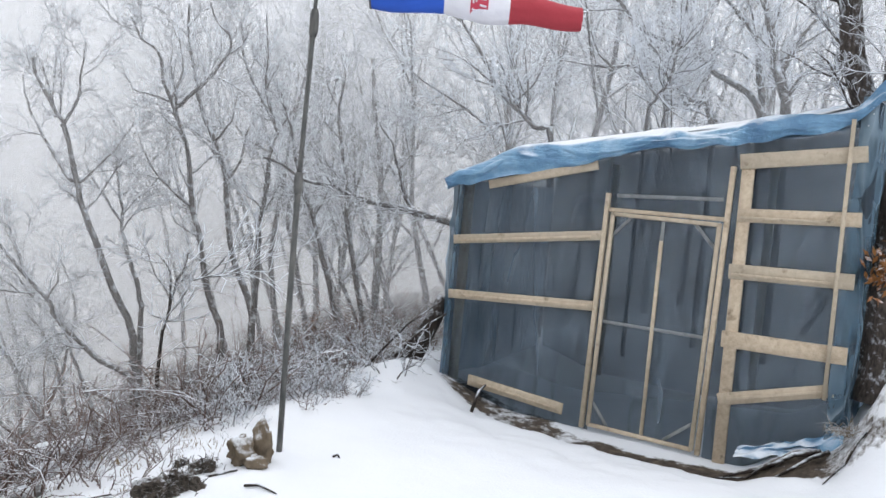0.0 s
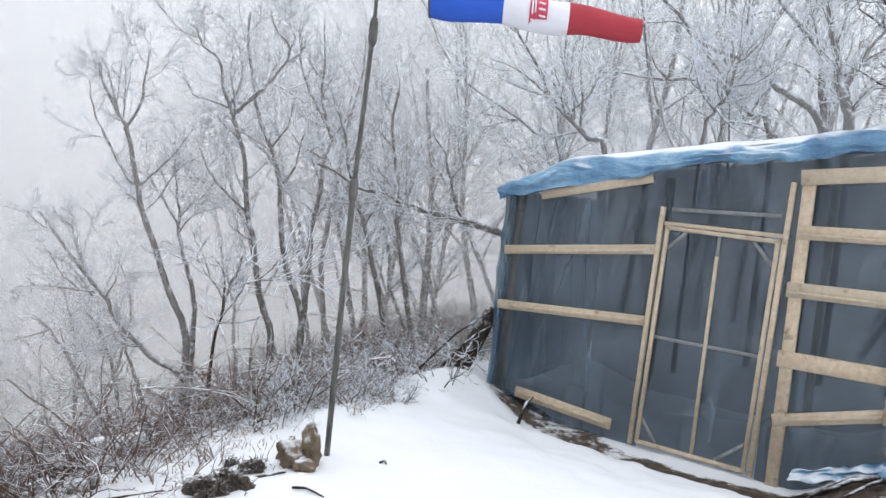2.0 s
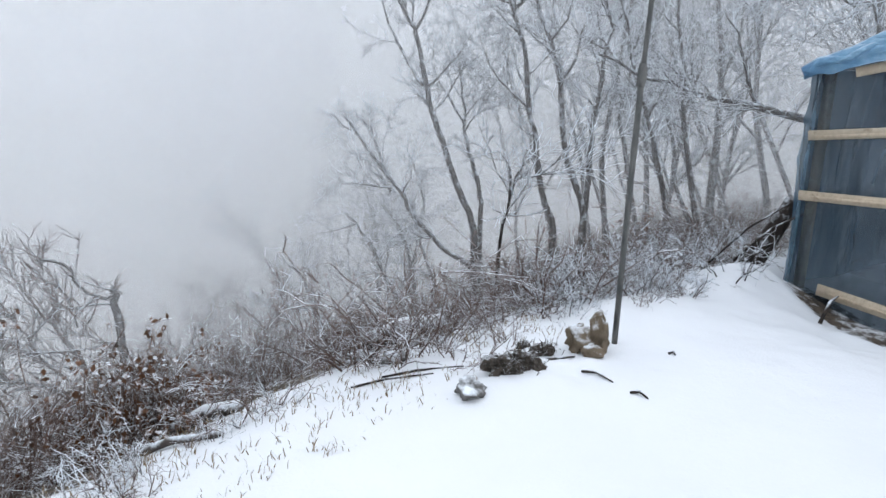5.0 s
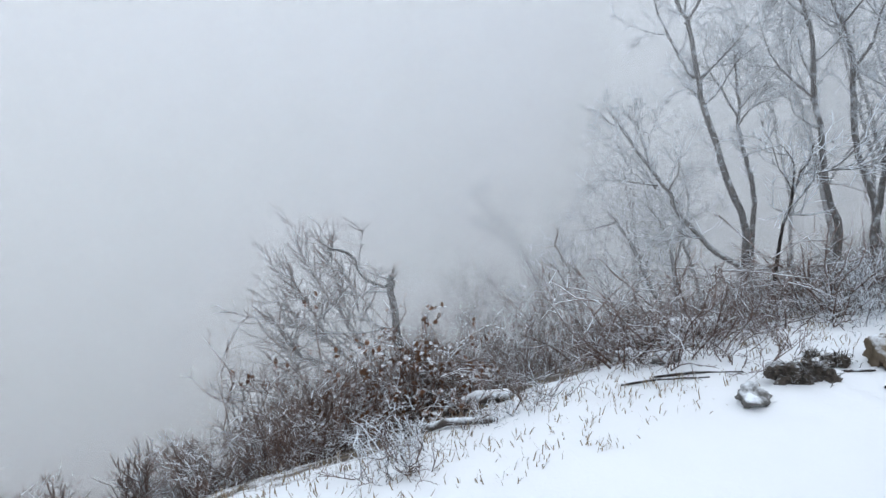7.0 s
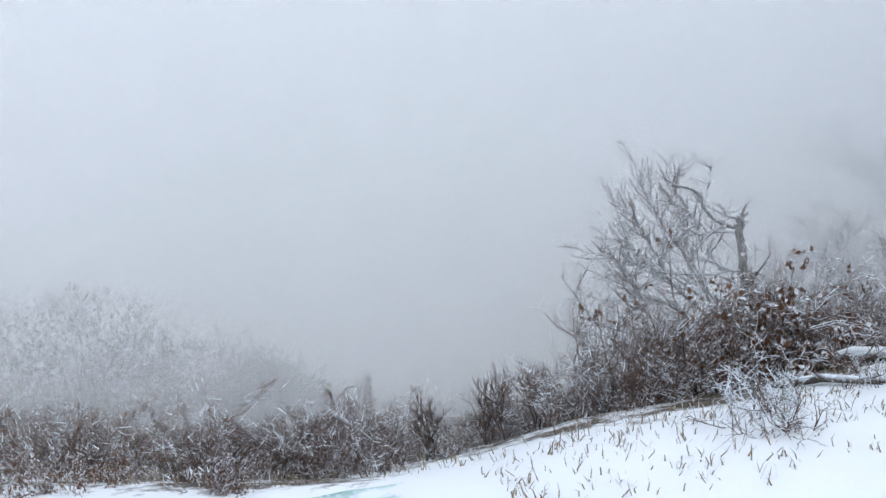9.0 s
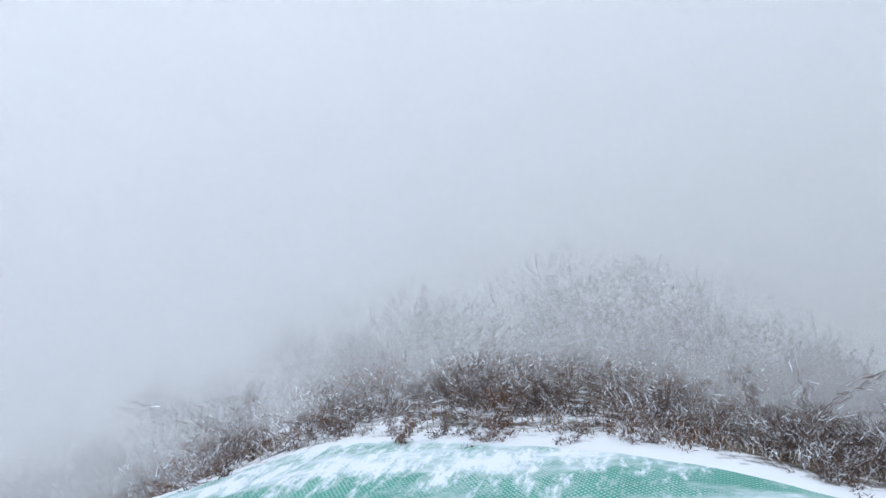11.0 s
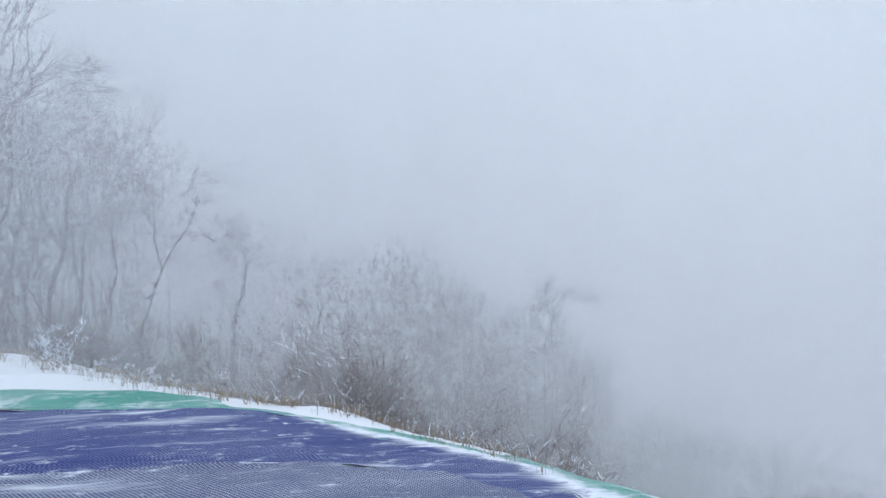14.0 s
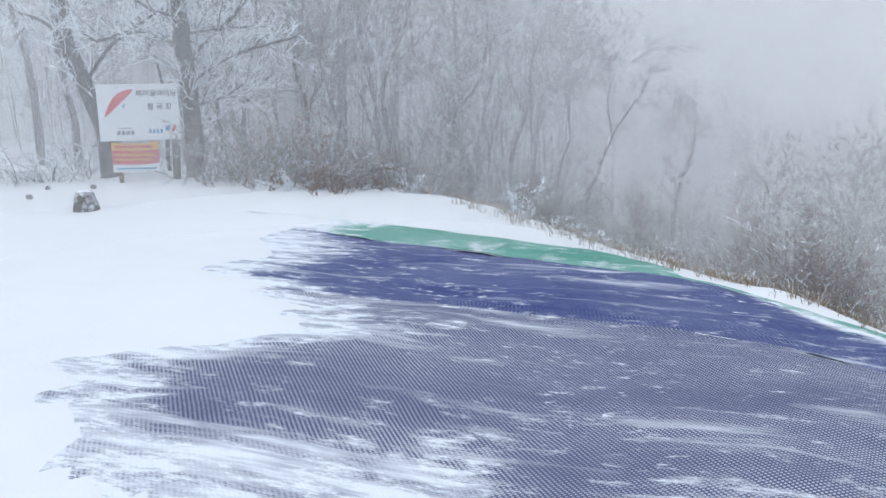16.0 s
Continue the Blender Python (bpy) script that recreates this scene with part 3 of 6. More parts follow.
# mesh sheets pegged over the launch place
def net_sheet(name, label, mat, left, right, y0, y1, lift, seed, nu=46, nv=190):
    """A long sheet between two border lines x(y)."""
    u, v = np.meshgrid(np.linspace(0, 1, nu + 1), np.linspace(0, 1, nv + 1), indexing="ij")
    y = y0 + (y1 - y0) * v
    x = left(y) + (right(y) - left(y)) * u
    edge = np.minimum(u, 1 - u)
    z = height(x, y) + lift + 0.03 * bumps(x * 0.9, y * 0.9, 1) + 0.007 * bumps(x * 3, y * 3, seed, 3)
    z += 0.022 * np.clip(1 - edge * 12, 0, 1) * np.clip(bumps(x * 2.2, y * 2.2, seed + 1, 3) - 0.1, 0, 1)
    s = Shape()
    s.v = [Vector(p) for p in np.stack([x, y, z], -1).reshape(-1, 3)]
    n = nv + 1
    s.f = [(i * n + j, (i + 1) * n + j, (i + 1) * n + j + 1, i * n + j + 1) for i in range(nu) for j in range(nv)]
    ob = thing(name, label, "ground net")
    cloth = part("mesh_sheet", s, mat, ob)
    snowy = cloth.data.attributes.new("snowy", "FLOAT", "POINT")
    snowy.data.foreach_set("value", np.clip(net_cover(x, y) * 1.1 + 0.95, 0, 1).ravel().astype(np.float32))
    for row in (0, nu):
        line = [Vector((x[row, k], y[row, k], z[row, k] - 0.012)) for k in range(0, nv + 1, 2)]
        part("hem", Shape().tube(line, [0.006] * len(line), 5), HEM, ob, "dark folded hem")
    return ob


def green_outer(y):
    return np.interp(y, LIP_Y, LIP_X) + bare_rim(y) + 0.1 * bumps(y * 1.4, 0 * y, 44, 3)


def seam(y):
    return np.interp(y, [-9.0, -5.62, -5.55, -5.46, -5.38, -5.27, -5.1, -4.8, -4.4, -3.9, -2.5, 0.5], [4.7, 4.4, 2.4, 1.0, 0.1, -0.5, -0.95, -1.35, -1.5, -1.45, -1.2, -0.7])


net_sheet("green_net", "green woven ground net along the rim, streaked with snow", NET_GREEN, green_outer, lambda y: blue_outer(y) + 0.1, -7.95, 0.8, 0.004, 21)
net_sheet("blue_net", "dark blue woven ground net dusted with snow", NET_BLUE, blue_outer, lambda y: seam(y) + 0.12, -7.4, 0.45, 0.010, 31)
net_sheet("grey_blue_net", "grey-blue ground net with snow packed in its mesh", NET_GREY, seam, lambda y: 4.75 + 0 * y, -5.6, 0.45, 0.016, 41, 90, 170)

# ---- fog ----
def fog_sheet(radius, thick, seed, first=0.0, last=360.0):
    """A round curtain of fog about the place, or a bank of it that thins out towards both ends."""
    s = Shape()
    whole = last - first >= 360.0
    n = 72 if whole else 48
    fade = []
    for k in range(n + (not whole)):
        az = first + (last - first) * k / n
        a = radians(az + 90.0)
        r = radius * (1 + 0.06 * noise.noise(Vector((math.cos(a) * 2, math.sin(a) * 2, seed))) + 0.03 * noise.noise(Vector((math.cos(a) * 7, math.sin(a) * 7, seed))))
        for z in (-34.0, 0.0, 2.0 + 0.42 * radius):
            s.v.append(Vector((-0.4 + r * math.cos(a), -0.3 + r * math.sin(a), z)))
            fade.append(1.0 if whole else min(1.0, (az - first) / 18.0, (last - az) / 18.0))
    for k in range(n):
        a, b = 3 * k, 3 * ((k + 1) % n if whole else k + 1)
        s.f += [(a, b, b + 1, a + 1), (a + 1, b + 1, b + 2, a + 2)]
    ob = single("backdrop", s, veil_material("fog", thick), "thin curtain of pale grey winter fog", "fog", kind="structure")
    ob.data.attributes.new("fade", "FLOAT", "POINT").data.foreach_set("value", fade)
    return ob


for fog_radius, fog_thick in ((8.2, 0.16), (10.4, 0.19), (12.8, 0.195), (15.4, 0.195), (19.6, 0.55), (38.0, 0.98)):
    fog_sheet(fog_radius, fog_thick, fog_radius)
# fog rising over the open slope
for fog_radius, fog_thick, fog_from, fog_to in ((5.0, 0.16, 26, 174), (6.9, 0.195, 13, 206)):
    fog_sheet(fog_radius, fog_thick, fog_radius, fog_from, fog_to)


# ---- hut of poles, boards and plastic sheet ----
HUT_AT, HUT_TURN = (1.5, 6.0), math.degrees(math.atan2(-0.53, 0.848))
# in the hut's own frame x runs along its front, y goes back from it, z is up


def roof_line(x):
    return float(np.interp(x, [-1.72, -1.6, -1.1, -0.35, 0.4, 1.0, 1.30, 1.45], [1.57, 1.64, 1.82, 1.93, 2.03, 2.13, 2.20, 2.30]))


def wrinkle(x, z, seed):
    p = Vector((x * 2.2 + seed, seed * 1.7, z * 0.9))
    return 0.022 * noise.noise(p) - 0.014 * (1 - min(1.0, 6 * abs(noise.noise(Vector((x * 2.2 + z * 1.4 + seed, 0, z * 0.5)))))) ** 2 - 0.007 * (1 - min(1.0, 9 * abs(noise.noise(Vector((x * 4.5 - z * 2.2 + seed, 3, z * 0.8)))))) ** 2


def build_hut():
    hut = thing("hut", "makeshift hut of pine boards wrapped in dark blue plastic sheet", "hut", (HUT_AT[0], HUT_AT[1], 0), turn=HUT_TURN)
    front = (0, -1, 0)
    low = -0.32

    def panel(x0, x1, seed, sag=0.0):
        def at(u, v):
            x = x0 + (x1 - x0) * u
            top = roof_line(x) - 0.02
            z = low + (top - low) * v
            return (x - 0.03 * (1 - v) * (1 if x < -1.2 else 0), -0.012 + wrinkle(x, z, seed) - sag * math.sin(math.pi * u) * math.sin(math.pi * v), z)
        return Shape().sheet(40, 48, at)

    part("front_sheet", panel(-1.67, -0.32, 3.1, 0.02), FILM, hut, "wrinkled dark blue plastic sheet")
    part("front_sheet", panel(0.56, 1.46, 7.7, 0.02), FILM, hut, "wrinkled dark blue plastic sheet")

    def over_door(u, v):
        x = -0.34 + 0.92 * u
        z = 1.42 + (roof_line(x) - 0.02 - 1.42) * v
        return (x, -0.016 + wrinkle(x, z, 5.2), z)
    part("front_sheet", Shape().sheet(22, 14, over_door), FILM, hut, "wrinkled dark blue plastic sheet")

    def right_side(u, v):
        y = -0.03 + 2.0 * u
        z = low + (roof_line(1.46) - low) * v
        return (1.46 + 0.05 * math.sin(u * 9) * (1 - v) + 2.2 * wrinkle(y, z, 9.4), y, z)
    part("side_sheet", Shape().sheet(36, 40, right_side), FILM_SIDE, hut, "creased blue plastic sheet, toned paler than the front")

    def left_side(u, v):
        y = -0.03 + 2.0 * u
        z = low + (roof_line(-1.74) - low) * v
        return (-1.68 - 0.05 * (1 - v) + 1.6 * wrinkle(y, z, 1.4), y, z)
    part("side_sheet", Shape().sheet(36, 30, left_side), FILM_SIDE, hut, "creased blue plastic sheet, toned paler than the front")

    def back(u, v):
        x = -1.68 + 3.14 * u
        z = low + (roof_line(x) + 0.1 - low) * v
        return (x, 1.97 + wrinkle(x, z, 2.2), z)
    part("back_sheet", Shape().sheet(30, 16, back), FILM, hut)

    # roof tarpaulin, folded down over the front edge
    def crease(x, v, s):
        return 1 - min(1.0, 4.5 * abs(noise.noise(Vector((x * 1.6 + v * 0.8 + s, v * 1.5, s)))))

    def roof(u, v):
        x = -1.73 + 3.22 * u
        fold = 0.13 + 0.05 * noise.noise(Vector((x * 1.7, 4.4, 0))) + 0.025 * noise.noise(Vector((x * 6, 2.4, 0))) + 0.07 * max(0.0, 1 - abs(x + 0.9) * 1.1)
        z = roof_line(x) + 0.035 * noise.noise(Vector((x * 2.2, v * 3, 1.0))) + 0.03 * crease(x, v * 2, 3.3) + 0.05 * math.exp(-((x - 1.48) / 0.1) ** 2)
        if v < 0.3:
            k = v / 0.3
            return (x, -0.062 - 0.03 * math.sin(k * 3.0) - 0.04 * crease(x * 1.1, k * 1.4, 7.1) * (0.3 + 0.7 * (1 - k)), z + 0.03 - fold * (1 - k))
        k = (v - 0.3) / 0.7
        return (x, -0.06 + 2.1 * k, z + 0.03 + 0.10 * math.sin(min(1.0, k * 2.2) * 1.57))
    part("roof_tarp", Shape().sheet(150, 46, roof), TARP, hut, "faded blue tarpaulin roof powdered with snow")
    roll = [(-1.74 + 0.05 * k, -0.09 + 0.02 * math.sin(k * 1.3), roof_line(-1.74 + 0.05 * k) - 0.035 + 0.02 * math.sin(k * 0.7)) for k in range(13)]
    part("tarp_roll", Shape().tube(roll, [0.05, 0.055, 0.05, 0.043, 0.036, 0.034, 0.03, 0.03, 0.026, 0.025, 0.02, 0.015, 0.006], 9), TARP, hut, "rolled blue tarpaulin hem")
    snow = Shape().sheet(60, 10, lambda u, v: (-1.5 + 2.95 * u, 0.05 + 1.0 * v, roof_line(-1.5 + 2.95 * u) + 0.045 + 0.075 * math.sin(3.14 * v) ** 0.5 * math.sin(3.14 * u) ** 0.4 + 0.02 * noise.noise(Vector((u * 9, v * 4, 2)))))
    part("roof_snow", snow, SNOW, hut, "thin snow lying on the roof")

    # sheet wrapped round the right-hand corner, its bright creases painted into the colour
    def corner(u, v):
        z = low + 0.15 + (roof_line(1.45) - low - 0.15) * v
        a = 1.6 * u
        return (1.335 + 0.15 * math.sin(a) + 0.05 * (v - 0.5) * u + 0.02 * noise.noise(Vector((z * 3, u * 2, 3))), -0.045 + 0.10 * (1 - math.cos(a)) - 0.03 * noise.noise(Vector((z * 4, u * 3, 9))) - 0.02 * crease(z, u, 2.2), z)
    part("corner_sheet", Shape().sheet(20, 80, corner), FILM_EDGE_LIT, hut, "creased blue plastic sheet, toned paler than the front")

    def left_corner(u, v):
        z = low + 0.1 + (roof_line(-1.74) - low - 0.1) * v
        a = 1.6 * u
        return (-1.62 - 0.06 * math.sin(a) - 0.04 * (1 - v) + 0.015 * noise.noise(Vector((z * 4, u * 2, 5))), -0.04 + 0.08 * (1 - math.cos(a)) - 0.02 * noise.noise(Vector((z * 4, u * 3, 1))), z)
    part("corner_sheet", Shape().sheet(10, 50, left_corner), FILM_EDGE_LIT, hut, "creased blue plastic sheet, toned paler than the front")

    # boards behind and over the sheet
    boards = [
        ((-1.65, 1.069), (-0.33, 1.235), 0.075), ((-1.66, 0.602), (-0.36, 0.685), 0.075), ((-1.40, -0.10), (-0.53, -0.165), 0.09),
        ((-1.35, 1.555), (-0.42, 1.765), 0.07),
        ((0.62, 1.845), (1.40, 1.935), 0.105), ((0.64, 1.475), (1.41, 1.51), 0.095), ((0.62, 1.08), (1.41, 1.105), 0.105),
        ((0.62, 0.60), (1.42, 0.615), 0.115), ((0.64, 0.165), (1.36, 0.375), 0.085),
    ]
    for (x0, z0), (x1, z1), w in boards:
        part("board", Shape().beam((x0, -0.055, z0), (x1, -0.055, z1), w, 0.024, front), WOOD, hut)
    # thin battens nailed on the boards
    for (x0, z0), (x1, z1), w in [((-1.58, 1.065), (-0.42, 1.215), 0.022), ((-1.55, 0.603), (-0.40, 0.682), 0.022), ((-1.30, -0.11), (-0.58, -0.165), 0.022), ((0.70, 0.18), (1.30, 0.355), 0.022), ((0.66, 1.46), (1.25, 1.482), 0.018), ((0.64, 1.062), (1.27, 1.08), 0.018)]:
        part("batten", Shape().beam((x0, -0.076, z0), (x1, -0.076, z1), w, 0.014, front), WOOD, hut)
    # uprights
    part("upright", Shape().beam((0.685, -0.042, -0.3), (0.675, -0.042, 1.9), 0.085, 0.03, front), WOOD, hut)
    part("upright", Shape().beam((-1.62, 0.05, -0.3), (-1.60, 0.05, 1.56), 0.07, 0.07, front), WOOD, hut)
    part("upright", Shape().beam((1.40, 0.05, -0.3), (1.40, 0.05, 2.16), 0.07, 0.07, front), WOOD, hut)
    part("upright", Shape().beam((-1.0, 1.9, -0.3), (-1.0, 1.9, 1.85), 0.07, 0.07, front), WOOD, hut)
    part("upright", Shape().beam((0.5, 1.9, -0.3), (0.5, 1.9, 2.0), 0.07, 0.07, front), WOOD, hut)
    part("batten", Shape().beam((1.318, -0.09, 0.31), (1.300, -0.09, 2.15), 0.026, 0.016, front), WOOD, hut)
    # door posts
    for x_low, x_high, z1 in ((-0.36, -0.315, 1.56), (0.535, 0.578, 1.81)):
        part("door_post", Shape().beam((x_low, -0.05, -0.27), (x_high, -0.05, z1), 0.036, 0.04, front), WOOD, hut)
    part("lintel", Shape().beam((-0.25, -0.05, 1.545), (0.53, -0.05, 1.575), 0.028, 0.008, front), WOOD_GREY, hut)
    part("lintel", Shape().beam((-0.30, -0.045, 1.437), (0.555, -0.045, 1.437), 0.03, 0.035, front), WOOD, hut)
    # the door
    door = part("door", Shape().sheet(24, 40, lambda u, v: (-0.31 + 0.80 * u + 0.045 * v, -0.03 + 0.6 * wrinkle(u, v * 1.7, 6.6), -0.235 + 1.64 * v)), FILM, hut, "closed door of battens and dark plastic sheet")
    for a, b, w in [((-0.305, -0.24), (-0.262, 1.41), 0.03), ((0.49, -0.245), (0.525, 1.405), 0.03), ((-0.27, 1.405), (0.53, 1.395), 0.03), ((-0.31, -0.235), (0.49, -0.24), 0.03)]:
        part("door_frame", Shape().beam((a[0], -0.058, a[1]), (b[0], -0.058, b[1]), w, 0.024, front), WOOD, door)
    part("mullion", Shape().beam((0.115, -0.052, -0.22), (0.122, -0.052, 1.24), 0.026, 0.02, front), WOOD, door)
    part("mullion", Shape().beam((0.122, -0.05, 1.2), (0.124, -0.05, 1.39), 0.024, 0.008, front), WOOD_GREY, door)
    part("rail", Shape().beam((-0.29, -0.05, 0.58), (0.50, -0.05, 0.583), 0.024, 0.012, front), WOOD_GREY, door)
    for a, b in [((-0.26, 1.24), (-0.12, 1.39)), ((0.51, 1.22), (0.36, 1.38)), ((-0.29, -0.05), (-0.16, -0.22)), ((0.48, -0.05), (0.28, -0.22))]:
        part("brace", Shape().beam((a[0], -0.05, a[1]), (b[0], -0.05, b[1]), 0.024, 0.008, front), WOOD_GREY, door)
    # sheet gathered on the ground at the right-hand corner
    def skirt(u, v):
        x = 0.80 + 0.66 * u
        z = -0.20 + 0.19 * u + (0.05 + 0.07 * u) * v
        return (x, -0.04 - 0.10 * (1 - v) ** 1.5 - 0.05 * noise.noise(Vector((x * 9, v * 4, 1))) - 0.03 * crease(x * 4, v, 5.5), z + 0.035 * noise.noise(Vector((x * 9, v * 3, 8))))
    part("skirt", Shape().sheet(36, 18, skirt), TARP, hut, "loose blue sheet dusted with snow")
    return hut


build_hut()


def hut_point(x, y):
    a = radians(HUT_TURN)
    return HUT_AT[0] + x * math.cos(a) - y * math.sin(a), HUT_AT[1] + x * math.sin(a) + y * math.cos(a)


# ---- windsock ----
def build_windsock():
    bx, by = -0.84, 4.38
    base = rise(bx, by)
    pole = thing("windsock_pole", "weathered steel pole with a crossbar standing in snow", "pole", (bx, by, base))
    top = 2.42 - base
    part("lower_tube", Shape().tube([(0, 0, -0.25), (0.008, 0.0, 0.9), (0.016, 0.0, 1.5)], [0.0165, 0.0165, 0.0165], 10), STEEL, pole)
    part("upper_tube", Shape().tube([(0.016, 0.0, 1.48), (0.046, 0.0, top - 0.05)], [0.0135, 0.013], 10), STEEL, pole)
    part("collar", Shape().tube([(0.015, 0, 1.44), (0.016, 0, 1.47), (0.016, 0, 1.53), (0.017, 0, 1.56)], [0.019, 0.025, 0.025, 0.019], 10), STEEL, pole)
    part("collar", Shape().tube([(0.044, 0, top - 0.16), (0.045, 0, top - 0.13), (0.046, 0, top - 0.04), (0.046, 0, top - 0.01)], [0.016, 0.024, 0.024, 0.016], 10), STEEL, pole)
    part("swivel", Shape().tube([(0.046, 0, top - 0.02), (0.047, 0, top + 0.10)], [0.011, 0.011], 8), STEEL, pole)
    part("crossbar", Shape().tube([(-0.275, -0.07, 2.506 - base), (-0.25, -0.068, 2.508 - base), (0.05, 0.0, 2.534 - base), (0.345, 0.045, 2.558 - base)], [0.015, 0.015, 0.0135, 0.012], 8), STEEL, pole)
    part("end_cap", Shape().tube([(-0.29, -0.073, 2.505 - base), (-0.268, -0.068, 2.507 - base)], [0.019, 0.019], 8), STEEL, pole)
    sock = thing("windsock", "blue, white and red windsock blowing out from its pole", "windsock", (0, 0, 0))
    line = [(-0.503, 4.42, 2.545), (-0.108, 4.45, 2.543), (0.243, 4.44, 2.500), (0.630, 4.405, 2.474)]
    size = [0.097, 0.101, 0.085, 0.061]

    def tubular(k0, k1, seed):
        def at(u, v):
            k = k0 + (k1 - k0) * u
            i = min(int(k), 2)
            f = k - i
            p = Vector(line[i]).lerp(Vector(line[i + 1]), f)
            r = size[i] + (size[i + 1] - size[i]) * f
            a = 2 * math.pi * v
            r *= 1 + 0.05 * noise.noise(Vector((k * 3, math.cos(a) * 2, math.sin(a) * 2 + seed)))
            return p + Vector((0.0, math.cos(a) * r, math.sin(a) * r - 0.01 * math.sin(k * 5)))
        return Shape().sheet(16, 28, at)
    part("blue_section", tubular(0, 1, 1), SOCK_BLUE, sock, "blue cloth")
    part("white_section", tubular(1, 2, 2), SOCK_WHITE, sock, "white cloth")
    part("red_section", tubular(2, 3, 3), SOCK_RED, sock, "red cloth")
    hoop = [(-0.503, 4.42 + 0.099 * math.cos(a), 2.545 + 0.099 * math.sin(a)) for a in [2 * math.pi * k / 24 for k in range(25)]]
    part("hoop", Shape().tube(hoop, [0.006] * 25, 6, False), STEEL, sock)
    # printed badge: a red square with pale strokes
    def badge(u, v):
        x, a = 0.032 + 0.094 * u, math.pi * (1.02 + 0.32 * (v - 0.5) * 2 * 0.9)
        return (x, 4.444 + 0.0985 * math.cos(a), 2.518 + 0.0985 * math.sin(a) * 0.9)
    b = part("badge", Shape().sheet(6, 8, badge), PRINT, sock, "red printed badge")
    for u0, v0, u1, v1 in [(0.15, 0.15, 0.15, 0.6), (0.3, 0.12, 0.32, 0.55), (0.1, 0.78, 0.42, 0.86), (0.5, 0.2, 0.85, 0.25), (0.5, 0.42, 0.88, 0.46), (0.52, 0.64, 0.9, 0.68), (0.6, 0.86, 0.85, 0.8)]:
        pts = [Vector(badge(u0 + (u1 - u0) * k / 4, v0 + (v1 - v0) * k / 4)) + Vector((0, -0.004, 0)) for k in range(5)]
        part("stroke", Shape().tube(pts, [0.006] * 5, 4), SOCK_WHITE, b)
    return sock


build_windsock()

# ---- trees ----


def grow(rng, wood, limbs, twigs, start, way, length, radius, level, top, crook, lift, least=0.0026):
    """A branch with its side branches: wood, limbs and twigs gather the three sizes."""
    steps = (7, 5, 4, 3)[min(level, 3)]
    pts, rad = [Vector(start)], [radius]
    d = Vector(way).normalized()
    for k in range(steps):
        d = (d + Vector((rng.gauss(0, crook), rng.gauss(0, crook), rng.gauss(0, crook) + lift)) * (0.7 if level == 0 else 1.0)).normalized()
        pts.append(pts[-1] + d * (length / steps))
        rad.append(radius * (1 - 0.75 * (k + 1) / steps) + 0.0015)
    shape = wood if level == 0 else (limbs if level == 1 else twigs)
    shape.tube(pts, rad, (8, 5, 4, 3)[min(level, 3)], level == 0)
    if level >= top:
        return
    count = rng.randint(*((9, 13), (6, 9), (5, 8), (3, 5))[min(level, 3)])
    for c in range(count):
        f = rng.uniform((0.2, 0.12, 0.1, 0.1)[min(level, 3)], 1.0)
        if c == 0:
            f = 1.0
        i = min(int(f * steps), steps - 1)
        p = pts[i].lerp(pts[i + 1], f * steps - i)
        heading = (pts[i + 1] - pts[i]).normalized()
        aside = heading.cross(Vector((rng.gauss(0, 1), rng.gauss(0, 1), rng.gauss(0, 1)))).normalized()
        angle = rng.uniform(0.3, 0.75) if level == 0 else rng.uniform(0.4, 1.0)
        nd = heading * math.cos(angle) + aside * math.sin(angle)
        nl = length * rng.uniform(0.36, 0.66) * (1.15 - 0.5 * f)
        nr = max(least, rad[i] * rng.uniform(0.4, 0.62))
        grow(rng, wood, limbs, twigs, p, nd, nl, nr, level + 1, top, crook * 1.1, lift, least)


def tree(name, label, seed, tall, radius, lean, at, top=3, crook=0.16, lift=0.05, bark=None, group="bare trees", least=0.0026, twig=None):
    rng = random.Random(seed)
    t = thing(name, label, "tree", at, group)
    wood, limbs, twigs = Shape(), Shape(), Shape()
    grow(rng, wood, limbs, twigs, (0, 0, -0.3), lean, tall, radius, 0, top, crook, lift, least)
    part("trunk", wood, bark or BARK, t)
    part("branching", limbs, LIMB, t, kind="stuff")
    part("crown", twigs, twig or TWIG, t, "fine twigs white with hoar frost", kind="stuff")
    return t


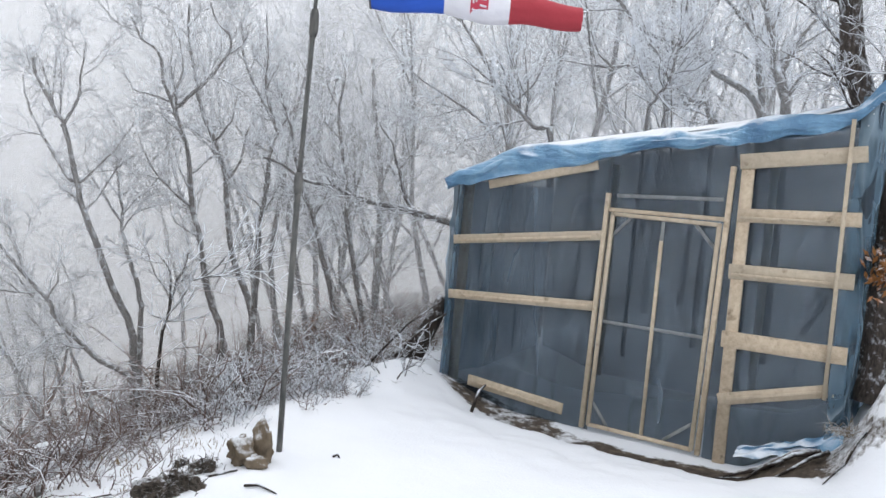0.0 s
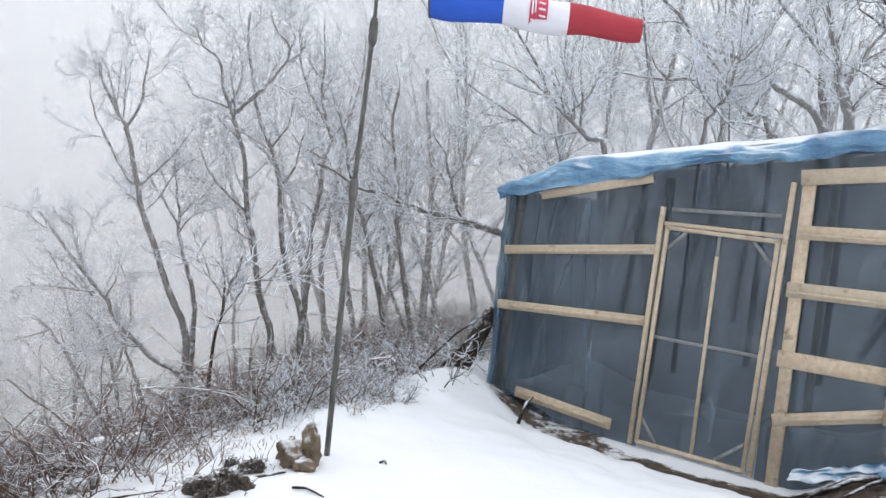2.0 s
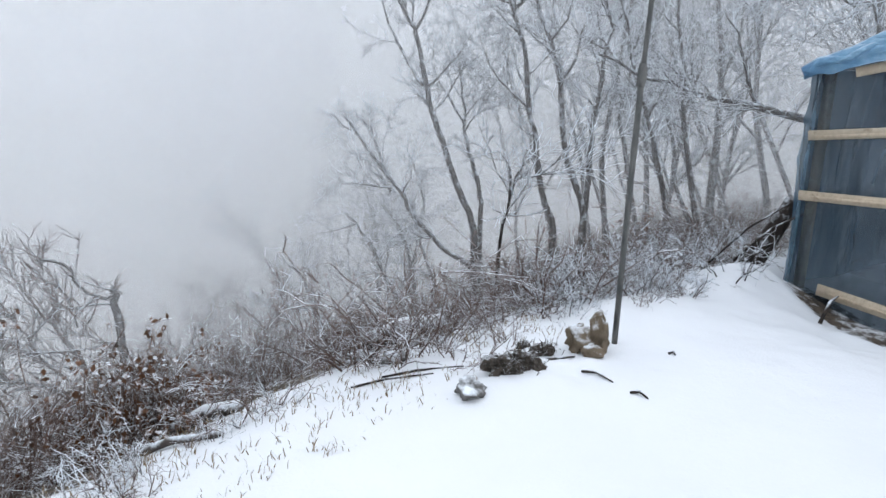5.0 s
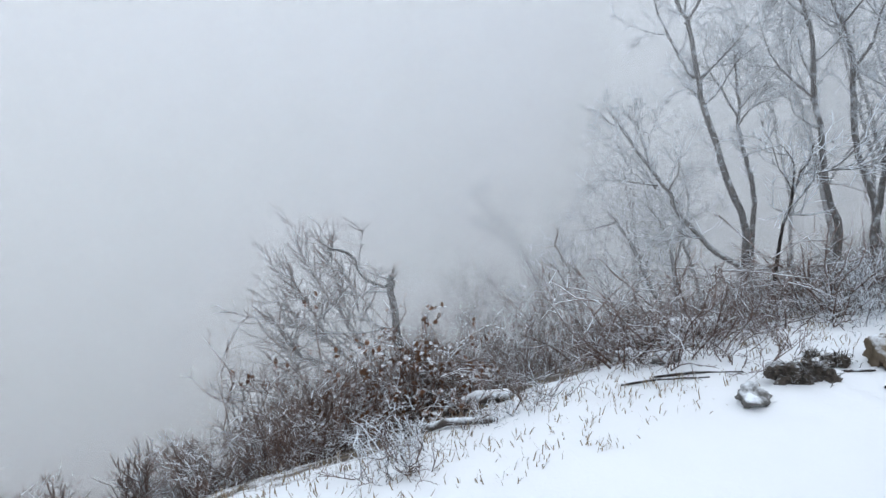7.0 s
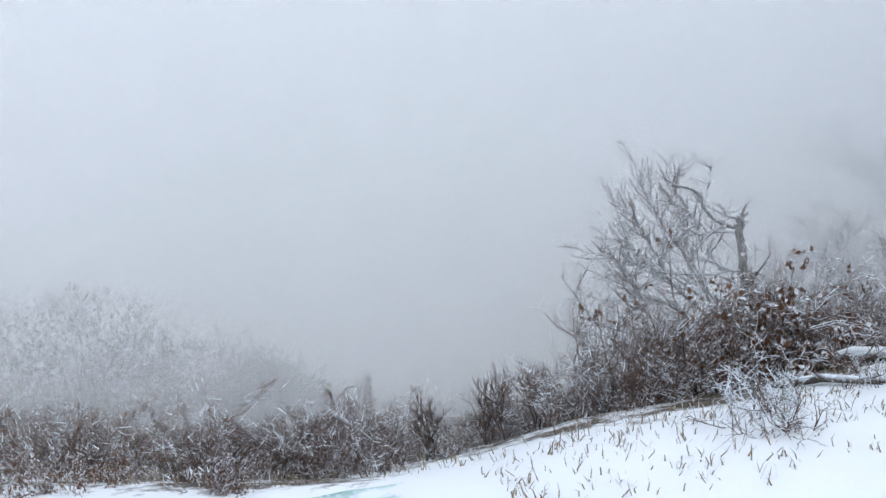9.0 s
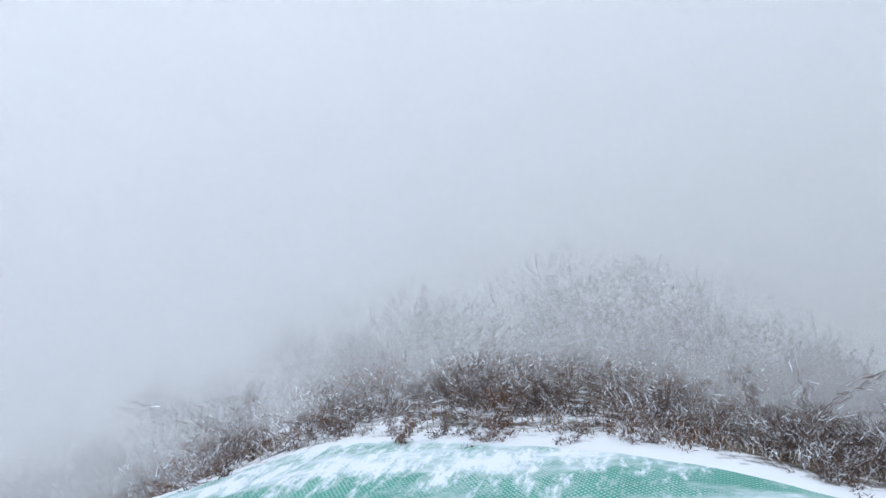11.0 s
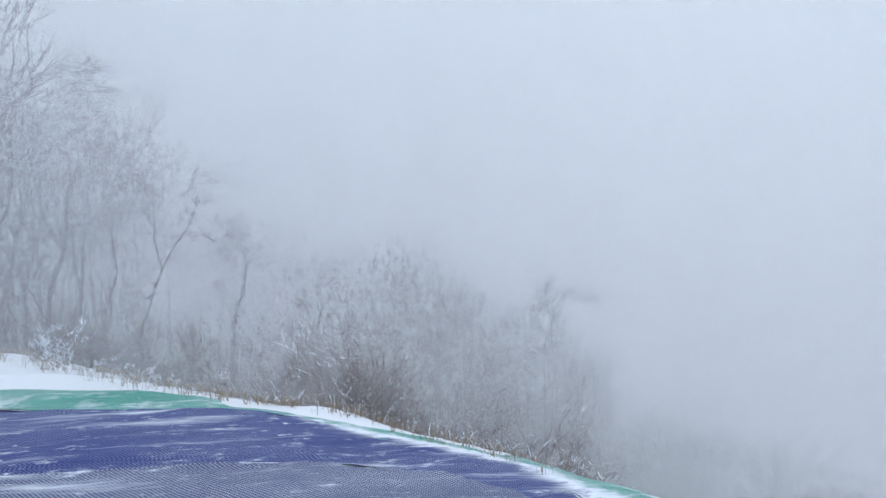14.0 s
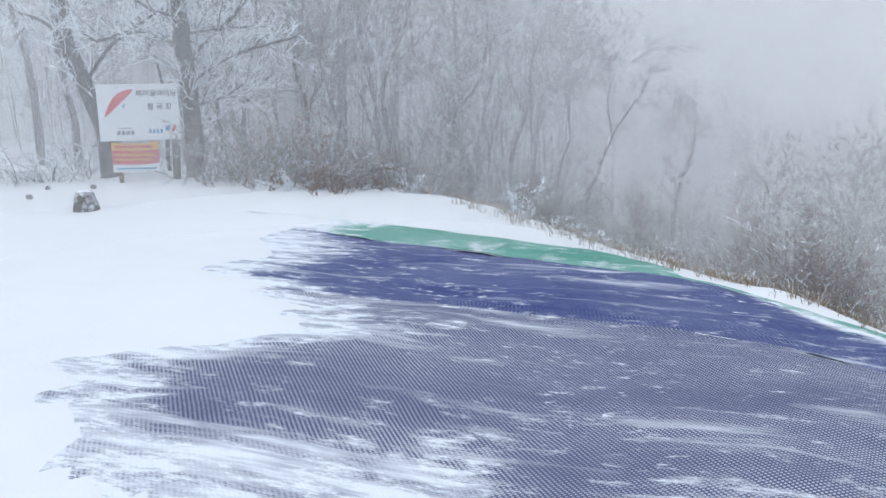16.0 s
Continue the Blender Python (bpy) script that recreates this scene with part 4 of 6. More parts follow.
def shrub(name, label, seed, tall, count, at, leafy=None, mat=None, group="frosted shrubs", wide=0.5, depth=2, twig=None, upright=0.0):
    """Crooked stems that fork and sprawl, with a fringe of fine twigs."""
    rng = random.Random(seed)
    s = thing(name, label, "shrub", at, group)
    stems, fine, leaves = Shape(), Shape(), Shape()

    def shoot(p, d, h, r, level):
        pts = [p]
        for k in range(5):
            d = (d + Vector((rng.gauss(0, 0.28), rng.gauss(0, 0.28), rng.gauss(-0.03 + 0.25 * upright, 0.2)))).normalized()
            pts.append(pts[-1] + d * h / 5)
        if level == 0:
            stems.tube(pts, [r * (1 - 0.16 * k) for k in range(6)], 3, False)
        else:
            keep = (pts[0], pts[2], pts[4], pts[5]) if level == 1 else (pts[0], pts[3], pts[5])
            fine.tube(keep, [r * f for f in (1, 0.8, 0.6, 0.3)[:len(keep)]], 3, False)
        if leafy and level > 0:
            for _ in range(2 + 2 * (level > 1)):
                c = pts[rng.randint(2, 5)]
                e = Vector((rng.gauss(0, 1), rng.gauss(0, 1), rng.gauss(-0.3, 1))).normalized() * 0.026
                g = e.cross(Vector((rng.gauss(0, 1), rng.gauss(0, 1), rng.gauss(0, 1)))).normalized() * 0.015
                n0 = len(leaves.v)
                leaves.v += [c, c + e * 0.7 + g, c + e * 1.8, c + e * 0.7 - g]
                leaves.f += [(n0, n0 + 1, n0 + 2), (n0, n0 + 2, n0 + 3)]
        if level < depth:
            for _ in range(rng.randint(4, 5) if level == 0 else rng.randint(2, 3)):
                k = rng.randint(1, 5)
                q = (d + Vector((rng.gauss(0, 0.8 - 0.4 * upright), rng.gauss(0, 0.8 - 0.4 * upright), rng.gauss(0.05 + 0.4 * upright, 0.55)))).normalized()
                shoot(pts[k].lerp(pts[k - 1], rng.random()), q, h * rng.uniform(0.3, 0.55), r * 0.6, level + 1)

    for _ in range(count):
        a = rng.uniform(0, 2 * math.pi)
        r = wide * 0.4 * math.sqrt(rng.random())
        d = Vector((math.cos(a) * rng.uniform(0.1, 1.1), math.sin(a) * rng.uniform(0.1, 1.1), 1 + upright)).normalized()
        shoot(Vector((r * math.cos(a), r * math.sin(a), -0.06)), d, tall * rng.uniform(0.55, 1.15), rng.uniform(0.006, 0.0095), 0)
    part("branching", stems, mat or STEM, s, kind="stuff")
    part("crown", fine, twig or TWIG_BROWN, s, "fine frosted twigs", kind="stuff")
    if leafy:
        part("foliage", leaves, leafy, s, "withered brown leaves", kind="stuff")
    return s


def bearing(az, dist):
    """A place seen from the middle of the launch place."""
    a = radians(az)
    return -(dist + 0.4) * math.sin(a), (dist + 0.4) * math.cos(a) - 0.4


def stand(az, dist, sink=0.0):
    x, y = bearing(az, dist)
    return (x, y, rise(x, y) - sink)



def traced_tree(name, label, az, dist, stems, seed, bark=None, twig=None, twiggy=1.0, taper=0.72, bare=0.3, comb=1.0, long=1.0, stout=1.0, top=3, group="bare trees"):
    """A crooked tree on the given bearing. stems: thickness at the root and the bends, metres to the side and height;
    the first is the trunk, the others spring from it. Side branches and twigs grow on all of them."""
    r = random.Random(seed)
    a = radians(az)
    ahead, aside = Vector((-math.sin(a), math.cos(a), 0)), Vector((math.cos(a), math.sin(a), 0))
    foot = Vector((0, -0.1, 0)) + ahead * dist + aside * stems[0][1][0][0]
    foot.z = rise(foot.x, foot.y)
    t = thing(name, label, "tree", foot, group)
    limbs, twigs, done = Shape(), Shape(), []
    for k, (thick, bends) in enumerate(stems):
        near = min(done, key=lambda p: (p[0] - bends[0][0]) ** 2 + (p[2] - bends[0][1]) ** 2) if done else None
        deep = near[1] if near and (near[0] - bends[0][0]) ** 2 + (near[2] - bends[0][1]) ** 2 < 0.06 else 0.0
        drift, line = r.uniform(-0.35, 0.35) * (0.4 if k == 0 else 1.0), []
        for i, (u, z) in enumerate(bends):
            if i:
                deep += drift * math.hypot(u - bends[i - 1][0], z - bends[i - 1][1]) + r.gauss(0, 0.02)
            line.append(Vector((u, deep, z)))
        root_z = foot.z - 0.25
        if k == 0 or not near or (near[0] - bends[0][0]) ** 2 + (near[2] - bends[0][1]) ** 2 > 0.06:
            if line[0].z > root_z + 0.1:
                line.insert(0, Vector((line[0].x - 0.12 * (line[1].x - line[0].x), line[0].y, root_z)))
        fine = []
        for i in range(len(line) - 1):
            p0, p1, p2, p3 = line[max(i - 1, 0)], line[i], line[i + 1], line[min(i + 2, len(line) - 1)]
            for q in range(3):
                f = q / 3
                p = 0.5 * (2 * p1 + (p2 - p0) * f + (2 * p0 - 5 * p1 + 4 * p2 - p3) * f * f + (3 * p1 - p0 - 3 * p2 + p3) * f ** 3)
                fine.append(p + Vector((r.gauss(0, 0.006), r.gauss(0, 0.006), 0)))
        fine.append(line[-1])
        done += [tuple(p) for p in fine]
        pts = [Vector((0, -0.1, 0)) + ahead * (dist + p.y) + aside * p.x + Vector((0, 0, p.z)) - foot for p in fine]
        n = len(pts)
        radii = [max(0.004, thick * (1 - taper * i / (n - 1)) * r.uniform(0.93, 1.07)) for i in range(n)]
        part("trunk" if k == 0 else "limb", Shape().tube(pts, radii, 9 if thick > 0.03 else 6), (bark or BARK) if thick > 0.012 else LIMB, t)
        length = sum((pts[i + 1] - pts[i]).length for i in range(n - 1))
        for _ in range(int(length * 6.0 * twiggy) + 2):
            f = r.uniform(0.12 if k else bare, 1.0)
            i = min(int(f * (n - 1)), n - 2)
            head = (pts[i + 1] - pts[i]).normalized()
            out = head.cross(Vector((r.gauss(0, 1), r.gauss(0, 1), r.gauss(0, 1)))).normalized()
            way = head * r.uniform(0.4, 1.0) * comb + out * r.uniform(0.5, 1.0)
            big = r.random() < 0.30
            grow(r, limbs, limbs, twigs, pts[i], way, (r.uniform(0.45, 0.85) * (1.25 - 0.5 * f) if big else r.uniform(0.16, 0.42)) * long, max(0.0045, min(0.011, radii[i] * 0.5)) if big else 0.0048 * stout, 1 if big else 2, top, 0.2, 0.05, 0.0026 * stout)
    part("branching", limbs, LIMB, t, kind="stuff")
    part("crown", twigs, twig or TWIG, t, "fine twigs white with hoar frost", kind="stuff")
    return t


FROSTY = "bare slender tree white with hoar frost in fog"


def reach(az, dist):
    """Height to which the woods rise on this bearing, lower towards the open slope."""
    el = float(np.interp(az, [-40, 0, 12, 16, 21.5, 26.5, 28.5, 30.5, 33, 37, 45], [20, 16, 12, 8.5, 5.0, 2.5, -3.0, -7, -11.5, -15, -18]))
    return max(0.9, 1.5 + dist * math.tan(radians(el)) - stand(az, dist)[2])


tallness = [reach(10.4, 14.2), reach(13.9, 14.4), reach(6.4, 14.6), 4.8, 4.1, 4.2]
kinds = [tree("tree", FROSTY, 11 + k, tallness[k] * 1.02, (0.042, 0.05, 0.036, 0.056, 0.04, 0.046)[k], lean, stand(*p), 3, 0.13, 0.06)
         for k, (p, lean) in enumerate([((10.4, 14.2), (-0.26, 0, 1)), ((13.9, 14.4), (-0.2, 0, 1)), ((6.4, 14.6), (-0.28, 0.1, 1)), ((8.8, 13.4), (-0.05, 0, 1)), ((11.8, 13.2), (-0.22, 0, 1)), ((4.0, 13.4), (0.1, 0, 1))])]
rng = random.Random(5)
near_woods = [(7.2, 13.4), (2.2, 13.0), (0.4, 12.6), (-1.5, 12.8), (17.2, 14.8), (28.6, 13.6), (30.2, 13.2), (32.0, 13.6), (34.0, 13.4), (36.0, 13.8), (8.6, 15.2), (3.5, 14.8), (26.8, 14.4)]
hut_woods = [(-4.0, 11.0), (-6.5, 12.5), (-9.0, 11.4), (-11.5, 12.8), (-14.0, 11.2), (-16.5, 13.0), (-19.0, 11.4), (-21.0, 12.6), (-23.5, 11.0), (-26.0, 12.0), (-28.5, 11.4), (-31.0, 12.0), (-8.0, 14.2), (-13.0, 14.6), (-18.0, 14.4), (-24.0, 14.0), (-29.0, 14.0)]
for az, dist in near_woods + hut_woods:
    x, y, z = stand(az + rng.uniform(-0.7, 0.7), dist)
    left = az > -2
    pick = rng.randrange(6)
    size = min(1.15, reach(az, dist) / tallness[pick]) * rng.uniform(0.75, 0.95) * (0.8 if az > 27 else 1.0) if left else rng.uniform(1.0, 1.35)
    copy_thing(kinds[pick], pose(x, y, z, rng.uniform(-7, 7), rng.uniform(-9, 3) if left else rng.uniform(-8, 8), rng.choice((0, 25, -25, 335)) if left else rng.uniform(0, 360)) @ Matrix.Scale(size, 4))

# slender trees on the slope, nearest first
traced_tree("tree", FROSTY, 20.8, 9.4, [
    (0.044, [(-0, -0.44), (-0.23, 0.12), (-0.42, 0.67), (-0.54, 0.96), (-0.63, 1.31), (-0.73, 1.78), (-0.82, 1.94), (-0.99, 2.27), (-1.04, 2.44)]),
    (0.02, [(-0.66, 1.25), (-0.83, 1.48), (-1.02, 1.81), (-1.13, 2.03), (-1.19, 2.31)]),
    (0.018, [(-0.76, 1.80), (-0.63, 2.08), (-0.59, 2.38), (-0.57, 2.61)]),
    (0.014, [(-0.84, 1.97), (-0.93, 2.28), (-1.05, 2.58)]),
    (0.014, [(-0.6, 1.23), (-0.39, 1.45), (-0.23, 1.65), (-0.08, 1.93)]),
], seed=201)
traced_tree("tree", FROSTY, 20.3, 9.8, [
    (0.034, [(-0.01, -0.39), (-0.03, -0.06), (-0.12, 0.26), (-0.21, 0.52), (-0.28, 0.77), (-0.27, 0.96), (-0.35, 1.40), (-0.39, 1.71)]),
    (0.018, [(-0.26, 0.77), (-0.45, 1.08), (-0.61, 1.31), (-0.7, 1.59)]),
], seed=202)
traced_tree("tree", FROSTY, 15.2, 9.4, [
    (0.04, [(0, -0.36), (-0.11, -0.04), (-0.18, 0.22), (-0.27, 0.72), (-0.36, 1.03), (-0.43, 1.59), (-0.54, 1.95), (-0.6, 2.12), (-0.7, 2.36), (-0.77, 2.65), (-0.92, 2.75), (-1.03, 2.95)]),
    (0.024, [(-0.57, 2.10), (-0.38, 2.30), (-0.26, 2.43), (-0.1, 2.67), (-0.05, 2.85), (-0.21, 3.02), (-0.27, 3.19)]),
    (0.017, [(-0.6, 2.15), (-0.84, 2.22), (-1.01, 2.26), (-1.13, 2.43)]),
    (0.018, [(-0.34, 1.03), (-0.62, 1.26), (-0.81, 1.49), (-0.94, 1.82)]),
    (0.014, [(-0.61, 2.18), (-0.53, 2.49), (-0.58, 2.88)]),
    (0.012, [(-0.1, 2.67), (0.07, 2.84), (0.15, 3.09)]),
], seed=203)
traced_tree("tree", FROSTY, 13.2, 9.6, [
    (0.042, [(0.01, -0.19), (-0.18, 0.33), (-0.28, 0.66), (-0.35, 1.17), (-0.41, 1.55), (-0.54, 1.86), (-0.68, 2.16), (-0.76, 2.53), (-0.84, 2.89), (-0.86, 3.29)]),
    (0.02, [(-0.35, 1.37), (-0.22, 1.60), (-0.17, 1.89), (-0.09, 2.12)]),
    (0.014, [(-0.51, 1.80), (-0.34, 2.04), (-0.26, 2.39)]),
], seed=204)
traced_tree("tree", FROSTY, 13.3, 9.9, [
    (0.042, [(0.01, -0.52), (0.05, -0.10), (0.05, 0.38), (0.06, 0.85), (0.1, 1.33), (0.14, 1.80), (0.19, 2.00), (0.01, 2.32), (-0.17, 2.62), (-0.29, 2.97)]),
    (0.02, [(0.19, 1.97), (0.03, 2.51), (0.04, 2.84), (-0.02, 3.35)]),
    (0.018, [(0.19, 2.00), (0.37, 2.28), (0.41, 2.75)]),
    (0.014, [(0.13, 1.73), (-0.2, 1.90), (-0.4, 2.21)]),
], seed=205)
traced_tree("tree", FROSTY, 7.0, 10.2, [
    (0.04, [(-0.01, -0.46), (-0.28, 0.53), (-0.46, 1.08), (-0.63, 1.56), (-0.73, 2.03), (-0.89, 2.50)]),
    (0.018, [(-0.42, 0.94), (-0.24, 1.38), (-0.23, 1.80)]),
], seed=206)
traced_tree("tree", FROSTY, 5.3, 10.2, [
    (0.045, [(0.01, -0.44), (-0.19, 0.41), (-0.31, 1.04), (-0.37, 1.60), (-0.49, 2.15), (-0.45, 2.71)]),
    (0.02, [(-0.31, 1.11), (-0.17, 1.55), (-0.13, 2.04)]),
], seed=207)
traced_tree("tree", FROSTY, 4.6, 12.0, [
    (0.075, [(0, -0.79), (-0.02, 0.23), (-0.03, 0.91), (-0.06, 1.65), (-0.2, 2.47), (-0.29, 3.19)]),
    (0.03, [(-0.07, 1.40), (0.12, 2.00), (0.12, 2.66)]),
], seed=208)
traced_tree("tree", FROSTY, 5.5, 11.0, [
    (0.035, [(0.01, -0.60), (-0.31, 0.08), (-0.38, 0.61), (-0.52, 0.99), (-0.75, 1.65), (-0.78, 2.17)]),
], seed=209)
traced_tree("tree", FROSTY, 11.5, 12.2, [
    (0.05, [(0.01, -0.90), (-0.13, 0.28), (-0.02, 1.29), (0.05, 2.13), (0.2, 2.88), (0.24, 3.53)]),
    (0.025, [(0, 1.54), (-0.32, 2.09), (-0.39, 2.66)]),
], seed=210)
traced_tree("tree", FROSTY, 9.2, 12.0, [
    (0.045, [(-0.01, -0.84), (-0.28, 0.32), (-0.4, 0.89), (-0.28, 1.64), (0.07, 2.40), (0.19, 3.06)]),
], seed=211)
traced_tree("tree", FROSTY, 20.7, 9.0, [
    (0.036, [(0.01, -0.82), (-0.3, -0.60), (-0.55, -0.37), (-0.77, -0.13), (-0.83, 0.02), (-1.06, 0.29), (-1.28, 0.58), (-1.44, 0.79), (-1.54, 0.91)]),
    (0.014, [(-0.96, 0.11), (-1.17, 0.13), (-1.41, 0.16), (-1.63, 0.14)]),
    (0.013, [(-0.98, 0.07), (-1.18, 0.34), (-1.39, 0.43)]),
    (0.014, [(-0.84, 0.05), (-0.76, 0.24), (-0.74, 0.39)]),
    (0.012, [(-1.06, 0.29), (-1.16, 0.59), (-1.2, 0.80)]),
], seed=212)
traced_tree("tree", FROSTY, 25.4, 11.2, [
    (0.042, [(0, -2.03), (-0.25, -1.64), (-0.5, -1.10), (-0.75, -0.71), (-0.95, -0.52)]),
    (0.022, [(-0.41, -1.33), (-0.55, -0.94), (-0.64, -0.63)]),
    (0.018, [(-0.75, -0.71), (-1.05, -0.81), (-1.32, -0.86)]),
], seed=213)
traced_tree("tree", FROSTY, 24.9, 11.2, [
    (0.036, [(0.02, -2.03), (-0.06, -1.38), (-0.16, -0.99), (-0.28, -0.72), (-0.48, -0.46)]),
    (0.02, [(-0.06, -1.30), (0.02, -0.90), (-0.07, -0.52)]),
], seed=214)
traced_tree("tree", FROSTY, 31.1, 11.0, [
    (0.034, [(0.01, -2.37), (-0.16, -2.05), (-0.29, -1.65), (-0.42, -1.37), (-0.65, -1.17)]),
    (0.016, [(-0.21, -1.93), (-0.52, -1.78), (-0.84, -1.75)]),
], seed=215)
traced_tree("tree", FROSTY, 23.1, 11.8, [
    (0.036, [(0, -2.06), (-0.19, -1.44), (-0.33, -1.03), (-0.29, -0.46), (-0.52, 0.17)]),
], seed=216)
traced_tree("bush_tree", "small dark crooked tree with white frosted tips on the rim", 19.0, 6.9, [
    (0.017, [(-0, 0.03), (0.04, 0.29), (0.09, 0.50), (0.17, 0.71), (0.19, 0.80)]),
    (0.011, [(0.13, 0.57), (0.31, 0.60), (0.48, 0.77), (0.59, 0.89), (0.83, 0.97)]),
    (0.01, [(0.06, 0.36), (0.05, 0.61), (-0, 0.75), (-0.08, 0.81)]),
    (0.008, [(0.02, 0.24), (0.19, 0.25), (0.35, 0.29)]),
    (0.008, [(0.03, 0.26), (-0.07, 0.28), (-0.14, 0.37)]),
], seed=217, bark=BARK_DARK, twiggy=0.6)

# gnarled trees right behind the hut
traced_tree("gnarled_tree", "crooked frosted tree spreading over the blue hut roof", -21.8, 9.2, [
    (0.064, [(0, 2.33), (-0.08, 2.80), (-0.16, 3.04), (-0.28, 3.56), (-0.45, 4.03), (-0.55, 4.39)]),
    (0.035, [(-0.12, 2.86), (-0.01, 3.16), (0.12, 3.40), (0.31, 3.64)]),
    (0.03, [(-0.02, 2.66), (0.1, 2.90), (0.32, 3.12)]),
    (0.02, [(-0.23, 3.33), (-0.18, 3.68), (-0.25, 4.04)]),
], seed=221, twig=TWIG_WHITE)
traced_tree("gnarled_tree", "crooked frosted tree spreading over the blue hut roof", -20.3, 9.5, [
    (0.048, [(-0, 2.40), (-0.06, 2.89), (-0.12, 3.32), (-0.33, 3.62), (-0.6, 3.92), (-0.82, 4.23)]),
    (0.044, [(0.04, 2.47), (-0.17, 2.76), (-0.49, 2.93), (-0.76, 3.17), (-1.08, 3.28), (-1.35, 3.40), (-1.57, 3.65), (-1.86, 3.90), (-2.14, 4.06)]),
    (0.02, [(-0.12, 3.32), (-0.05, 3.69), (-0.15, 4.05)]),
    (0.018, [(-0.73, 3.17), (-0.8, 3.48), (-1.08, 3.79)]),
], seed=222, twig=TWIG_WHITE)
traced_tree("gnarled_tree", "crooked frosted tree spreading over the blue hut roof", -6.9, 9.1, [
    (0.04, [(0, 1.99), (-0.21, 2.22), (-0.48, 2.45), (-0.66, 2.62), (-0.82, 2.92), (-1.08, 3.28), (-1.23, 3.48)]),
    (0.024, [(-0.5, 2.01), (-0.78, 2.23), (-1.12, 2.45), (-1.53, 2.67), (-1.74, 2.84)]),
    (0.018, [(-0.31, 2.28), (-0.32, 2.65), (-0.39, 3.02)]),
    (0.016, [(-0.66, 2.62), (-1.04, 2.90), (-1.44, 3.03)]),
    (0.015, [(-0.48, 2.45), (-0.23, 2.72), (-0.12, 3.11)]),
], seed=223, twig=TWIG_WHITE)
traced_tree("gnarled_tree", "crooked frosted tree spreading over the blue hut roof", -13.0, 9.0, [
    (0.026, [(-0, 2.20), (0.07, 2.57), (0.2, 2.76), (0.25, 3.07), (0.3, 3.43), (0.29, 3.78)]),
    (0.014, [(0.1, 2.60), (-0.07, 2.80), (-0.16, 3.04)]),
    (0.013, [(0.26, 3.07), (0.46, 3.32), (0.52, 3.56)]),
], seed=224, twig=TWIG_WHITE)
traced_tree("gnarled_tree", "crooked frosted tree spreading over the blue hut roof", -17.4, 9.4, [
    (0.038, [(-0.01, 2.35), (-0.28, 2.65), (-0.4, 2.89), (-0.64, 3.13), (-0.85, 3.37)]),
    (0.03, [(-0.35, 2.70), (-0.56, 2.97), (-0.88, 3.04), (-1.2, 3.04), (-1.52, 3.08), (-1.79, 3.13), (-2.2, 3.14)]),
    (0.016, [(-1.2, 3.04), (-1.42, 3.28), (-1.49, 3.66)]),
    (0.014, [(0.05, 2.42), (-0.27, 2.55), (-0.58, 2.56), (-0.9, 2.70)]),
], seed=225, twig=TWIG_WHITE)

# one long level limb beside the hut
traced_tree("leaning_tree", "dark low tree beside the hut, one long limb level", -2.9, 8.9, [
    (0.05, [(-0, 0.10), (-0.05, 0.66), (-0.2, 1.02), (-0.4, 1.10), (-0.59, 1.14), (-0.78, 1.18), (-0.94, 1.22), (-1.28, 1.26), (-1.54, 1.32), (-1.73, 1.40), (-2.02, 1.44), (-2.32, 1.60), (-2.51, 1.66)]),
    (0.026, [(-0.78, 1.18), (-0.93, 1.34), (-1.03, 1.64), (-1.14, 1.91), (-1.3, 2.13)]),
    (0.012, [(-1.73, 1.40), (-1.87, 1.58), (-1.95, 1.76)]),
    (0.01, [(-1.28, 1.26), (-1.42, 1.42), (-1.64, 1.47)]),
    (0.01, [(-1.03, 1.64), (-0.86, 1.90), (-0.82, 2.15)]),
], seed=226, bark=BARK_DARK, twiggy=0.75)


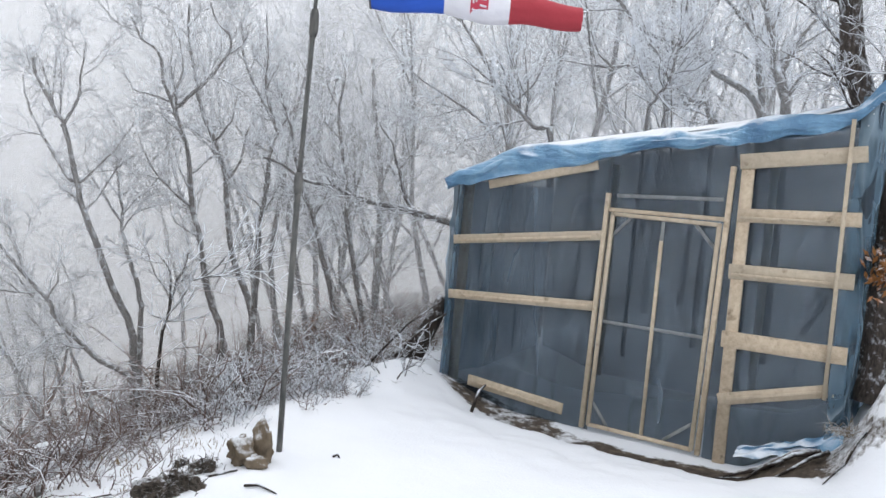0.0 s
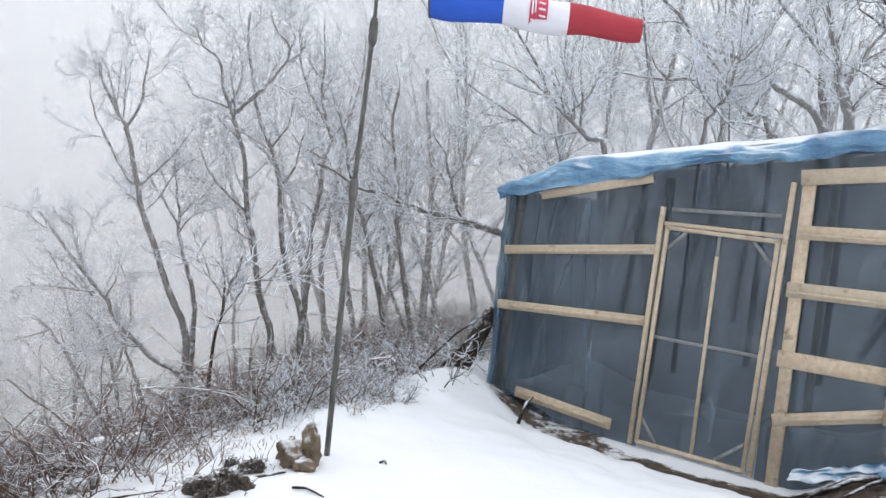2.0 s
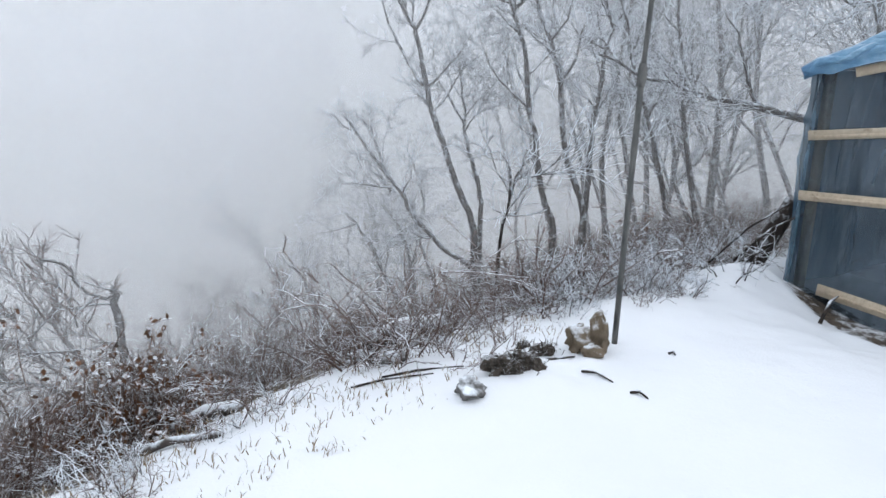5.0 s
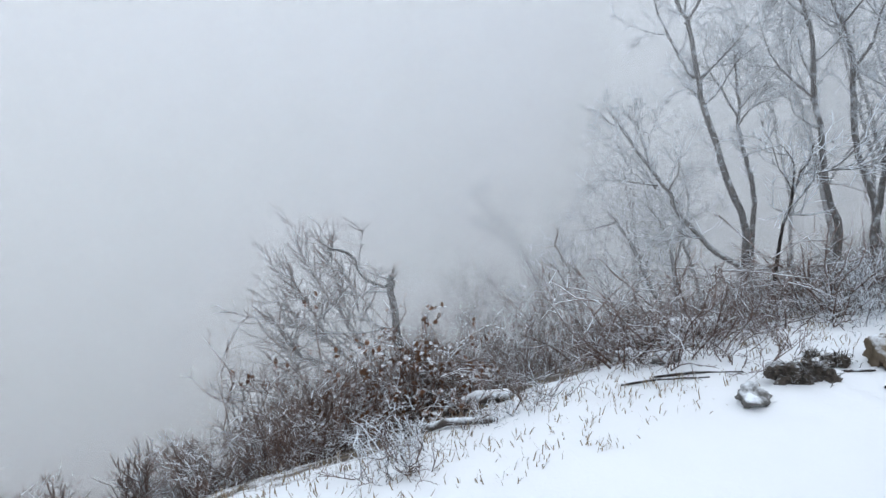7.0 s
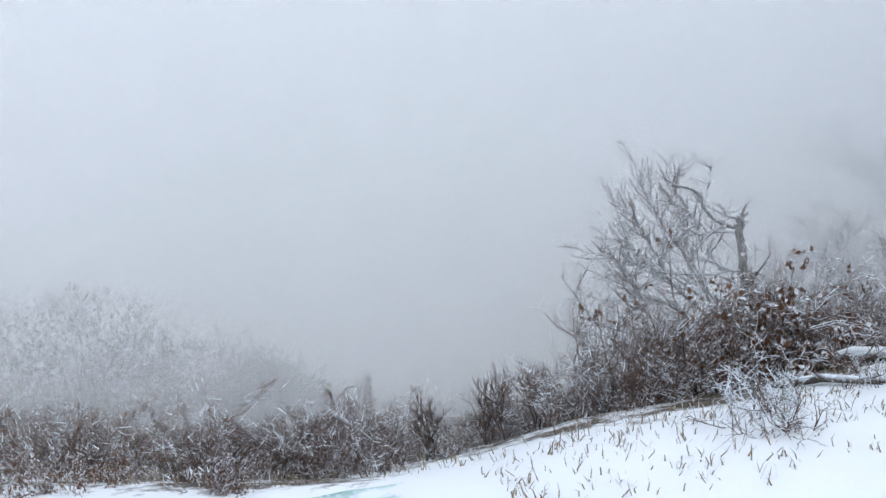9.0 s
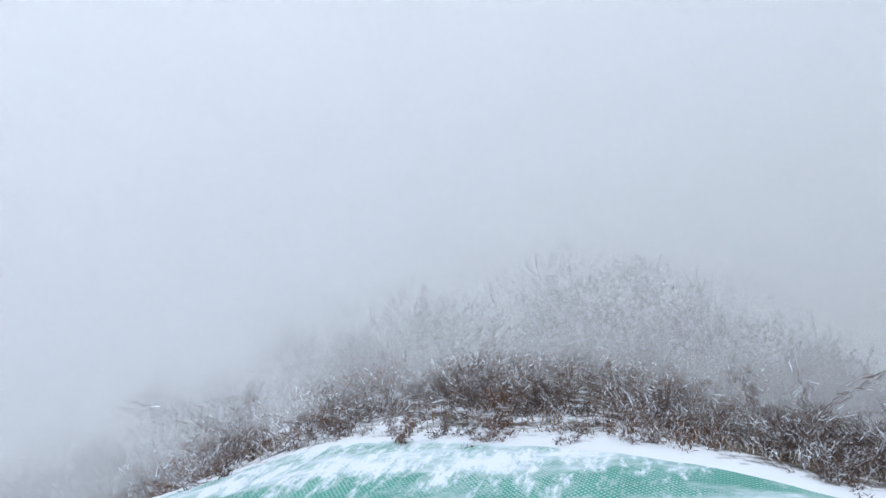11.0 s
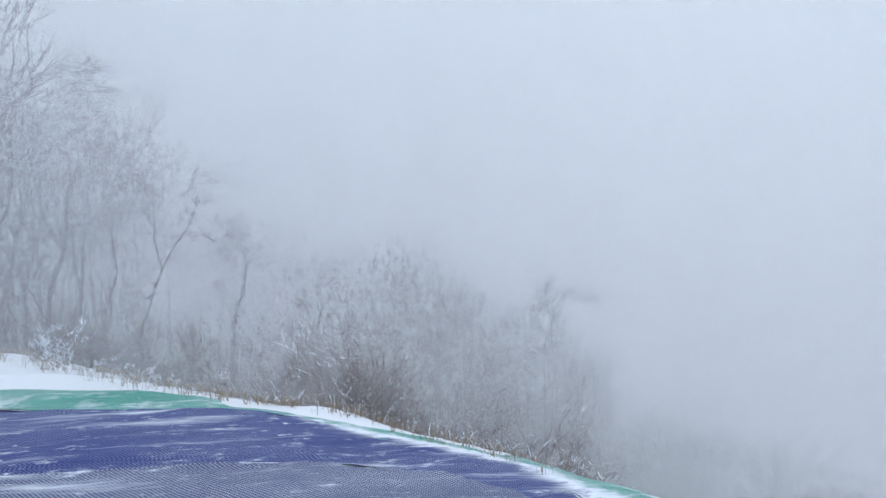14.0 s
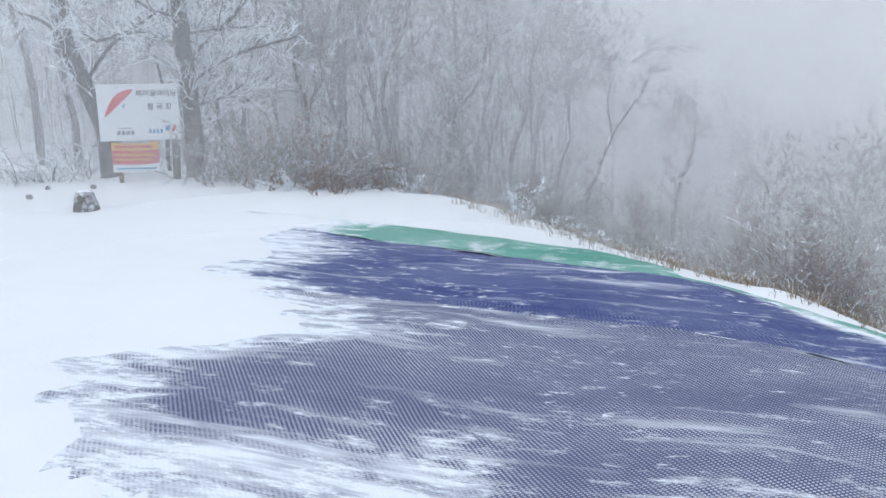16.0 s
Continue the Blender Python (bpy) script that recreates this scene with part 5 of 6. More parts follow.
def great_trunk():
    x, y = hut_point(1.66, 0.28)
    t = thing("great_tree", "thick dark furrowed tree trunk at the hut corner, snow-flecked", "tree", (x, y, rise(x, y)))
    wood, limbs, twigs = Shape(), Shape(), Shape()
    r = random.Random(3)
    n0 = 26
    pts = [Vector((-0.055 * k * 0.16 + 0.02 * math.sin(k), 0.02 * k * 0.16, -0.2 + k * 0.16)) for k in range(n0)]
    wood.tube(pts, [0.185 - 0.0035 * k + 0.07 * math.exp(-k * 0.5) for k in range(n0)], 26)
    for q in range(len(wood.v)):
        p = wood.v[q]
        k = 1 + 0.10 * noise.noise(Vector((p.x * 14, p.y * 14, p.z * 2.2))) + 0.05 * noise.noise(p * 11)
        wood.v[q] = Vector((p.x * k, p.y * k, p.z))
    twin = [(-0.02, -0.1, 1.35), (-0.10, -0.1, 1.75), (-0.24, -0.09, 2.08), (-0.36, -0.08, 2.34), (-0.45, -0.08, 2.60), (-0.50, -0.06, 2.95), (-0.54, -0.02, 3.5)]
    a = radians(-29.5)
    twin = [Vector((math.cos(a) * u - math.sin(a) * v, math.sin(a) * u + math.cos(a) * v, z - rise(x, y))) for u, v, z in twin]
    wood.tube(twin, [0.11, 0.10, 0.085, 0.08, 0.078, 0.07, 0.05], 14)
    for p in twin[2:]:
        for _ in range(3):
            grow(r, limbs, limbs, twigs, p, (r.uniform(-1, 0.4), r.uniform(-0.6, 0.6), r.uniform(-0.2, 0.9)), r.uniform(0.4, 1.0), 0.012, 1, 3, 0.22, 0.03)
    for k in (14, 16, 18, 19, 21, 22, 23, 24, 25, 25):
        a = r.uniform(0, 6.28)
        grow(r, wood, limbs, twigs, pts[k], (math.cos(a), math.sin(a), r.uniform(0.2, 0.9)), r.uniform(1.3, 2.4), 0.04, 1, 3, 0.2, 0.03)
    part("trunk", wood, FURROWED, t)
    part("branching", limbs, LIMB, t, kind="stuff")
    part("crown", twigs, TWIG, t, "fine twigs white with hoar frost", kind="stuff")
    # roots and the bare bank at its foot
    for k, (x0, y0, x1, y1, x2, y2, thick) in enumerate([(1.35, -0.22, 1.05, -0.36, 0.72, -0.40, 0.022), (1.40, -0.25, 1.22, -0.42, 1.08, -0.58, 0.018), (1.75, -0.3, 1.85, -0.55, 1.70, -0.80, 0.026), (1.85, -0.25, 1.95, -0.4, 2.05, -0.65, 0.022), (1.15, -0.34, 0.95, -0.42, 0.62, -0.44, 0.014), (1.6, -0.4, 1.52, -0.5, 1.4, -0.62, 0.012)]):
        a, b, c = hut_point(x0, y0), hut_point(x1, y1), hut_point(x2, y2)
        s = Shape().tube([(*a, rise(*a) + 0.03), (*((Vector(a) + Vector(b)) / 2), rise(*((Vector(a) + Vector(b)) / 2)) + 0.045), (*b, rise(*b) + 0.02), (*c, rise(*c) - 0.02)], [thick * 0.9, thick * 0.75, thick * 0.6, thick * 0.25], 8)
        single("root", s, BARK_DARK, "dark gnarled tree root half buried in snow", "root", group="roots at the hut corner")
    straw, sb = Shape(), hut_point(1.52, -0.22)
    for _ in range(130):
        p = Vector((r.gauss(0, 0.07), r.gauss(0, 0.04), 0.0))
        d = Vector((r.gauss(-0.3, 0.8), r.gauss(-0.5, 0.5), r.uniform(0.1, 0.9))).normalized() * r.uniform(0.08, 0.2)
        straw.tube([p, p + d * 0.6, p + d + Vector((0, 0, -0.05))], [0.0025, 0.002, 0.001], 3, False)
    single("straw", straw, GRASS, "pale bunch of dead straw at the hut corner", "grass", (sb[0], sb[1], rise(*sb)))
    fern = thing("dead_fern", "rust-brown withered leaves against the dark trunk", "plant", (*hut_point(1.58, 0.0), rise(*hut_point(1.58, 0.0)) + 0.95))
    lv = Shape()
    for _ in range(160):
        c = Vector((r.gauss(0, 0.06), r.gauss(-0.02, 0.04), r.gauss(0.0, 0.08)))
        e = Vector((r.gauss(0, 1), r.gauss(0, 1), r.gauss(-0.4, 1))).normalized() * 0.035
        g = e.cross(Vector((r.gauss(0, 1), r.gauss(0, 1), 1))).normalized() * 0.014
        n = len(lv.v)
        lv.v += [c, c + e + g, c + e * 2.2, c + e - g]
        lv.f += [(n, n + 1, n + 2), (n, n + 2, n + 3)]
    part("foliage", lv, FERN, fern, kind="stuff")


great_trunk()

# dark stump and fallen stems at the hut's other corner
lean_base = Vector((-0.22, 6.95, rise(-0.22, 6.95)))
single("leaning_stump", Shape().tube([lean_base + Vector((-0.08, 0, -0.12)), lean_base + Vector((0.05, 0.05, 0.16)), lean_base + Vector((0.18, 0.1, 0.42)), lean_base + Vector((0.24, 0.14, 0.6))], [0.10, 0.085, 0.07, 0.05], 12), BARK_DARK, "dark broken stump leaning against the hut corner", "stump")
for k, (ax, ay, az_, bx_, by_, bz_, tk) in enumerate([(-0.35, 6.6, 0.02, 0.15, 6.95, 0.42, 0.012), (-0.6, 6.7, 0.0, 0.05, 6.95, 0.62, 0.009), (0.3, 6.1, 0.0, 0.42, 6.5, 0.12, 0.014)]):
    a, b = Vector((ax, ay, rise(ax, ay) + az_)), Vector((bx_, by_, rise(ax, ay) + bz_))
    single("stick", Shape().tube([a, a.lerp(b, 0.5) + Vector((0, 0, 0.06)), b], [tk, tk * 0.9, tk * 0.5], 6), BARK_DARK, "dark dead stick lying by the hut", "stick", group="dead sticks")

# ---- stones and debris by the pole ----


def stone(name, label, x, y, size, seed, mat, sink=0.3, cat="rock", snow=0.5):
    z = rise(x, y)
    t = thing(name, label, cat, (x, y, z), "stones on the rim")
    part("stone", Shape().lump((0, 0, size[2] * (1 - sink)), size, seed, 0.6, 16, 22), mat, t)
    if snow > 0:
        part("snow_cap", Shape().lump((0.01, 0.02, size[2] * (1.75 - sink) - 0.02), (size[0] * 0.72 * snow * 1.4, size[1] * 0.72 * snow * 1.4, size[2] * 0.28), seed + 50, 0.3, 8, 16), SNOW, t, "cap of fresh snow")
    return t


stone("rock", "brown angular rock capped with snow beside the pole", -0.985, 4.12, (0.075, 0.07, 0.085), 1, ROCK, 0.3, snow=0.0)
stone("rock", "brown pointed rock beside the pole in snow", -0.895, 4.19, (0.06, 0.06, 0.105), 2, ROCK, 0.3, snow=0.0)
stone("rock", "low rock buried in snow beside the pole", -0.90, 4.06, (0.06, 0.05, 0.035), 12, ROCK, 0.4, snow=0.0)
for cx, cy, size in [(-1.15, 4.05, 0.07), (-1.22, 3.60, 0.095), (-1.19, 3.71, 0.105), (-1.30, 4.12, 0.04)]:
    clod = thing("moss_clump", "dark clod of roots and moss poking out of snow", "clod", (cx, cy, rise(cx, cy)), "clods on the rim")
    tuft = Shape()
    for q in range(9):
        c = Vector((rng.gauss(0, size * 0.38), rng.gauss(0, size * 0.32), size * rng.uniform(0.05, 0.55)))
        b = size * rng.uniform(0.28, 0.5)
        part("earth", Shape().lump(c, (b, b, b * 0.85), int(cx * -100) + q, 0.8, 8, 10), MOSS, clod, smooth_faces=False)
    for _ in range(90):
        a = Vector((rng.gauss(0, size * 0.5), rng.gauss(0, size * 0.45), size * rng.uniform(0.1, 0.8)))
        way = Vector((rng.gauss(0, 0.8), rng.gauss(0, 0.8), rng.gauss(0.1, 0.6))).normalized() * size * rng.uniform(0.3, 0.8)
        tuft.tube([a, a + way * 0.5 + Vector((0, 0, 0.006)), a + way], [0.0022, 0.0018, 0.001], 3, False)
    part("tuft", tuft, MOSS, clod, "frayed dark rootlets", kind="stuff")
stone("rock", "pale grey stone half buried in snow", -1.32, 3.34, (0.065, 0.06, 0.045), 5, ROCK_GREY, 0.55, snow=0.0)
stone("rock", "grey stone under snow on the rim", -2.15, 4.45, (0.10, 0.08, 0.06), 6, ROCK_GREY, 0.75, snow=0.0)
stone("rock", "grey stone under snow on the rim", -1.98, 3.86, (0.08, 0.06, 0.04), 7, ROCK_GREY, 0.75, snow=0.0)
stone("rock", "grey stone under snow on the rim", -2.35, 4.15, (0.09, 0.07, 0.05), 8, ROCK_GREY, 0.75, snow=0.0)


def log(name, label, a, b, thick, mat=None, cap=True):
    a, b = Vector((*a, rise(*a) + thick * 0.7)), Vector((*b, rise(*b) + thick * 0.7))
    mid = a.lerp(b, 0.5) + Vector((0, 0, 0.03))
    t = thing(name, label, "log", a)
    part("wood", Shape().tube([Vector((0, 0, 0)), (mid - a) * 0.5, mid - a, (mid - a).lerp(b - a, 0.5), b - a], [thick, thick * 1.05, thick, thick * 0.9, thick * 0.8], 10), mat or BARK, t)
    if cap:
        up = Vector((0, 0, thick * 0.75))
        part("snow_cap", Shape().tube([up + (b - a) * 0.02, up * 1.1 + (mid - a), up + (b - a) * 0.97], [thick * 0.6, thick * 0.75, thick * 0.5], 8), SNOW, t, "strip of snow along the log")


log("log", "fallen log under snow on the brushy rim", (-2.75, 4.9), (-2.05, 4.75), 0.07)
log("log", "fallen branch under snow below the rim", (-3.1, 3.3), (-2.55, 3.2), 0.035)
log("log", "thin fallen branch lying in the litter", (-2.9, 2.75), (-2.25, 2.65), 0.02, cap=False)
for (ax, ay), (bx_, by_), tk in [((-0.90, 3.86), (-0.72, 3.76), 0.007), ((-0.62, 3.68), (-0.53, 3.66), 0.008), ((-0.53, 4.32), (-0.49, 4.30), 0.008), ((-1.25, 3.72), (-0.98, 4.02), 0.010), ((-1.9, 3.55), (-1.5, 3.72), 0.008), ((-2.0, 3.4), (-1.62, 3.6), 0.007)]:
    a, b = Vector((ax, ay, rise(ax, ay) + tk * 0.4)), Vector((bx_, by_, rise(bx_, by_) + tk * 0.4))
    single("twig", Shape().tube([a, a.lerp(b, 0.4) + Vector((0.01, 0.01, 0.015)), b], [tk, tk, tk * 0.5], 5), BARK_DARK, "dark broken twig lying on the snow", "twig", group="twigs on the snow")

# ---- brush below the rim ----
BRUSH = "leafless brown shrub dusted with frost below the rim"
shrubs = [shrub("shrub", BRUSH, 31 + k, (0.55, 0.7, 0.5, 0.85, 0.62)[k], (9, 11, 12, 8, 12)[k], stand(*p), wide=(0.6, 0.7, 0.8, 0.5, 0.9)[k])
          for k, p in enumerate([(22.0, 5.4), (15.0, 6.0), (9.0, 6.8), (4.0, 7.6), (28.0, 5.0)])]
tall_shrubs = [shrub("shrub", "tall upright brown shrub dusted with frost below the rim", 61 + k, (0.95, 0.8, 1.1)[k], 13, stand(*p), wide=(0.8, 1.0, 0.7)[k], upright=0.35, twig=TWIG_BROWN) for k, p in enumerate([(46.0, 6.6), (50.5, 6.3), (39.5, 7.4)])]
leafy = [shrub("leafy_shrub", "scrub oak with withered brown leaves and frost", 51 + k, (0.62, 0.75)[k], 12, stand(*p), LEAF, wide=0.55) for k, p in enumerate([(41.5, 4.7), (44.5, 4.6)])]


def rim_distance(az, beyond):
    """How far away on this bearing the ground is so far beyond the rim."""
    dist = np.arange(1.5, 24.0, 0.05)
    hit = np.nonzero(past_lip(*bearing(az, dist)) >= beyond)[0]
    return float(dist[hit[0]]) if len(hit) else 24.0


def settle_on_rim(kind, az, beyond, size):
    """Sets a copy of a shrub on the given bearing, so far beyond the rim."""
    x, y, z = stand(az, rim_distance(az, beyond))
    copy_thing(kind, pose(x, y, z, rng.uniform(-8, 8), rng.uniform(-8, 8), rng.uniform(0, 360)) @ Matrix.Scale(size, 4))


white_shrubs = [shrub("shrub", "arching shrub stems thick with white rime near the pole", 131 + k, (0.5, 0.62, 0.42)[k], (9, 8, 10)[k], stand(*p), mat=LIMB, wide=0.6, twig=TWIG) for k, p in enumerate([(9.5, 6.0), (14.0, 5.4), (6.0, 6.5)])]
for k in range(30):
    az = rng.uniform(2.5, 15)
    settle_on_rim(white_shrubs[rng.randrange(3)], az, -0.08 + 1.6 * rng.random() ** 1.4, rng.uniform(0.5, 0.95))
for k in range(26):
    settle_on_rim((shrubs + white_shrubs)[rng.randrange(8)], rng.uniform(5, 44), -0.25 + 0.6 * rng.random(), rng.uniform(0.3, 0.55))
far_shrubs = [shrub("shrub", "low brown shrub flecked with snow on the foggy slope", 91 + k, 0.6, 16, stand(*p), wide=0.9, depth=1, mat=STEM_DARK, twig=TWIG_DARK) for k, p in enumerate([(97.0, 8.0), (103.0, 9.0), (90.0, 9.5)])]
far_leafy = shrub("leafy_shrub", "brown-leaved scrub flecked with snow on the slope", 95, 0.6, 14, stand(86.0, 7.5), LEAF, mat=STEM_DARK, wide=0.9, depth=1, twig=TWIG_DARK)
for k in range(70):
    settle_on_rim(shrubs[rng.randrange(5)], rng.uniform(-1, 27), 0.3 + 5.5 * rng.random() ** 1.5, rng.uniform(0.6, 1.05))
for k in range(46):
    az = rng.uniform(26, 56)
    settle_on_rim((shrubs + tall_shrubs + tall_shrubs)[rng.randrange(11)], az, 1.1 + 4.5 * rng.random() ** 1.1, rng.uniform(0.5, 0.85))
for az, beyond, size in [(43.0, 1.5, 0.75), (44.4, 1.6, 0.7), (41.8, 2.0, 0.85), (13.0, 1.2, 0.6), (8.0, 1.5, 0.6)]:
    settle_on_rim(leafy[rng.randrange(2)], az, beyond, size)


def fine_brush(label, seed, bushes, mats, tris=460):
    """Bushes of very fine bare twigs that nobody could count, in one mesh. bushes: bearing, distance, half width, height, material."""
    r = np.random.RandomState(seed)
    verts, slots = [], []
    for az, dist, wide, tall, slot in bushes:
        x, y = bearing(az, dist)
        z = rise(x, y)
        n = tris
        boughs = max(5, int(wide * 22))
        foot = r.normal(0, 0.22, (boughs, 2)) * wide
        lean = r.normal(0, 0.6, (boughs, 2)) * wide
        top = tall * r.uniform(0.5, 1.0, boughs)
        pick, f = r.randint(0, boughs, n), r.rand(n) ** 0.7
        mid = np.stack([x + foot[pick, 0] + lean[pick, 0] * f ** 1.4, y + foot[pick, 1] + lean[pick, 1] * f ** 1.4, z - 0.04 + top[pick] * f], 1)
        mid[:, :2] += r.normal(0, 0.10, (n, 2)) * wide * (0.3 + f[:, None])
        way = np.stack([lean[pick, 0] / wide * 0.7, lean[pick, 1] / wide * 0.7, np.full(n, 0.8)], 1) + r.normal(0, 0.5, (n, 3))
        way /= np.linalg.norm(way, axis=1)[:, None]
        across = np.cross(way, r.normal(0, 1, (n, 3)))
        across /= np.linalg.norm(across, axis=1)[:, None]
        long = tall * r.uniform(0.10, 0.24, (n, 1))
        thin = (0.0018 + 0.0003 * dist) * r.uniform(0.6, 1.2, (n, 1))
        verts.append(np.stack([mid - across * thin - way * long * 0.4, mid + across * thin - way * long * 0.4, mid + way * long * 0.6], 1).reshape(-1, 3))
        slots += [slot] * n
        bend = np.linspace(0, 1, 4)
        for b in range(boughs):
            line = np.stack([x + foot[b, 0] + lean[b, 0] * bend ** 1.4, y + foot[b, 1] + lean[b, 1] * bend ** 1.4, z - 0.08 + top[b] * bend], 1)
            for k in range(3):
                side = np.array([math.cos(b), math.sin(b), 0]) * (0.0028 + 0.0003 * dist) * (1.2 - 0.3 * k)
                verts.append(np.stack([line[k] - side, line[k] + side, line[k + 1]]))
                slots.append(slot)
    co = np.concatenate(verts)
    me = bpy.data.meshes.new("brush")
    me.from_pydata(co.tolist(), [], np.arange(len(co)).reshape(-1, 3).tolist())
    for m in mats:
        me.materials.append(m)
    me.polygons.foreach_set("material_index", slots)
    tagged(new("brush", me), label, "brush", kind="stuff")


def patch(n, az0, az1, near, far, wide, tall, slots, power=1.0):
    """Bushes strewn between two bearings, so far beyond the rim."""
    out = []
    for _ in range(n):
        az = rng.uniform(az0, az1)
        k = rng.uniform(0.7, 1.3)
        out.append((az, rim_distance(az, near + (far - near) * rng.random() ** power), wide * k, tall * k * rng.uniform(0.8, 1.2), rng.choice(slots)))
    return out


def clump(n, az, spread_az, dist, spread, wide, tall, slots):
    return [(rng.gauss(az, spread_az), rng.gauss(dist, spread), wide * rng.uniform(0.7, 1.2), tall * rng.uniform(0.7, 1.1), rng.choice(slots)) for _ in range(n)]


fine_brush("leafless brown brush dusted with frost below the rim", 3,
           patch(42, 44, 62, 1.0, 4.6, 0.30, 0.52, (1, 1, 0)) + patch(34, 62, 82, 1.0, 4.2, 0.26, 0.36, (1, 1, 0)) + patch(40, 28, 46, 1.2, 5.0, 0.32, 0.6, (0, 1, 1)) + clump(9, 43.6, 1.3, 6.0, 0.25, 0.26, 0.72, (1, 2, 0)) + clump(5, 41.6, 0.6, 6.2, 0.2, 0.16, 0.95, (0, 2))
           + clump(4, 49.5, 1.2, 6.6, 0.3, 0.4, 0.8, (0,)) + clump(5, 72.8, 0.7, 5.0, 0.2, 0.24, 0.75, (0,)), (STEM, TWIG_BROWN, LEAF))
fine_brush("dark brown brush flecked with snow on the foggy slope", 4,
           patch(110, 78, 128, 0.35, 2.0, 0.14, 0.15, (0, 1, 2)) + patch(230, 76, 128, 1.2, 8.0, 0.24, 0.27, (0, 0, 1, 2)) + clump(12, 90.5, 1.6, 5.2, 0.5, 0.26, 0.4, (2, 2, 0)) + clump(9, 79.3, 1.3, 4.8, 0.3, 0.26, 0.42, (0, 0, 2))
           + clump(9, 110.4, 1.3, 10.8, 0.5, 0.6, 1.25, (0, 2)) + clump(5, 104, 2.5, 10.5, 0.6, 0.5, 0.6, (0, 1)) + patch(40, 118, 158, 1.6, 6.0, 0.4, 0.6, (0, 1)), (TWIG_DARK, TWIG_BROWN, LEAF, TWIG), 300)
fine_brush("brown frosted scrub along the rim by the forest", 6,
           patch(70, 188, 213, 0.2, 3.5, 0.28, 0.42, (0, 1, 1, 3)) + patch(60, 160, 192, 0.25, 1.4, 0.16, 0.22, (1, 3)) + patch(60, 158, 204, 1.0, 3.6, 0.5, 1.1, (0, 0, 1)) + clump(9, 172.2, 1.2, 7.9, 0.3, 0.42, 1.55, (0, 0, 2))
           + clump(12, 203.5, 2.2, 9.6, 0.3, 0.28, 0.42, (2, 1, 3)), (TWIG_DARK, TWIG_BROWN, LEAF, TWIG), 400)

# twin bare stems standing up out of the brush
for az, dist, tall in [(66.6, 4.4, 0.46), (65.9, 4.35, 0.40), (62.0, 4.3, 0.42), (60.5, 4.2, 0.45), (58.0, 4.3, 0.4)]:
    x, y, z = stand(az, dist)
    s, wd, lm, tw = thing("sapling", "thin bare frosted sapling rising from the brush", "sapling", (x, y, z), "saplings"), Shape(), Shape(), Shape()
    grow(rng, wd, lm, tw, (0, 0, -0.15), (-0.12, 0, 1), tall, 0.011, 0, 2, 0.1, 0.08)
    part("stem", wd, LIMB, s)
    part("branching", lm, STEM, s, kind="stuff")
    part("crown", tw, TWIG_BROWN, s, kind="stuff")

# the snag and the shrub combed over beside it
traced_tree("snag", "broken dead tree with a windswept frosted crown", 45.2, 7.2, [
    (0.043, [(0.02, -1.53), (-0.01, -1.20), (-0.03, -0.92), (-0.06, -0.65), (-0.06, -0.50)]),
    (0.016, [(-0.06, -0.55), (-0.12, -0.60), (-0.21, -0.56), (-0.3, -0.50), (-0.38, -0.39), (-0.39, -0.29), (-0.5, -0.21), (-0.63, -0.18)]),
    (0.01, [(-0.07, -0.66), (-0.25, -0.64), (-0.38, -0.66), (-0.5, -0.60)]),
    (0.009, [(-0.01, -1.04), (-0.12, -0.97), (-0.25, -0.99), (-0.5, -0.99), (-0.76, -0.96)]),
    (0.008, [(-0.01, -0.98), (-0.17, -0.95), (-0.3, -0.82), (-0.25, -0.68)]),
], seed=231, twiggy=0.7, taper=0.25, bare=0.99, comb=1.8, long=0.7, stout=1.6, top=2, bark=BARK_DARK, twig=TWIG_BROWN)
traced_tree("windswept_shrub", "bare shrub combed over by the wind, twigs frosted", 47.2, 7.3, [
    (0.016, [(0.01, -1.58), (-0.2, -1.30), (-0.41, -1.07), (-0.51, -0.85), (-0.59, -0.69), (-0.67, -0.53), (-0.79, -0.42), (-0.92, -0.34)]),
    (0.013, [(-0.04, -1.29), (-0.25, -0.91), (-0.41, -0.69), (-0.56, -0.47), (-0.64, -0.29)]),
    (0.015, [(-0.04, -1.64), (-0.41, -1.30), (-0.62, -1.24), (-0.78, -1.02), (-0.88, -0.85), (-1.01, -0.76)]),
    (0.01, [(-0.15, -1.24), (-0.41, -1.04), (-0.67, -0.99), (-0.83, -0.96)]),
    (0.009, [(-0.12, -0.85), (-0.2, -0.52), (-0.35, -0.36), (-0.42, -0.23)]),
    (0.011, [(-0.2, -1.41), (-0.52, -1.25), (-0.68, -1.23), (-0.97, -1.30)]),
    (0.009, [(-0.44, -1.07), (-0.67, -0.85), (-0.8, -0.69)]),
    (0.01, [(0.01, -1.29), (-0.17, -0.99), (-0.25, -0.74), (-0.23, -0.58)]),
], seed=232, twiggy=2.6, comb=2.2, long=0.8, stout=1.9, top=2, bark=STEM, twig=TWIG_BROWN)

# ---- far woods in the fog ----
far_kinds = [tree("tree", "foggy bare tree on the far slope", 41 + k, 5.2, 0.06, (0.1 - 0.1 * k, 0.1, 1), stand(*p), 3, 0.2, 0.04, group="far woods", least=0.007, twig=FAR_TWIG)
             for k, p in enumerate([(193.0, 16.4), (201.0, 15.9), (210.5, 17.6), (206.0, 16.5)])]


def far_tree(az, dist, size):
    x, y, z = stand(az, dist)
    copy_thing(far_kinds[rng.randrange(4)], pose(x, y, z, rng.uniform(-9, 9), rng.uniform(-9, 9), rng.uniform(0, 360)) @ Matrix.Scale(size, 4))


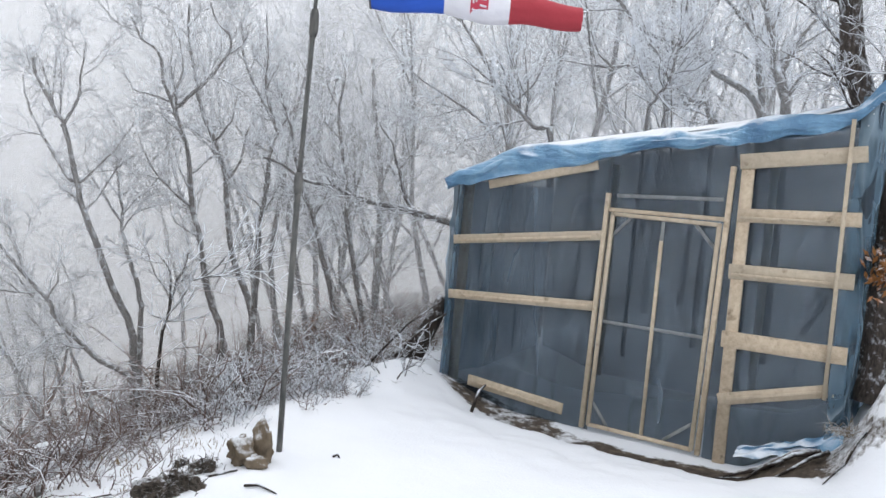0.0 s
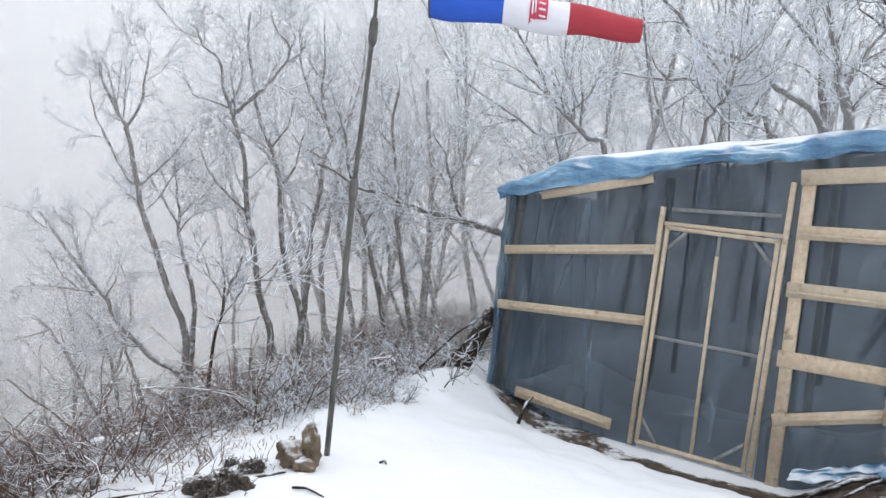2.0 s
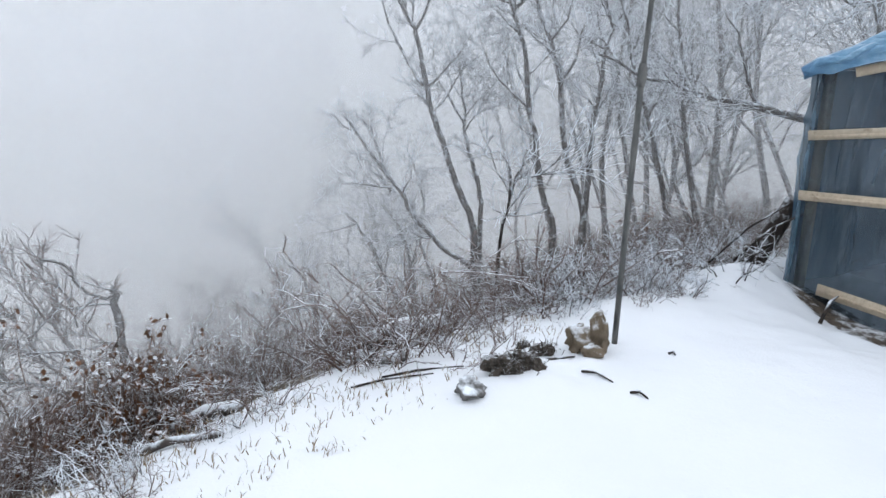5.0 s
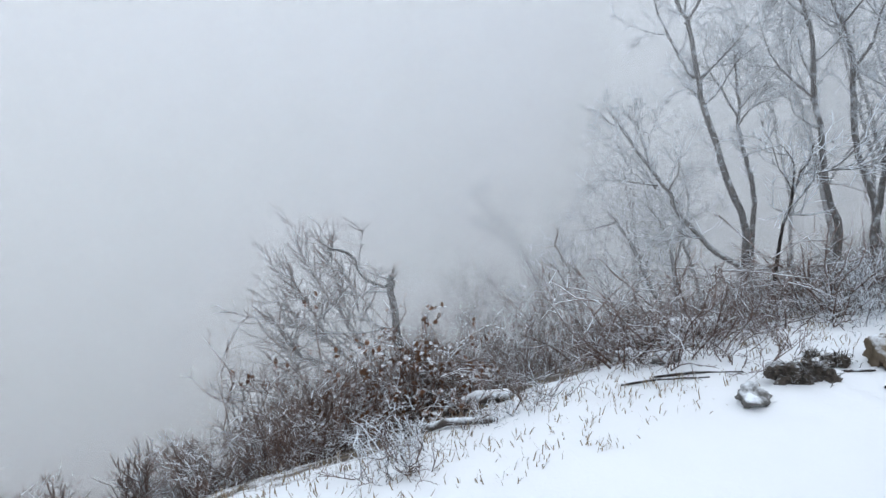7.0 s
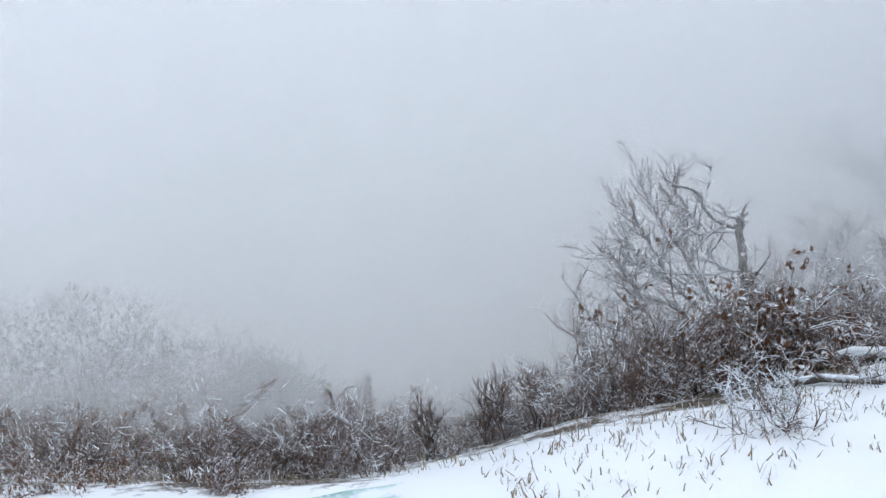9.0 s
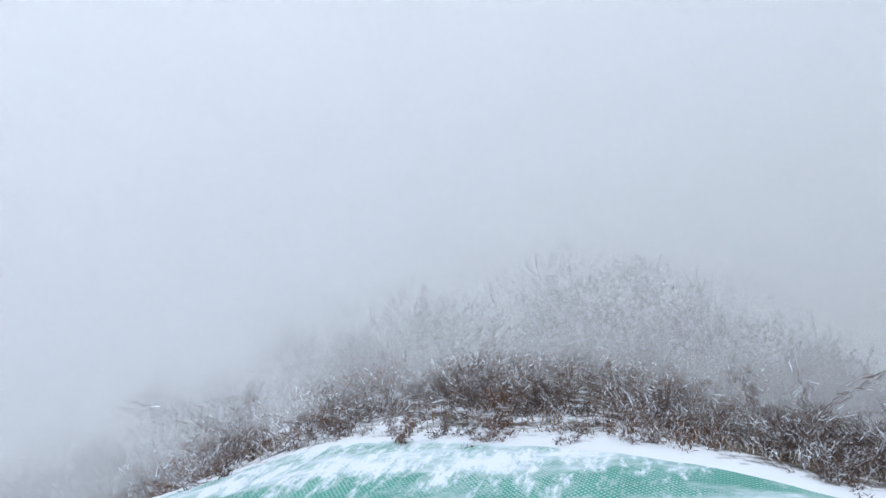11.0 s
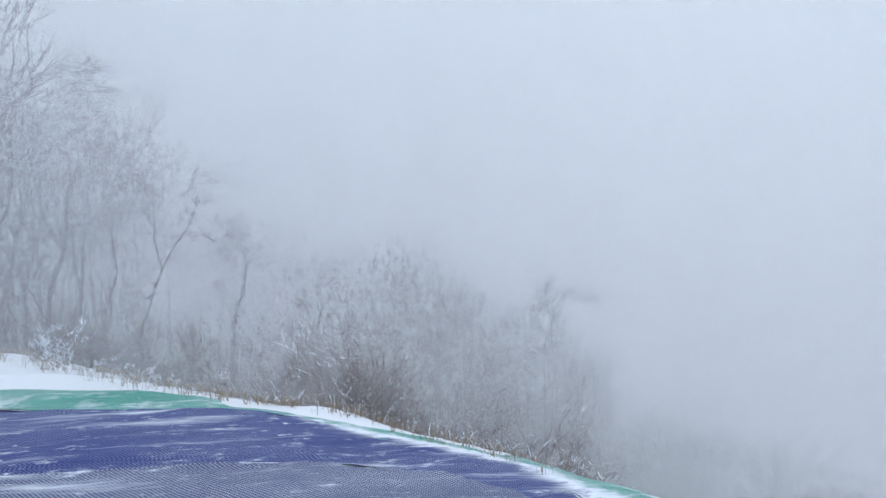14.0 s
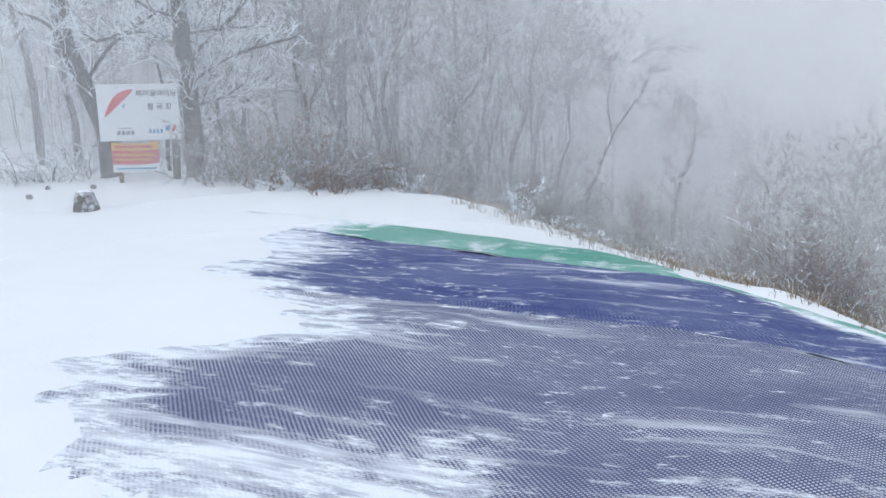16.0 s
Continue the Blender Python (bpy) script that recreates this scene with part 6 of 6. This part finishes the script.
for az, dist in [(107, 20), (112, 21), (50, 17), (47, 15), (43, 14), (41, 12.5), (38.5, 12.5), (37, 12.0), (35, 12.8)]:
    far_tree(az, dist, rng.uniform(0.24, 0.36))
for az, dist, size in [(190.5, 17.2, 1.3), (196.0, 16.6, 1.4), (199.0, 17.4, 1.5), (204.0, 16.2, 1.4), (209.0, 16.0, 1.3), (213.0, 16.8, 1.3)]:
    far_tree(az, dist, size)

for az, dist, size in [(207.4, 14.6, 1.1), (200.6, 14.2, 1.0), (196.2, 14.8, 1.1), (212.0, 14.0, 1.0), (203.6, 13.4, 0.9)]:
    x, y, z = stand(az, dist)
    copy_thing(kinds[rng.randrange(3, 6)], pose(x, y, z, rng.uniform(-6, 6), rng.uniform(-6, 6), rng.uniform(0, 360)) @ Matrix.Scale(size, 4))


# trunks standing in the fog past the rim
traced_tree("tree", "slender foggy tree on the slope below the rim", -163.4, 13.2, [
    (0.055, [(0.0, -0.2), (0.01, 0.42), (0.1, 0.93), (0.44, 1.36), (0.57, 1.86), (0.59, 2.43), (0.49, 3.08)]),
    (0.03, [(0.05, 0.81), (-0.12, 1.36), (-0.46, 1.62), (-0.55, 2.12), (-0.48, 2.77)]),
], seed=241, group="far woods", twig=FAR_TWIG, twiggy=0.45)
traced_tree("tree", "slender foggy tree on the slope below the rim", -159.7, 13.6, [
    (0.05, [(0.01, -0.24), (-0.06, 0.48), (-0.16, 1.11), (-0.04, 1.71), (0.24, 2.31), (0.3, 2.97)]),
    (0.025, [(-0.06, 0.57), (-0.31, 1.19), (-0.34, 1.71)]),
], seed=242, group="far woods", twig=FAR_TWIG, twiggy=0.45)
traced_tree("tree", "slender foggy tree on the slope below the rim", -172.7, 13.0, [
    (0.045, [(0.01, -0.43), (0.12, 0.01), (0.35, 0.6), (0.54, 0.93), (0.81, 1.34), (0.91, 1.81)]),
    (0.022, [(0.35, 0.6), (0.25, 1.09), (0.36, 1.58)]),
], seed=243, group="far woods", twig=FAR_TWIG, twiggy=0.45)
traced_tree("tree", "slender foggy tree on the slope below the rim", -153.5, 12.8, [
    (0.05, [(0.02, 0.06), (0.14, 0.98), (-0.03, 1.63), (0.03, 2.1), (0.18, 2.73)]),
    (0.025, [(0.14, 0.9), (0.28, 1.38), (0.54, 1.78)]),
], seed=244, group="far woods", twig=FAR_TWIG, twiggy=0.45)
traced_tree("tree", "slender foggy tree on the slope below the rim", -167.4, 13.8, [
    (0.05, [(0.01, -0.47), (0.09, 0.36), (0.31, 0.99), (0.35, 1.69), (0.6, 2.29)]),
    (0.025, [(0.27, 0.9), (-0.01, 1.52), (0.03, 2.13)]),
], seed=245, group="far woods", twig=FAR_TWIG, twiggy=0.45)
traced_tree("tree", "slender foggy tree on the slope below the rim", -155.9, 13.4, [
    (0.05, [(0.01, -0.2), (0.08, 0.6), (-0.06, 1.38), (0.09, 2.05), (0.03, 2.71)]),
], seed=246, group="far woods", twig=FAR_TWIG, twiggy=0.45)
traced_tree("tree", "slender foggy tree on the slope below the rim", -178.4, 14.0, [
    (0.045, [(-0.01, -1.1), (0.04, -0.36), (0.22, 0.27), (0.23, 0.89)]),
], seed=247, group="far woods", twig=FAR_TWIG, twiggy=0.45)
traced_tree("tree", "slender foggy tree on the slope below the rim", -170.7, 13.6, [
    (0.04, [(-0.01, -0.62), (0.03, 0.02), (0.19, 0.55), (0.13, 1.17), (0.34, 1.68)]),
], seed=248, group="far woods", twig=FAR_TWIG, twiggy=0.45)
traced_tree("tree", "slender foggy tree on the slope below the rim", 160.8, 11.5, [
    (0.013, [(0.0, -0.71), (0.04, -0.4), (0.11, -0.09), (0.15, 0.17)]),
], seed=249, group="far woods", twig=FAR_TWIG, twiggy=0.45)


def far_woods():
    """Many small crowns of fine dark twigs, standing close on the far slope up to the hill's outline."""
    r = np.random.RandomState(31)
    edge_az = [72, 76, 80, 83, 86, 90, 94, 98, 101, 110, 116, 122, 130, 137, 143, 150, 157, 161, 165, 169, 175, 180, 187, 195, 202, 236]
    edge_el = [-27, -24, -21, -19, -17, -15.2, -14.8, -15.0, -15.4, -15.2, -15.0, -17, -18.6, -18.2, -16.4, -13.8, -10.8, -7.8, -5.2, -3.2, -0.6, 2.0, 5.6, 11.0, 15.0, 24.0]
    verts, faces = [], []
    for az0, az1, crowns in ((74, 104, 240), (104, 128, 180), (128, 152, 260), (152, 174, 360), (174, 236, 900)):
        for _ in range(crowns):
            az = r.uniform(az0, az1)
            dist = 15.9 + 3.3 * r.rand() if r.rand() < (0.8 if az < 128 else 0.55 if az < 172 else 0.16) else 20.0 + 5.0 * r.rand()
            top = np.interp(az, edge_az, edge_el) - 0.6 - abs(r.normal(0, 2.2))
            x, y = bearing(az, dist)
            low = max(-27.0, np.degrees(np.arctan2(rise(x, y) - 1.5, dist)) + 1.5)
            el = top - (top - low) * r.rand() if top > low else top
            z = 1.5 + dist * math.tan(math.radians(el))
            size = r.uniform(0.45, 1.1)
            n = 110
            a = r.normal(0, 1, (n, 3))
            a /= np.linalg.norm(a, axis=1)[:, None]
            mid = np.array([x, y, z]) + a * (r.rand(n, 1) ** 0.45) * np.array([size, size, size * 0.8])
            way = a * 0.7 + r.normal(0, 0.5, (n, 3)) + np.array([0, 0, 0.5])
            way /= np.linalg.norm(way, axis=1)[:, None]
            across = np.cross(way, r.normal(0, 1, (n, 3)))
            across /= np.linalg.norm(across, axis=1)[:, None]
            long, wide = r.uniform(0.14, 0.32, (n, 1)), r.uniform(0.010, 0.022, (n, 1))
            n0 = len(verts)
            verts += np.stack([mid - across * wide, mid + across * wide, mid + way * long], 1).reshape(-1, 3).tolist()
            faces += [(n0 + 3 * k, n0 + 3 * k + 1, n0 + 3 * k + 2) for k in range(n)]
            foot = rise(x, y) - 0.2
            n0 = len(verts)
            lean = r.normal(0, 0.25, 2)
            for k in range(3):
                c, s = 0.014 * math.cos(2.1 * k), 0.014 * math.sin(2.1 * k)
                verts += [(x + lean[0] + c, y + lean[1] + s, foot), (x + c * 0.5, y + s * 0.5, z)]
            faces += [(n0 + 2 * k, n0 + 2 * ((k + 1) % 3), n0 + 2 * ((k + 1) % 3) + 1, n0 + 2 * k + 1) for k in range(3)]
    me = bpy.data.meshes.new("far_woods")
    me.from_pydata(verts, [], faces)
    me.materials.append(FAR_TWIG)
    tagged(new("far_woods", me), "dense bare winter woods fading into grey fog", "woods", kind="stuff")


far_woods()

# ---- notice board and its corner ----


def lettering(text, size, mat, parent, at, name="lettering"):
    curve = bpy.data.curves.new(name, "FONT")
    curve.body, curve.size, curve.align_x, curve.align_y, curve.extrude = text, size, "CENTER", "CENTER", 0.001
    curve.offset = 0.0012
    ob = bpy.data.objects.new(name, curve)
    scene.collection.objects.link(ob)
    me = bpy.data.meshes.new_from_object(ob.evaluated_get(bpy.context.evaluated_depsgraph_get()))
    bpy.data.objects.remove(ob)
    me.materials.clear()
    me.materials.append(mat)
    out = new(name, me)
    out.parent = parent
    out.matrix_basis = pose(*at, 90, 0, 0)
    return out


def build_sign():
    left, right = Vector((7.24, -9.17, 0)), Vector((6.48, -9.76, 0))
    mid = (left + right) / 2
    turn = math.degrees(math.atan2(right.y - left.y, right.x - left.x))
    t = thing("sign", "white notice board with black lettering and a red canopy drawing", "sign", (mid.x, mid.y, 0), turn=turn)
    g = rise(mid.x, mid.y)
    w, z0, z1 = 0.48, 0.72, 1.42
    part("board", Shape().beam((-w, 0, (z0 + z1) / 2), (w, 0, (z0 + z1) / 2), z1 - z0, 0.03, (0, -1, 0)), BOARD, t, smooth_faces=False)
    part("post", Shape().tube([(-0.27, 0.05, g - 0.3), (-0.29, 0.05, z1 - 0.05)], [0.03, 0.03], 8), CUT, t)
    part("post", Shape().tube([(w - 0.09, 0.06, g - 0.3), (w - 0.04, 0.06, z1 - 0.05)], [0.05, 0.045], 8), BARK, t)
    y = -0.019
    lettering("\ud328\ub7ec\uae00\ub77c\uc774\ub529", 0.088, INK, t, (0.22, y, 1.30))
    lettering("\ud65c \uacf5 \uc7a5", 0.09, INK, t, (0.25, y, 1.135))
    # the canopy: a long tilted crescent
    s = Shape()
    n = 16
    for k in range(n + 1):
        f = k / n
        x, z = -0.40 + 0.34 * f, 1.03 + 0.32 * f + 0.05 * math.sin(math.pi * f)
        h = 0.052 * math.sin(math.pi * min(max(f, 0.04), 0.97)) ** 0.6
        s.v += [Vector((x - h * 0.6, y, z + h * 0.8)), Vector((x + h * 0.6, y, z - h * 0.8))]
    s.f = [(2 * k, 2 * k + 1, 2 * k + 3, 2 * k + 2) for k in range(n)]
    part("canopy_drawing", s, INK_RED, t, "red canopy drawing", False)
    part("pilot_mark", Shape().beam((-0.19, y, 1.14), (-0.16, y, 1.17), 0.025, 0.003, (0, -1, 0)), INK_BLUE, t)
    for x0, x1, z, h, mat in [(-0.28, -0.06, 0.82, 0.055, INK_GREY), (0.10, 0.28, 0.83, 0.05, INK_BLUE), (-0.26, -0.10, 0.875, 0.012, INK_GREY)]:
        k = int((x1 - x0) / 0.045)
        for j in range(k):
            a = x0 + (x1 - x0) * j / k
            part("bar", Shape().beam((a, y, z), (a + (x1 - x0) / k * 0.72, y, z), h, 0.003, (0, -1, 0)), mat, t)
    part("emblem", Shape().beam((0.30, y, 0.87), (0.36, y, 0.87), 0.07, 0.003, (0, -1, 0)), INK_BLUE, t)
    part("emblem", Shape().beam((0.385, y, 0.82), (0.42, y, 0.90), 0.03, 0.003, (0, -1, 0)), INK_RED, t)
    # the banner hung below
    b = thing("banner", "orange and red striped banner hung under the board", "banner", (mid.x, mid.y, 0), turn=turn)
    for za, zb, mat, nm in [(0.70, 0.605, BANNER_ORANGE, "orange_stripe"), (0.605, 0.43, BANNER_RED, "red_stripe"), (0.43, 0.33, BOARD, "white_stripe")]:
        part(nm, Shape().sheet(20, 5, lambda u, v, za=za, zb=zb: (-0.36 + 0.56 * u, -0.03 + 0.012 * math.sin(u * 7), zb + (za - zb) * v - 0.015 * math.sin(3.1 * u))), mat, b)
    for z, x1, h, mat in [(0.65, 0.12, 0.03, BANNER_RED), (0.55, 0.13, 0.028, BANNER_ORANGE), (0.49, 0.10, 0.022, BANNER_ORANGE), (0.375, 0.16, 0.02, INK_BLUE)]:
        part("bar", Shape().beam((-0.32, -0.048, z), (x1, -0.048, z - 0.012), h, 0.003, (0, -1, 0)), mat, b)


build_sign()

# cut stump in the snow
sx, sy = bearing(-139.4, 9.35)
stump = thing("stump", "small sawn tree stump standing in the snow", "stump", (sx, sy, rise(sx, sy)))
part("wood", Shape().tube([(0, 0, -0.1), (0, 0, 0.02), (0.01, 0, 0.14), (0.012, 0, 0.19)], [0.15, 0.135, 0.105, 0.095], 14), BARK, stump)
part("top", Shape().lump((0.012, 0, 0.19), (0.09, 0.09, 0.02), 5, 0.15, 6, 14), CUT, stump, "pale sawn face flecked with snow")

# trees by the notice board
traced_tree("roadside_tree", "frost-laden tree with a dark trunk beside the notice board", -141.6, 12.2, [
    (0.12, [(0.01, 0.68), (-0.13, 1.27), (-0.31, 1.85), (-0.39, 2.33), (-0.42, 2.74)]),
    (0.03, [(-0.18, 1.42), (0.13, 1.85), (0.5, 2.14), (0.83, 2.35)]),
    (0.03, [(-0.33, 1.92), (-0.57, 2.19), (-0.87, 2.32)]),
], seed=261, taper=0.4, twiggy=0.8, group="trees by the board", twig=TWIG_WHITE, bark=BARK_DARK)
traced_tree("roadside_tree", "frost-laden tree with a dark trunk beside the notice board", -146.8, 11.9, [
    (0.135, [(0.02, 0.23), (0.02, 1.04), (-0.02, 1.77), (-0.04, 2.33), (-0.02, 2.82)]),
    (0.035, [(-0.01, 1.62), (0.3, 1.98), (0.61, 2.27), (0.84, 2.56)]),
    (0.03, [(0.01, 1.41), (0.43, 1.69), (0.8, 1.84), (1.4, 2.0)]),
    (0.03, [(-0.05, 1.8), (-0.32, 2.04), (-0.66, 2.05), (-1.01, 1.94), (-1.19, 2.08)]),
    (0.025, [(-0.04, 2.26), (-0.37, 2.33), (-0.69, 2.53)]),
    (0.02, [(0.02, 2.05), (0.53, 2.13), (1.04, 2.16)]),
    (0.022, [(-0.0, 1.11), (0.47, 1.25), (0.7, 1.4)]),
], seed=262, taper=0.3, twiggy=1.5, stout=1.5, group="trees by the board", twig=TWIG_WHITE, bark=BARK_DARK)
traced_tree("roadside_tree", "frost-laden tree with a dark trunk beside the notice board", -139.7, 13.4, [
    (0.06, [(0.03, 0.88), (-0.05, 1.42), (-0.1, 1.96), (-0.11, 2.57), (-0.09, 2.94)]),
], seed=263, group="trees by the board", twig=TWIG_WHITE, bark=BARK_DARK)
traced_tree("roadside_tree", "frost-laden tree with a dark trunk beside the notice board", -137.6, 14.2, [
    (0.07, [(0.02, 1.34), (-0.06, 1.99), (-0.18, 2.62), (-0.21, 3.01)]),
], seed=264, group="trees by the board", twig=TWIG_WHITE, bark=BARK_DARK)
traced_tree("roadside_tree", "frost-laden tree with a dark trunk beside the notice board", -145.1, 12.6, [
    (0.03, [(0.02, 1.41), (-0.11, 1.94), (-0.22, 2.31), (-0.26, 2.67)]),
    (0.018, [(-0.11, 1.94), (0.1, 2.24), (0.2, 2.53)]),
], seed=265, stout=1.4, group="trees by the board", twig=TWIG_WHITE, bark=BARK_DARK)
traced_tree("roadside_tree", "frost-laden tree with a dark trunk beside the notice board", -149.9, 13.6, [
    (0.05, [(-0.0, 0.09), (-0.01, 0.79), (0.12, 1.56), (0.28, 2.23), (0.28, 2.88)]),
    (0.03, [(0.05, 1.13), (0.55, 1.64), (0.83, 2.15)]),
], seed=266, stout=1.4, group="trees by the board", twig=TWIG_WHITE, bark=BARK_DARK)
board_brush = [(-147.4, 10.9, 1.3, 0), (-148.2, 11.2, 1.7, 0), (-149.2, 11.0, 1.7, 1), (-150.2, 10.9, 1.4, 0), (-151.2, 10.6, 1.3, 0), (-152.2, 10.8, 1.5, 1), (-153.2, 10.3, 1.1, 2), (-154.0, 10.1, 1.1, 2), (-155.0, 9.9, 1.2, 2), (-156.0, 9.9, 1.2, 2), (-157.0, 9.7, 1.0, 2), (-152.6, 10.0, 1.0, 2), (-154.5, 9.7, 0.9, 2), (-156.5, 9.5, 0.9, 2), (-153.6, 9.9, 0.9, 0), (-155.6, 9.6, 1.0, 0), (-149.8, 10.3, 1.2, 0), (-148.4, 10.5, 1.3, 0), (-151.0, 10.2, 1.2, 0), (-158.2, 9.6, 0.9, 0), (-159.6, 9.5, 0.9, 0), (-161.0, 9.3, 0.8, 1), (-162.6, 9.2, 0.7, 0),
               (-143.6, 12.2, 1.2, 1), (-141.0, 12.0, 1.3, 1), (-139.4, 11.8, 1.2, 1), (-138.0, 11.7, 1.4, 1), (-136.8, 11.9, 1.4, 1), (-135.4, 11.6, 1.5, 1), (-134.2, 11.8, 1.4, 1), (-140.2, 12.4, 1.5, 1)]
for az, dist, size, kind in board_brush:
    x, y, z = stand(az, dist)
    z = max(z, 0.04)
    source = (leafy + [far_leafy, white_shrubs[0], shrubs[2]])[rng.randrange(5)] if kind == 2 else (white_shrubs[rng.randrange(3)] if kind == 1 else shrubs[rng.randrange(5)])
    copy_thing(source, pose(x, y, z - 0.05, 0, 0, rng.uniform(0, 360)) @ Matrix.Scale(size, 4))
for az, dist, size in [(-139.8, 10.6, 0.035), (-137.2, 10.9, 0.03), (-139.0, 10.1, 0.025), (-136.2, 10.2, 0.03)]:
    x, y = bearing(az, dist)
    stone("rock", "small dark stone poking out of level snow", x, y, (size, size, size), int(dist * 10), ROCK_GREY, 0.2, snow=0.0)

# ---- dead grass ----


def grass(name, label, count, pick, tall):
    s = Shape()
    r = random.Random(count)
    made = 0
    while made < count:
        x, y, clump = pick(r)
        z = rise(x, y)
        for _ in range(clump):
            p = Vector((x + r.gauss(0, 0.03), y + r.gauss(0, 0.03), z - 0.01))
            d = Vector((r.gauss(0, 0.35), r.gauss(0, 0.35), 1)).normalized()
            h = tall * r.uniform(0.35, 1.0)
            w = Vector((r.gauss(0, 1), r.gauss(0, 1), 0)).normalized() * 0.0028
            q, e = p + d * h * 0.6, p + d * h + Vector((r.gauss(0, 0.2), r.gauss(0, 0.2), -0.1)) * h
            n = len(s.v)
            s.v += [p - w, p + w, q + w * 0.8, q - w * 0.8, e]
            s.f += [(n, n + 1, n + 2, n + 3), (n + 3, n + 2, n + 4)]
            made += 1
    return single(name, s, GRASS, label, "grass", kind="stuff", smooth_faces=False)


def on_rim(a0, a1, lo, hi, clump):
    def pick(r):
        while True:
            az, dist = r.uniform(a0, a1), r.uniform(1.8, 15)
            x, y = bearing(az, dist)
            d = float(past_lip(x, y))
            if lo < d < hi and r.random() < math.exp(-abs(d - 0.1) * 1.1):
                return x, y, r.randint(2, clump)
    return pick


grass("grass", "dead grass blades poking through snow along the rim", 1900, on_rim(14, 62, -0.45, 1.2, 6), 0.085)
grass("grass", "tall dead grass frosted below the rim", 1500, on_rim(62, 150, 0.6, 4.0, 7), 0.10)
grass("grass", "tall dead grass frosted below the rim", 4600, on_rim(160, 212, -0.3, 1.3, 9), 0.15)
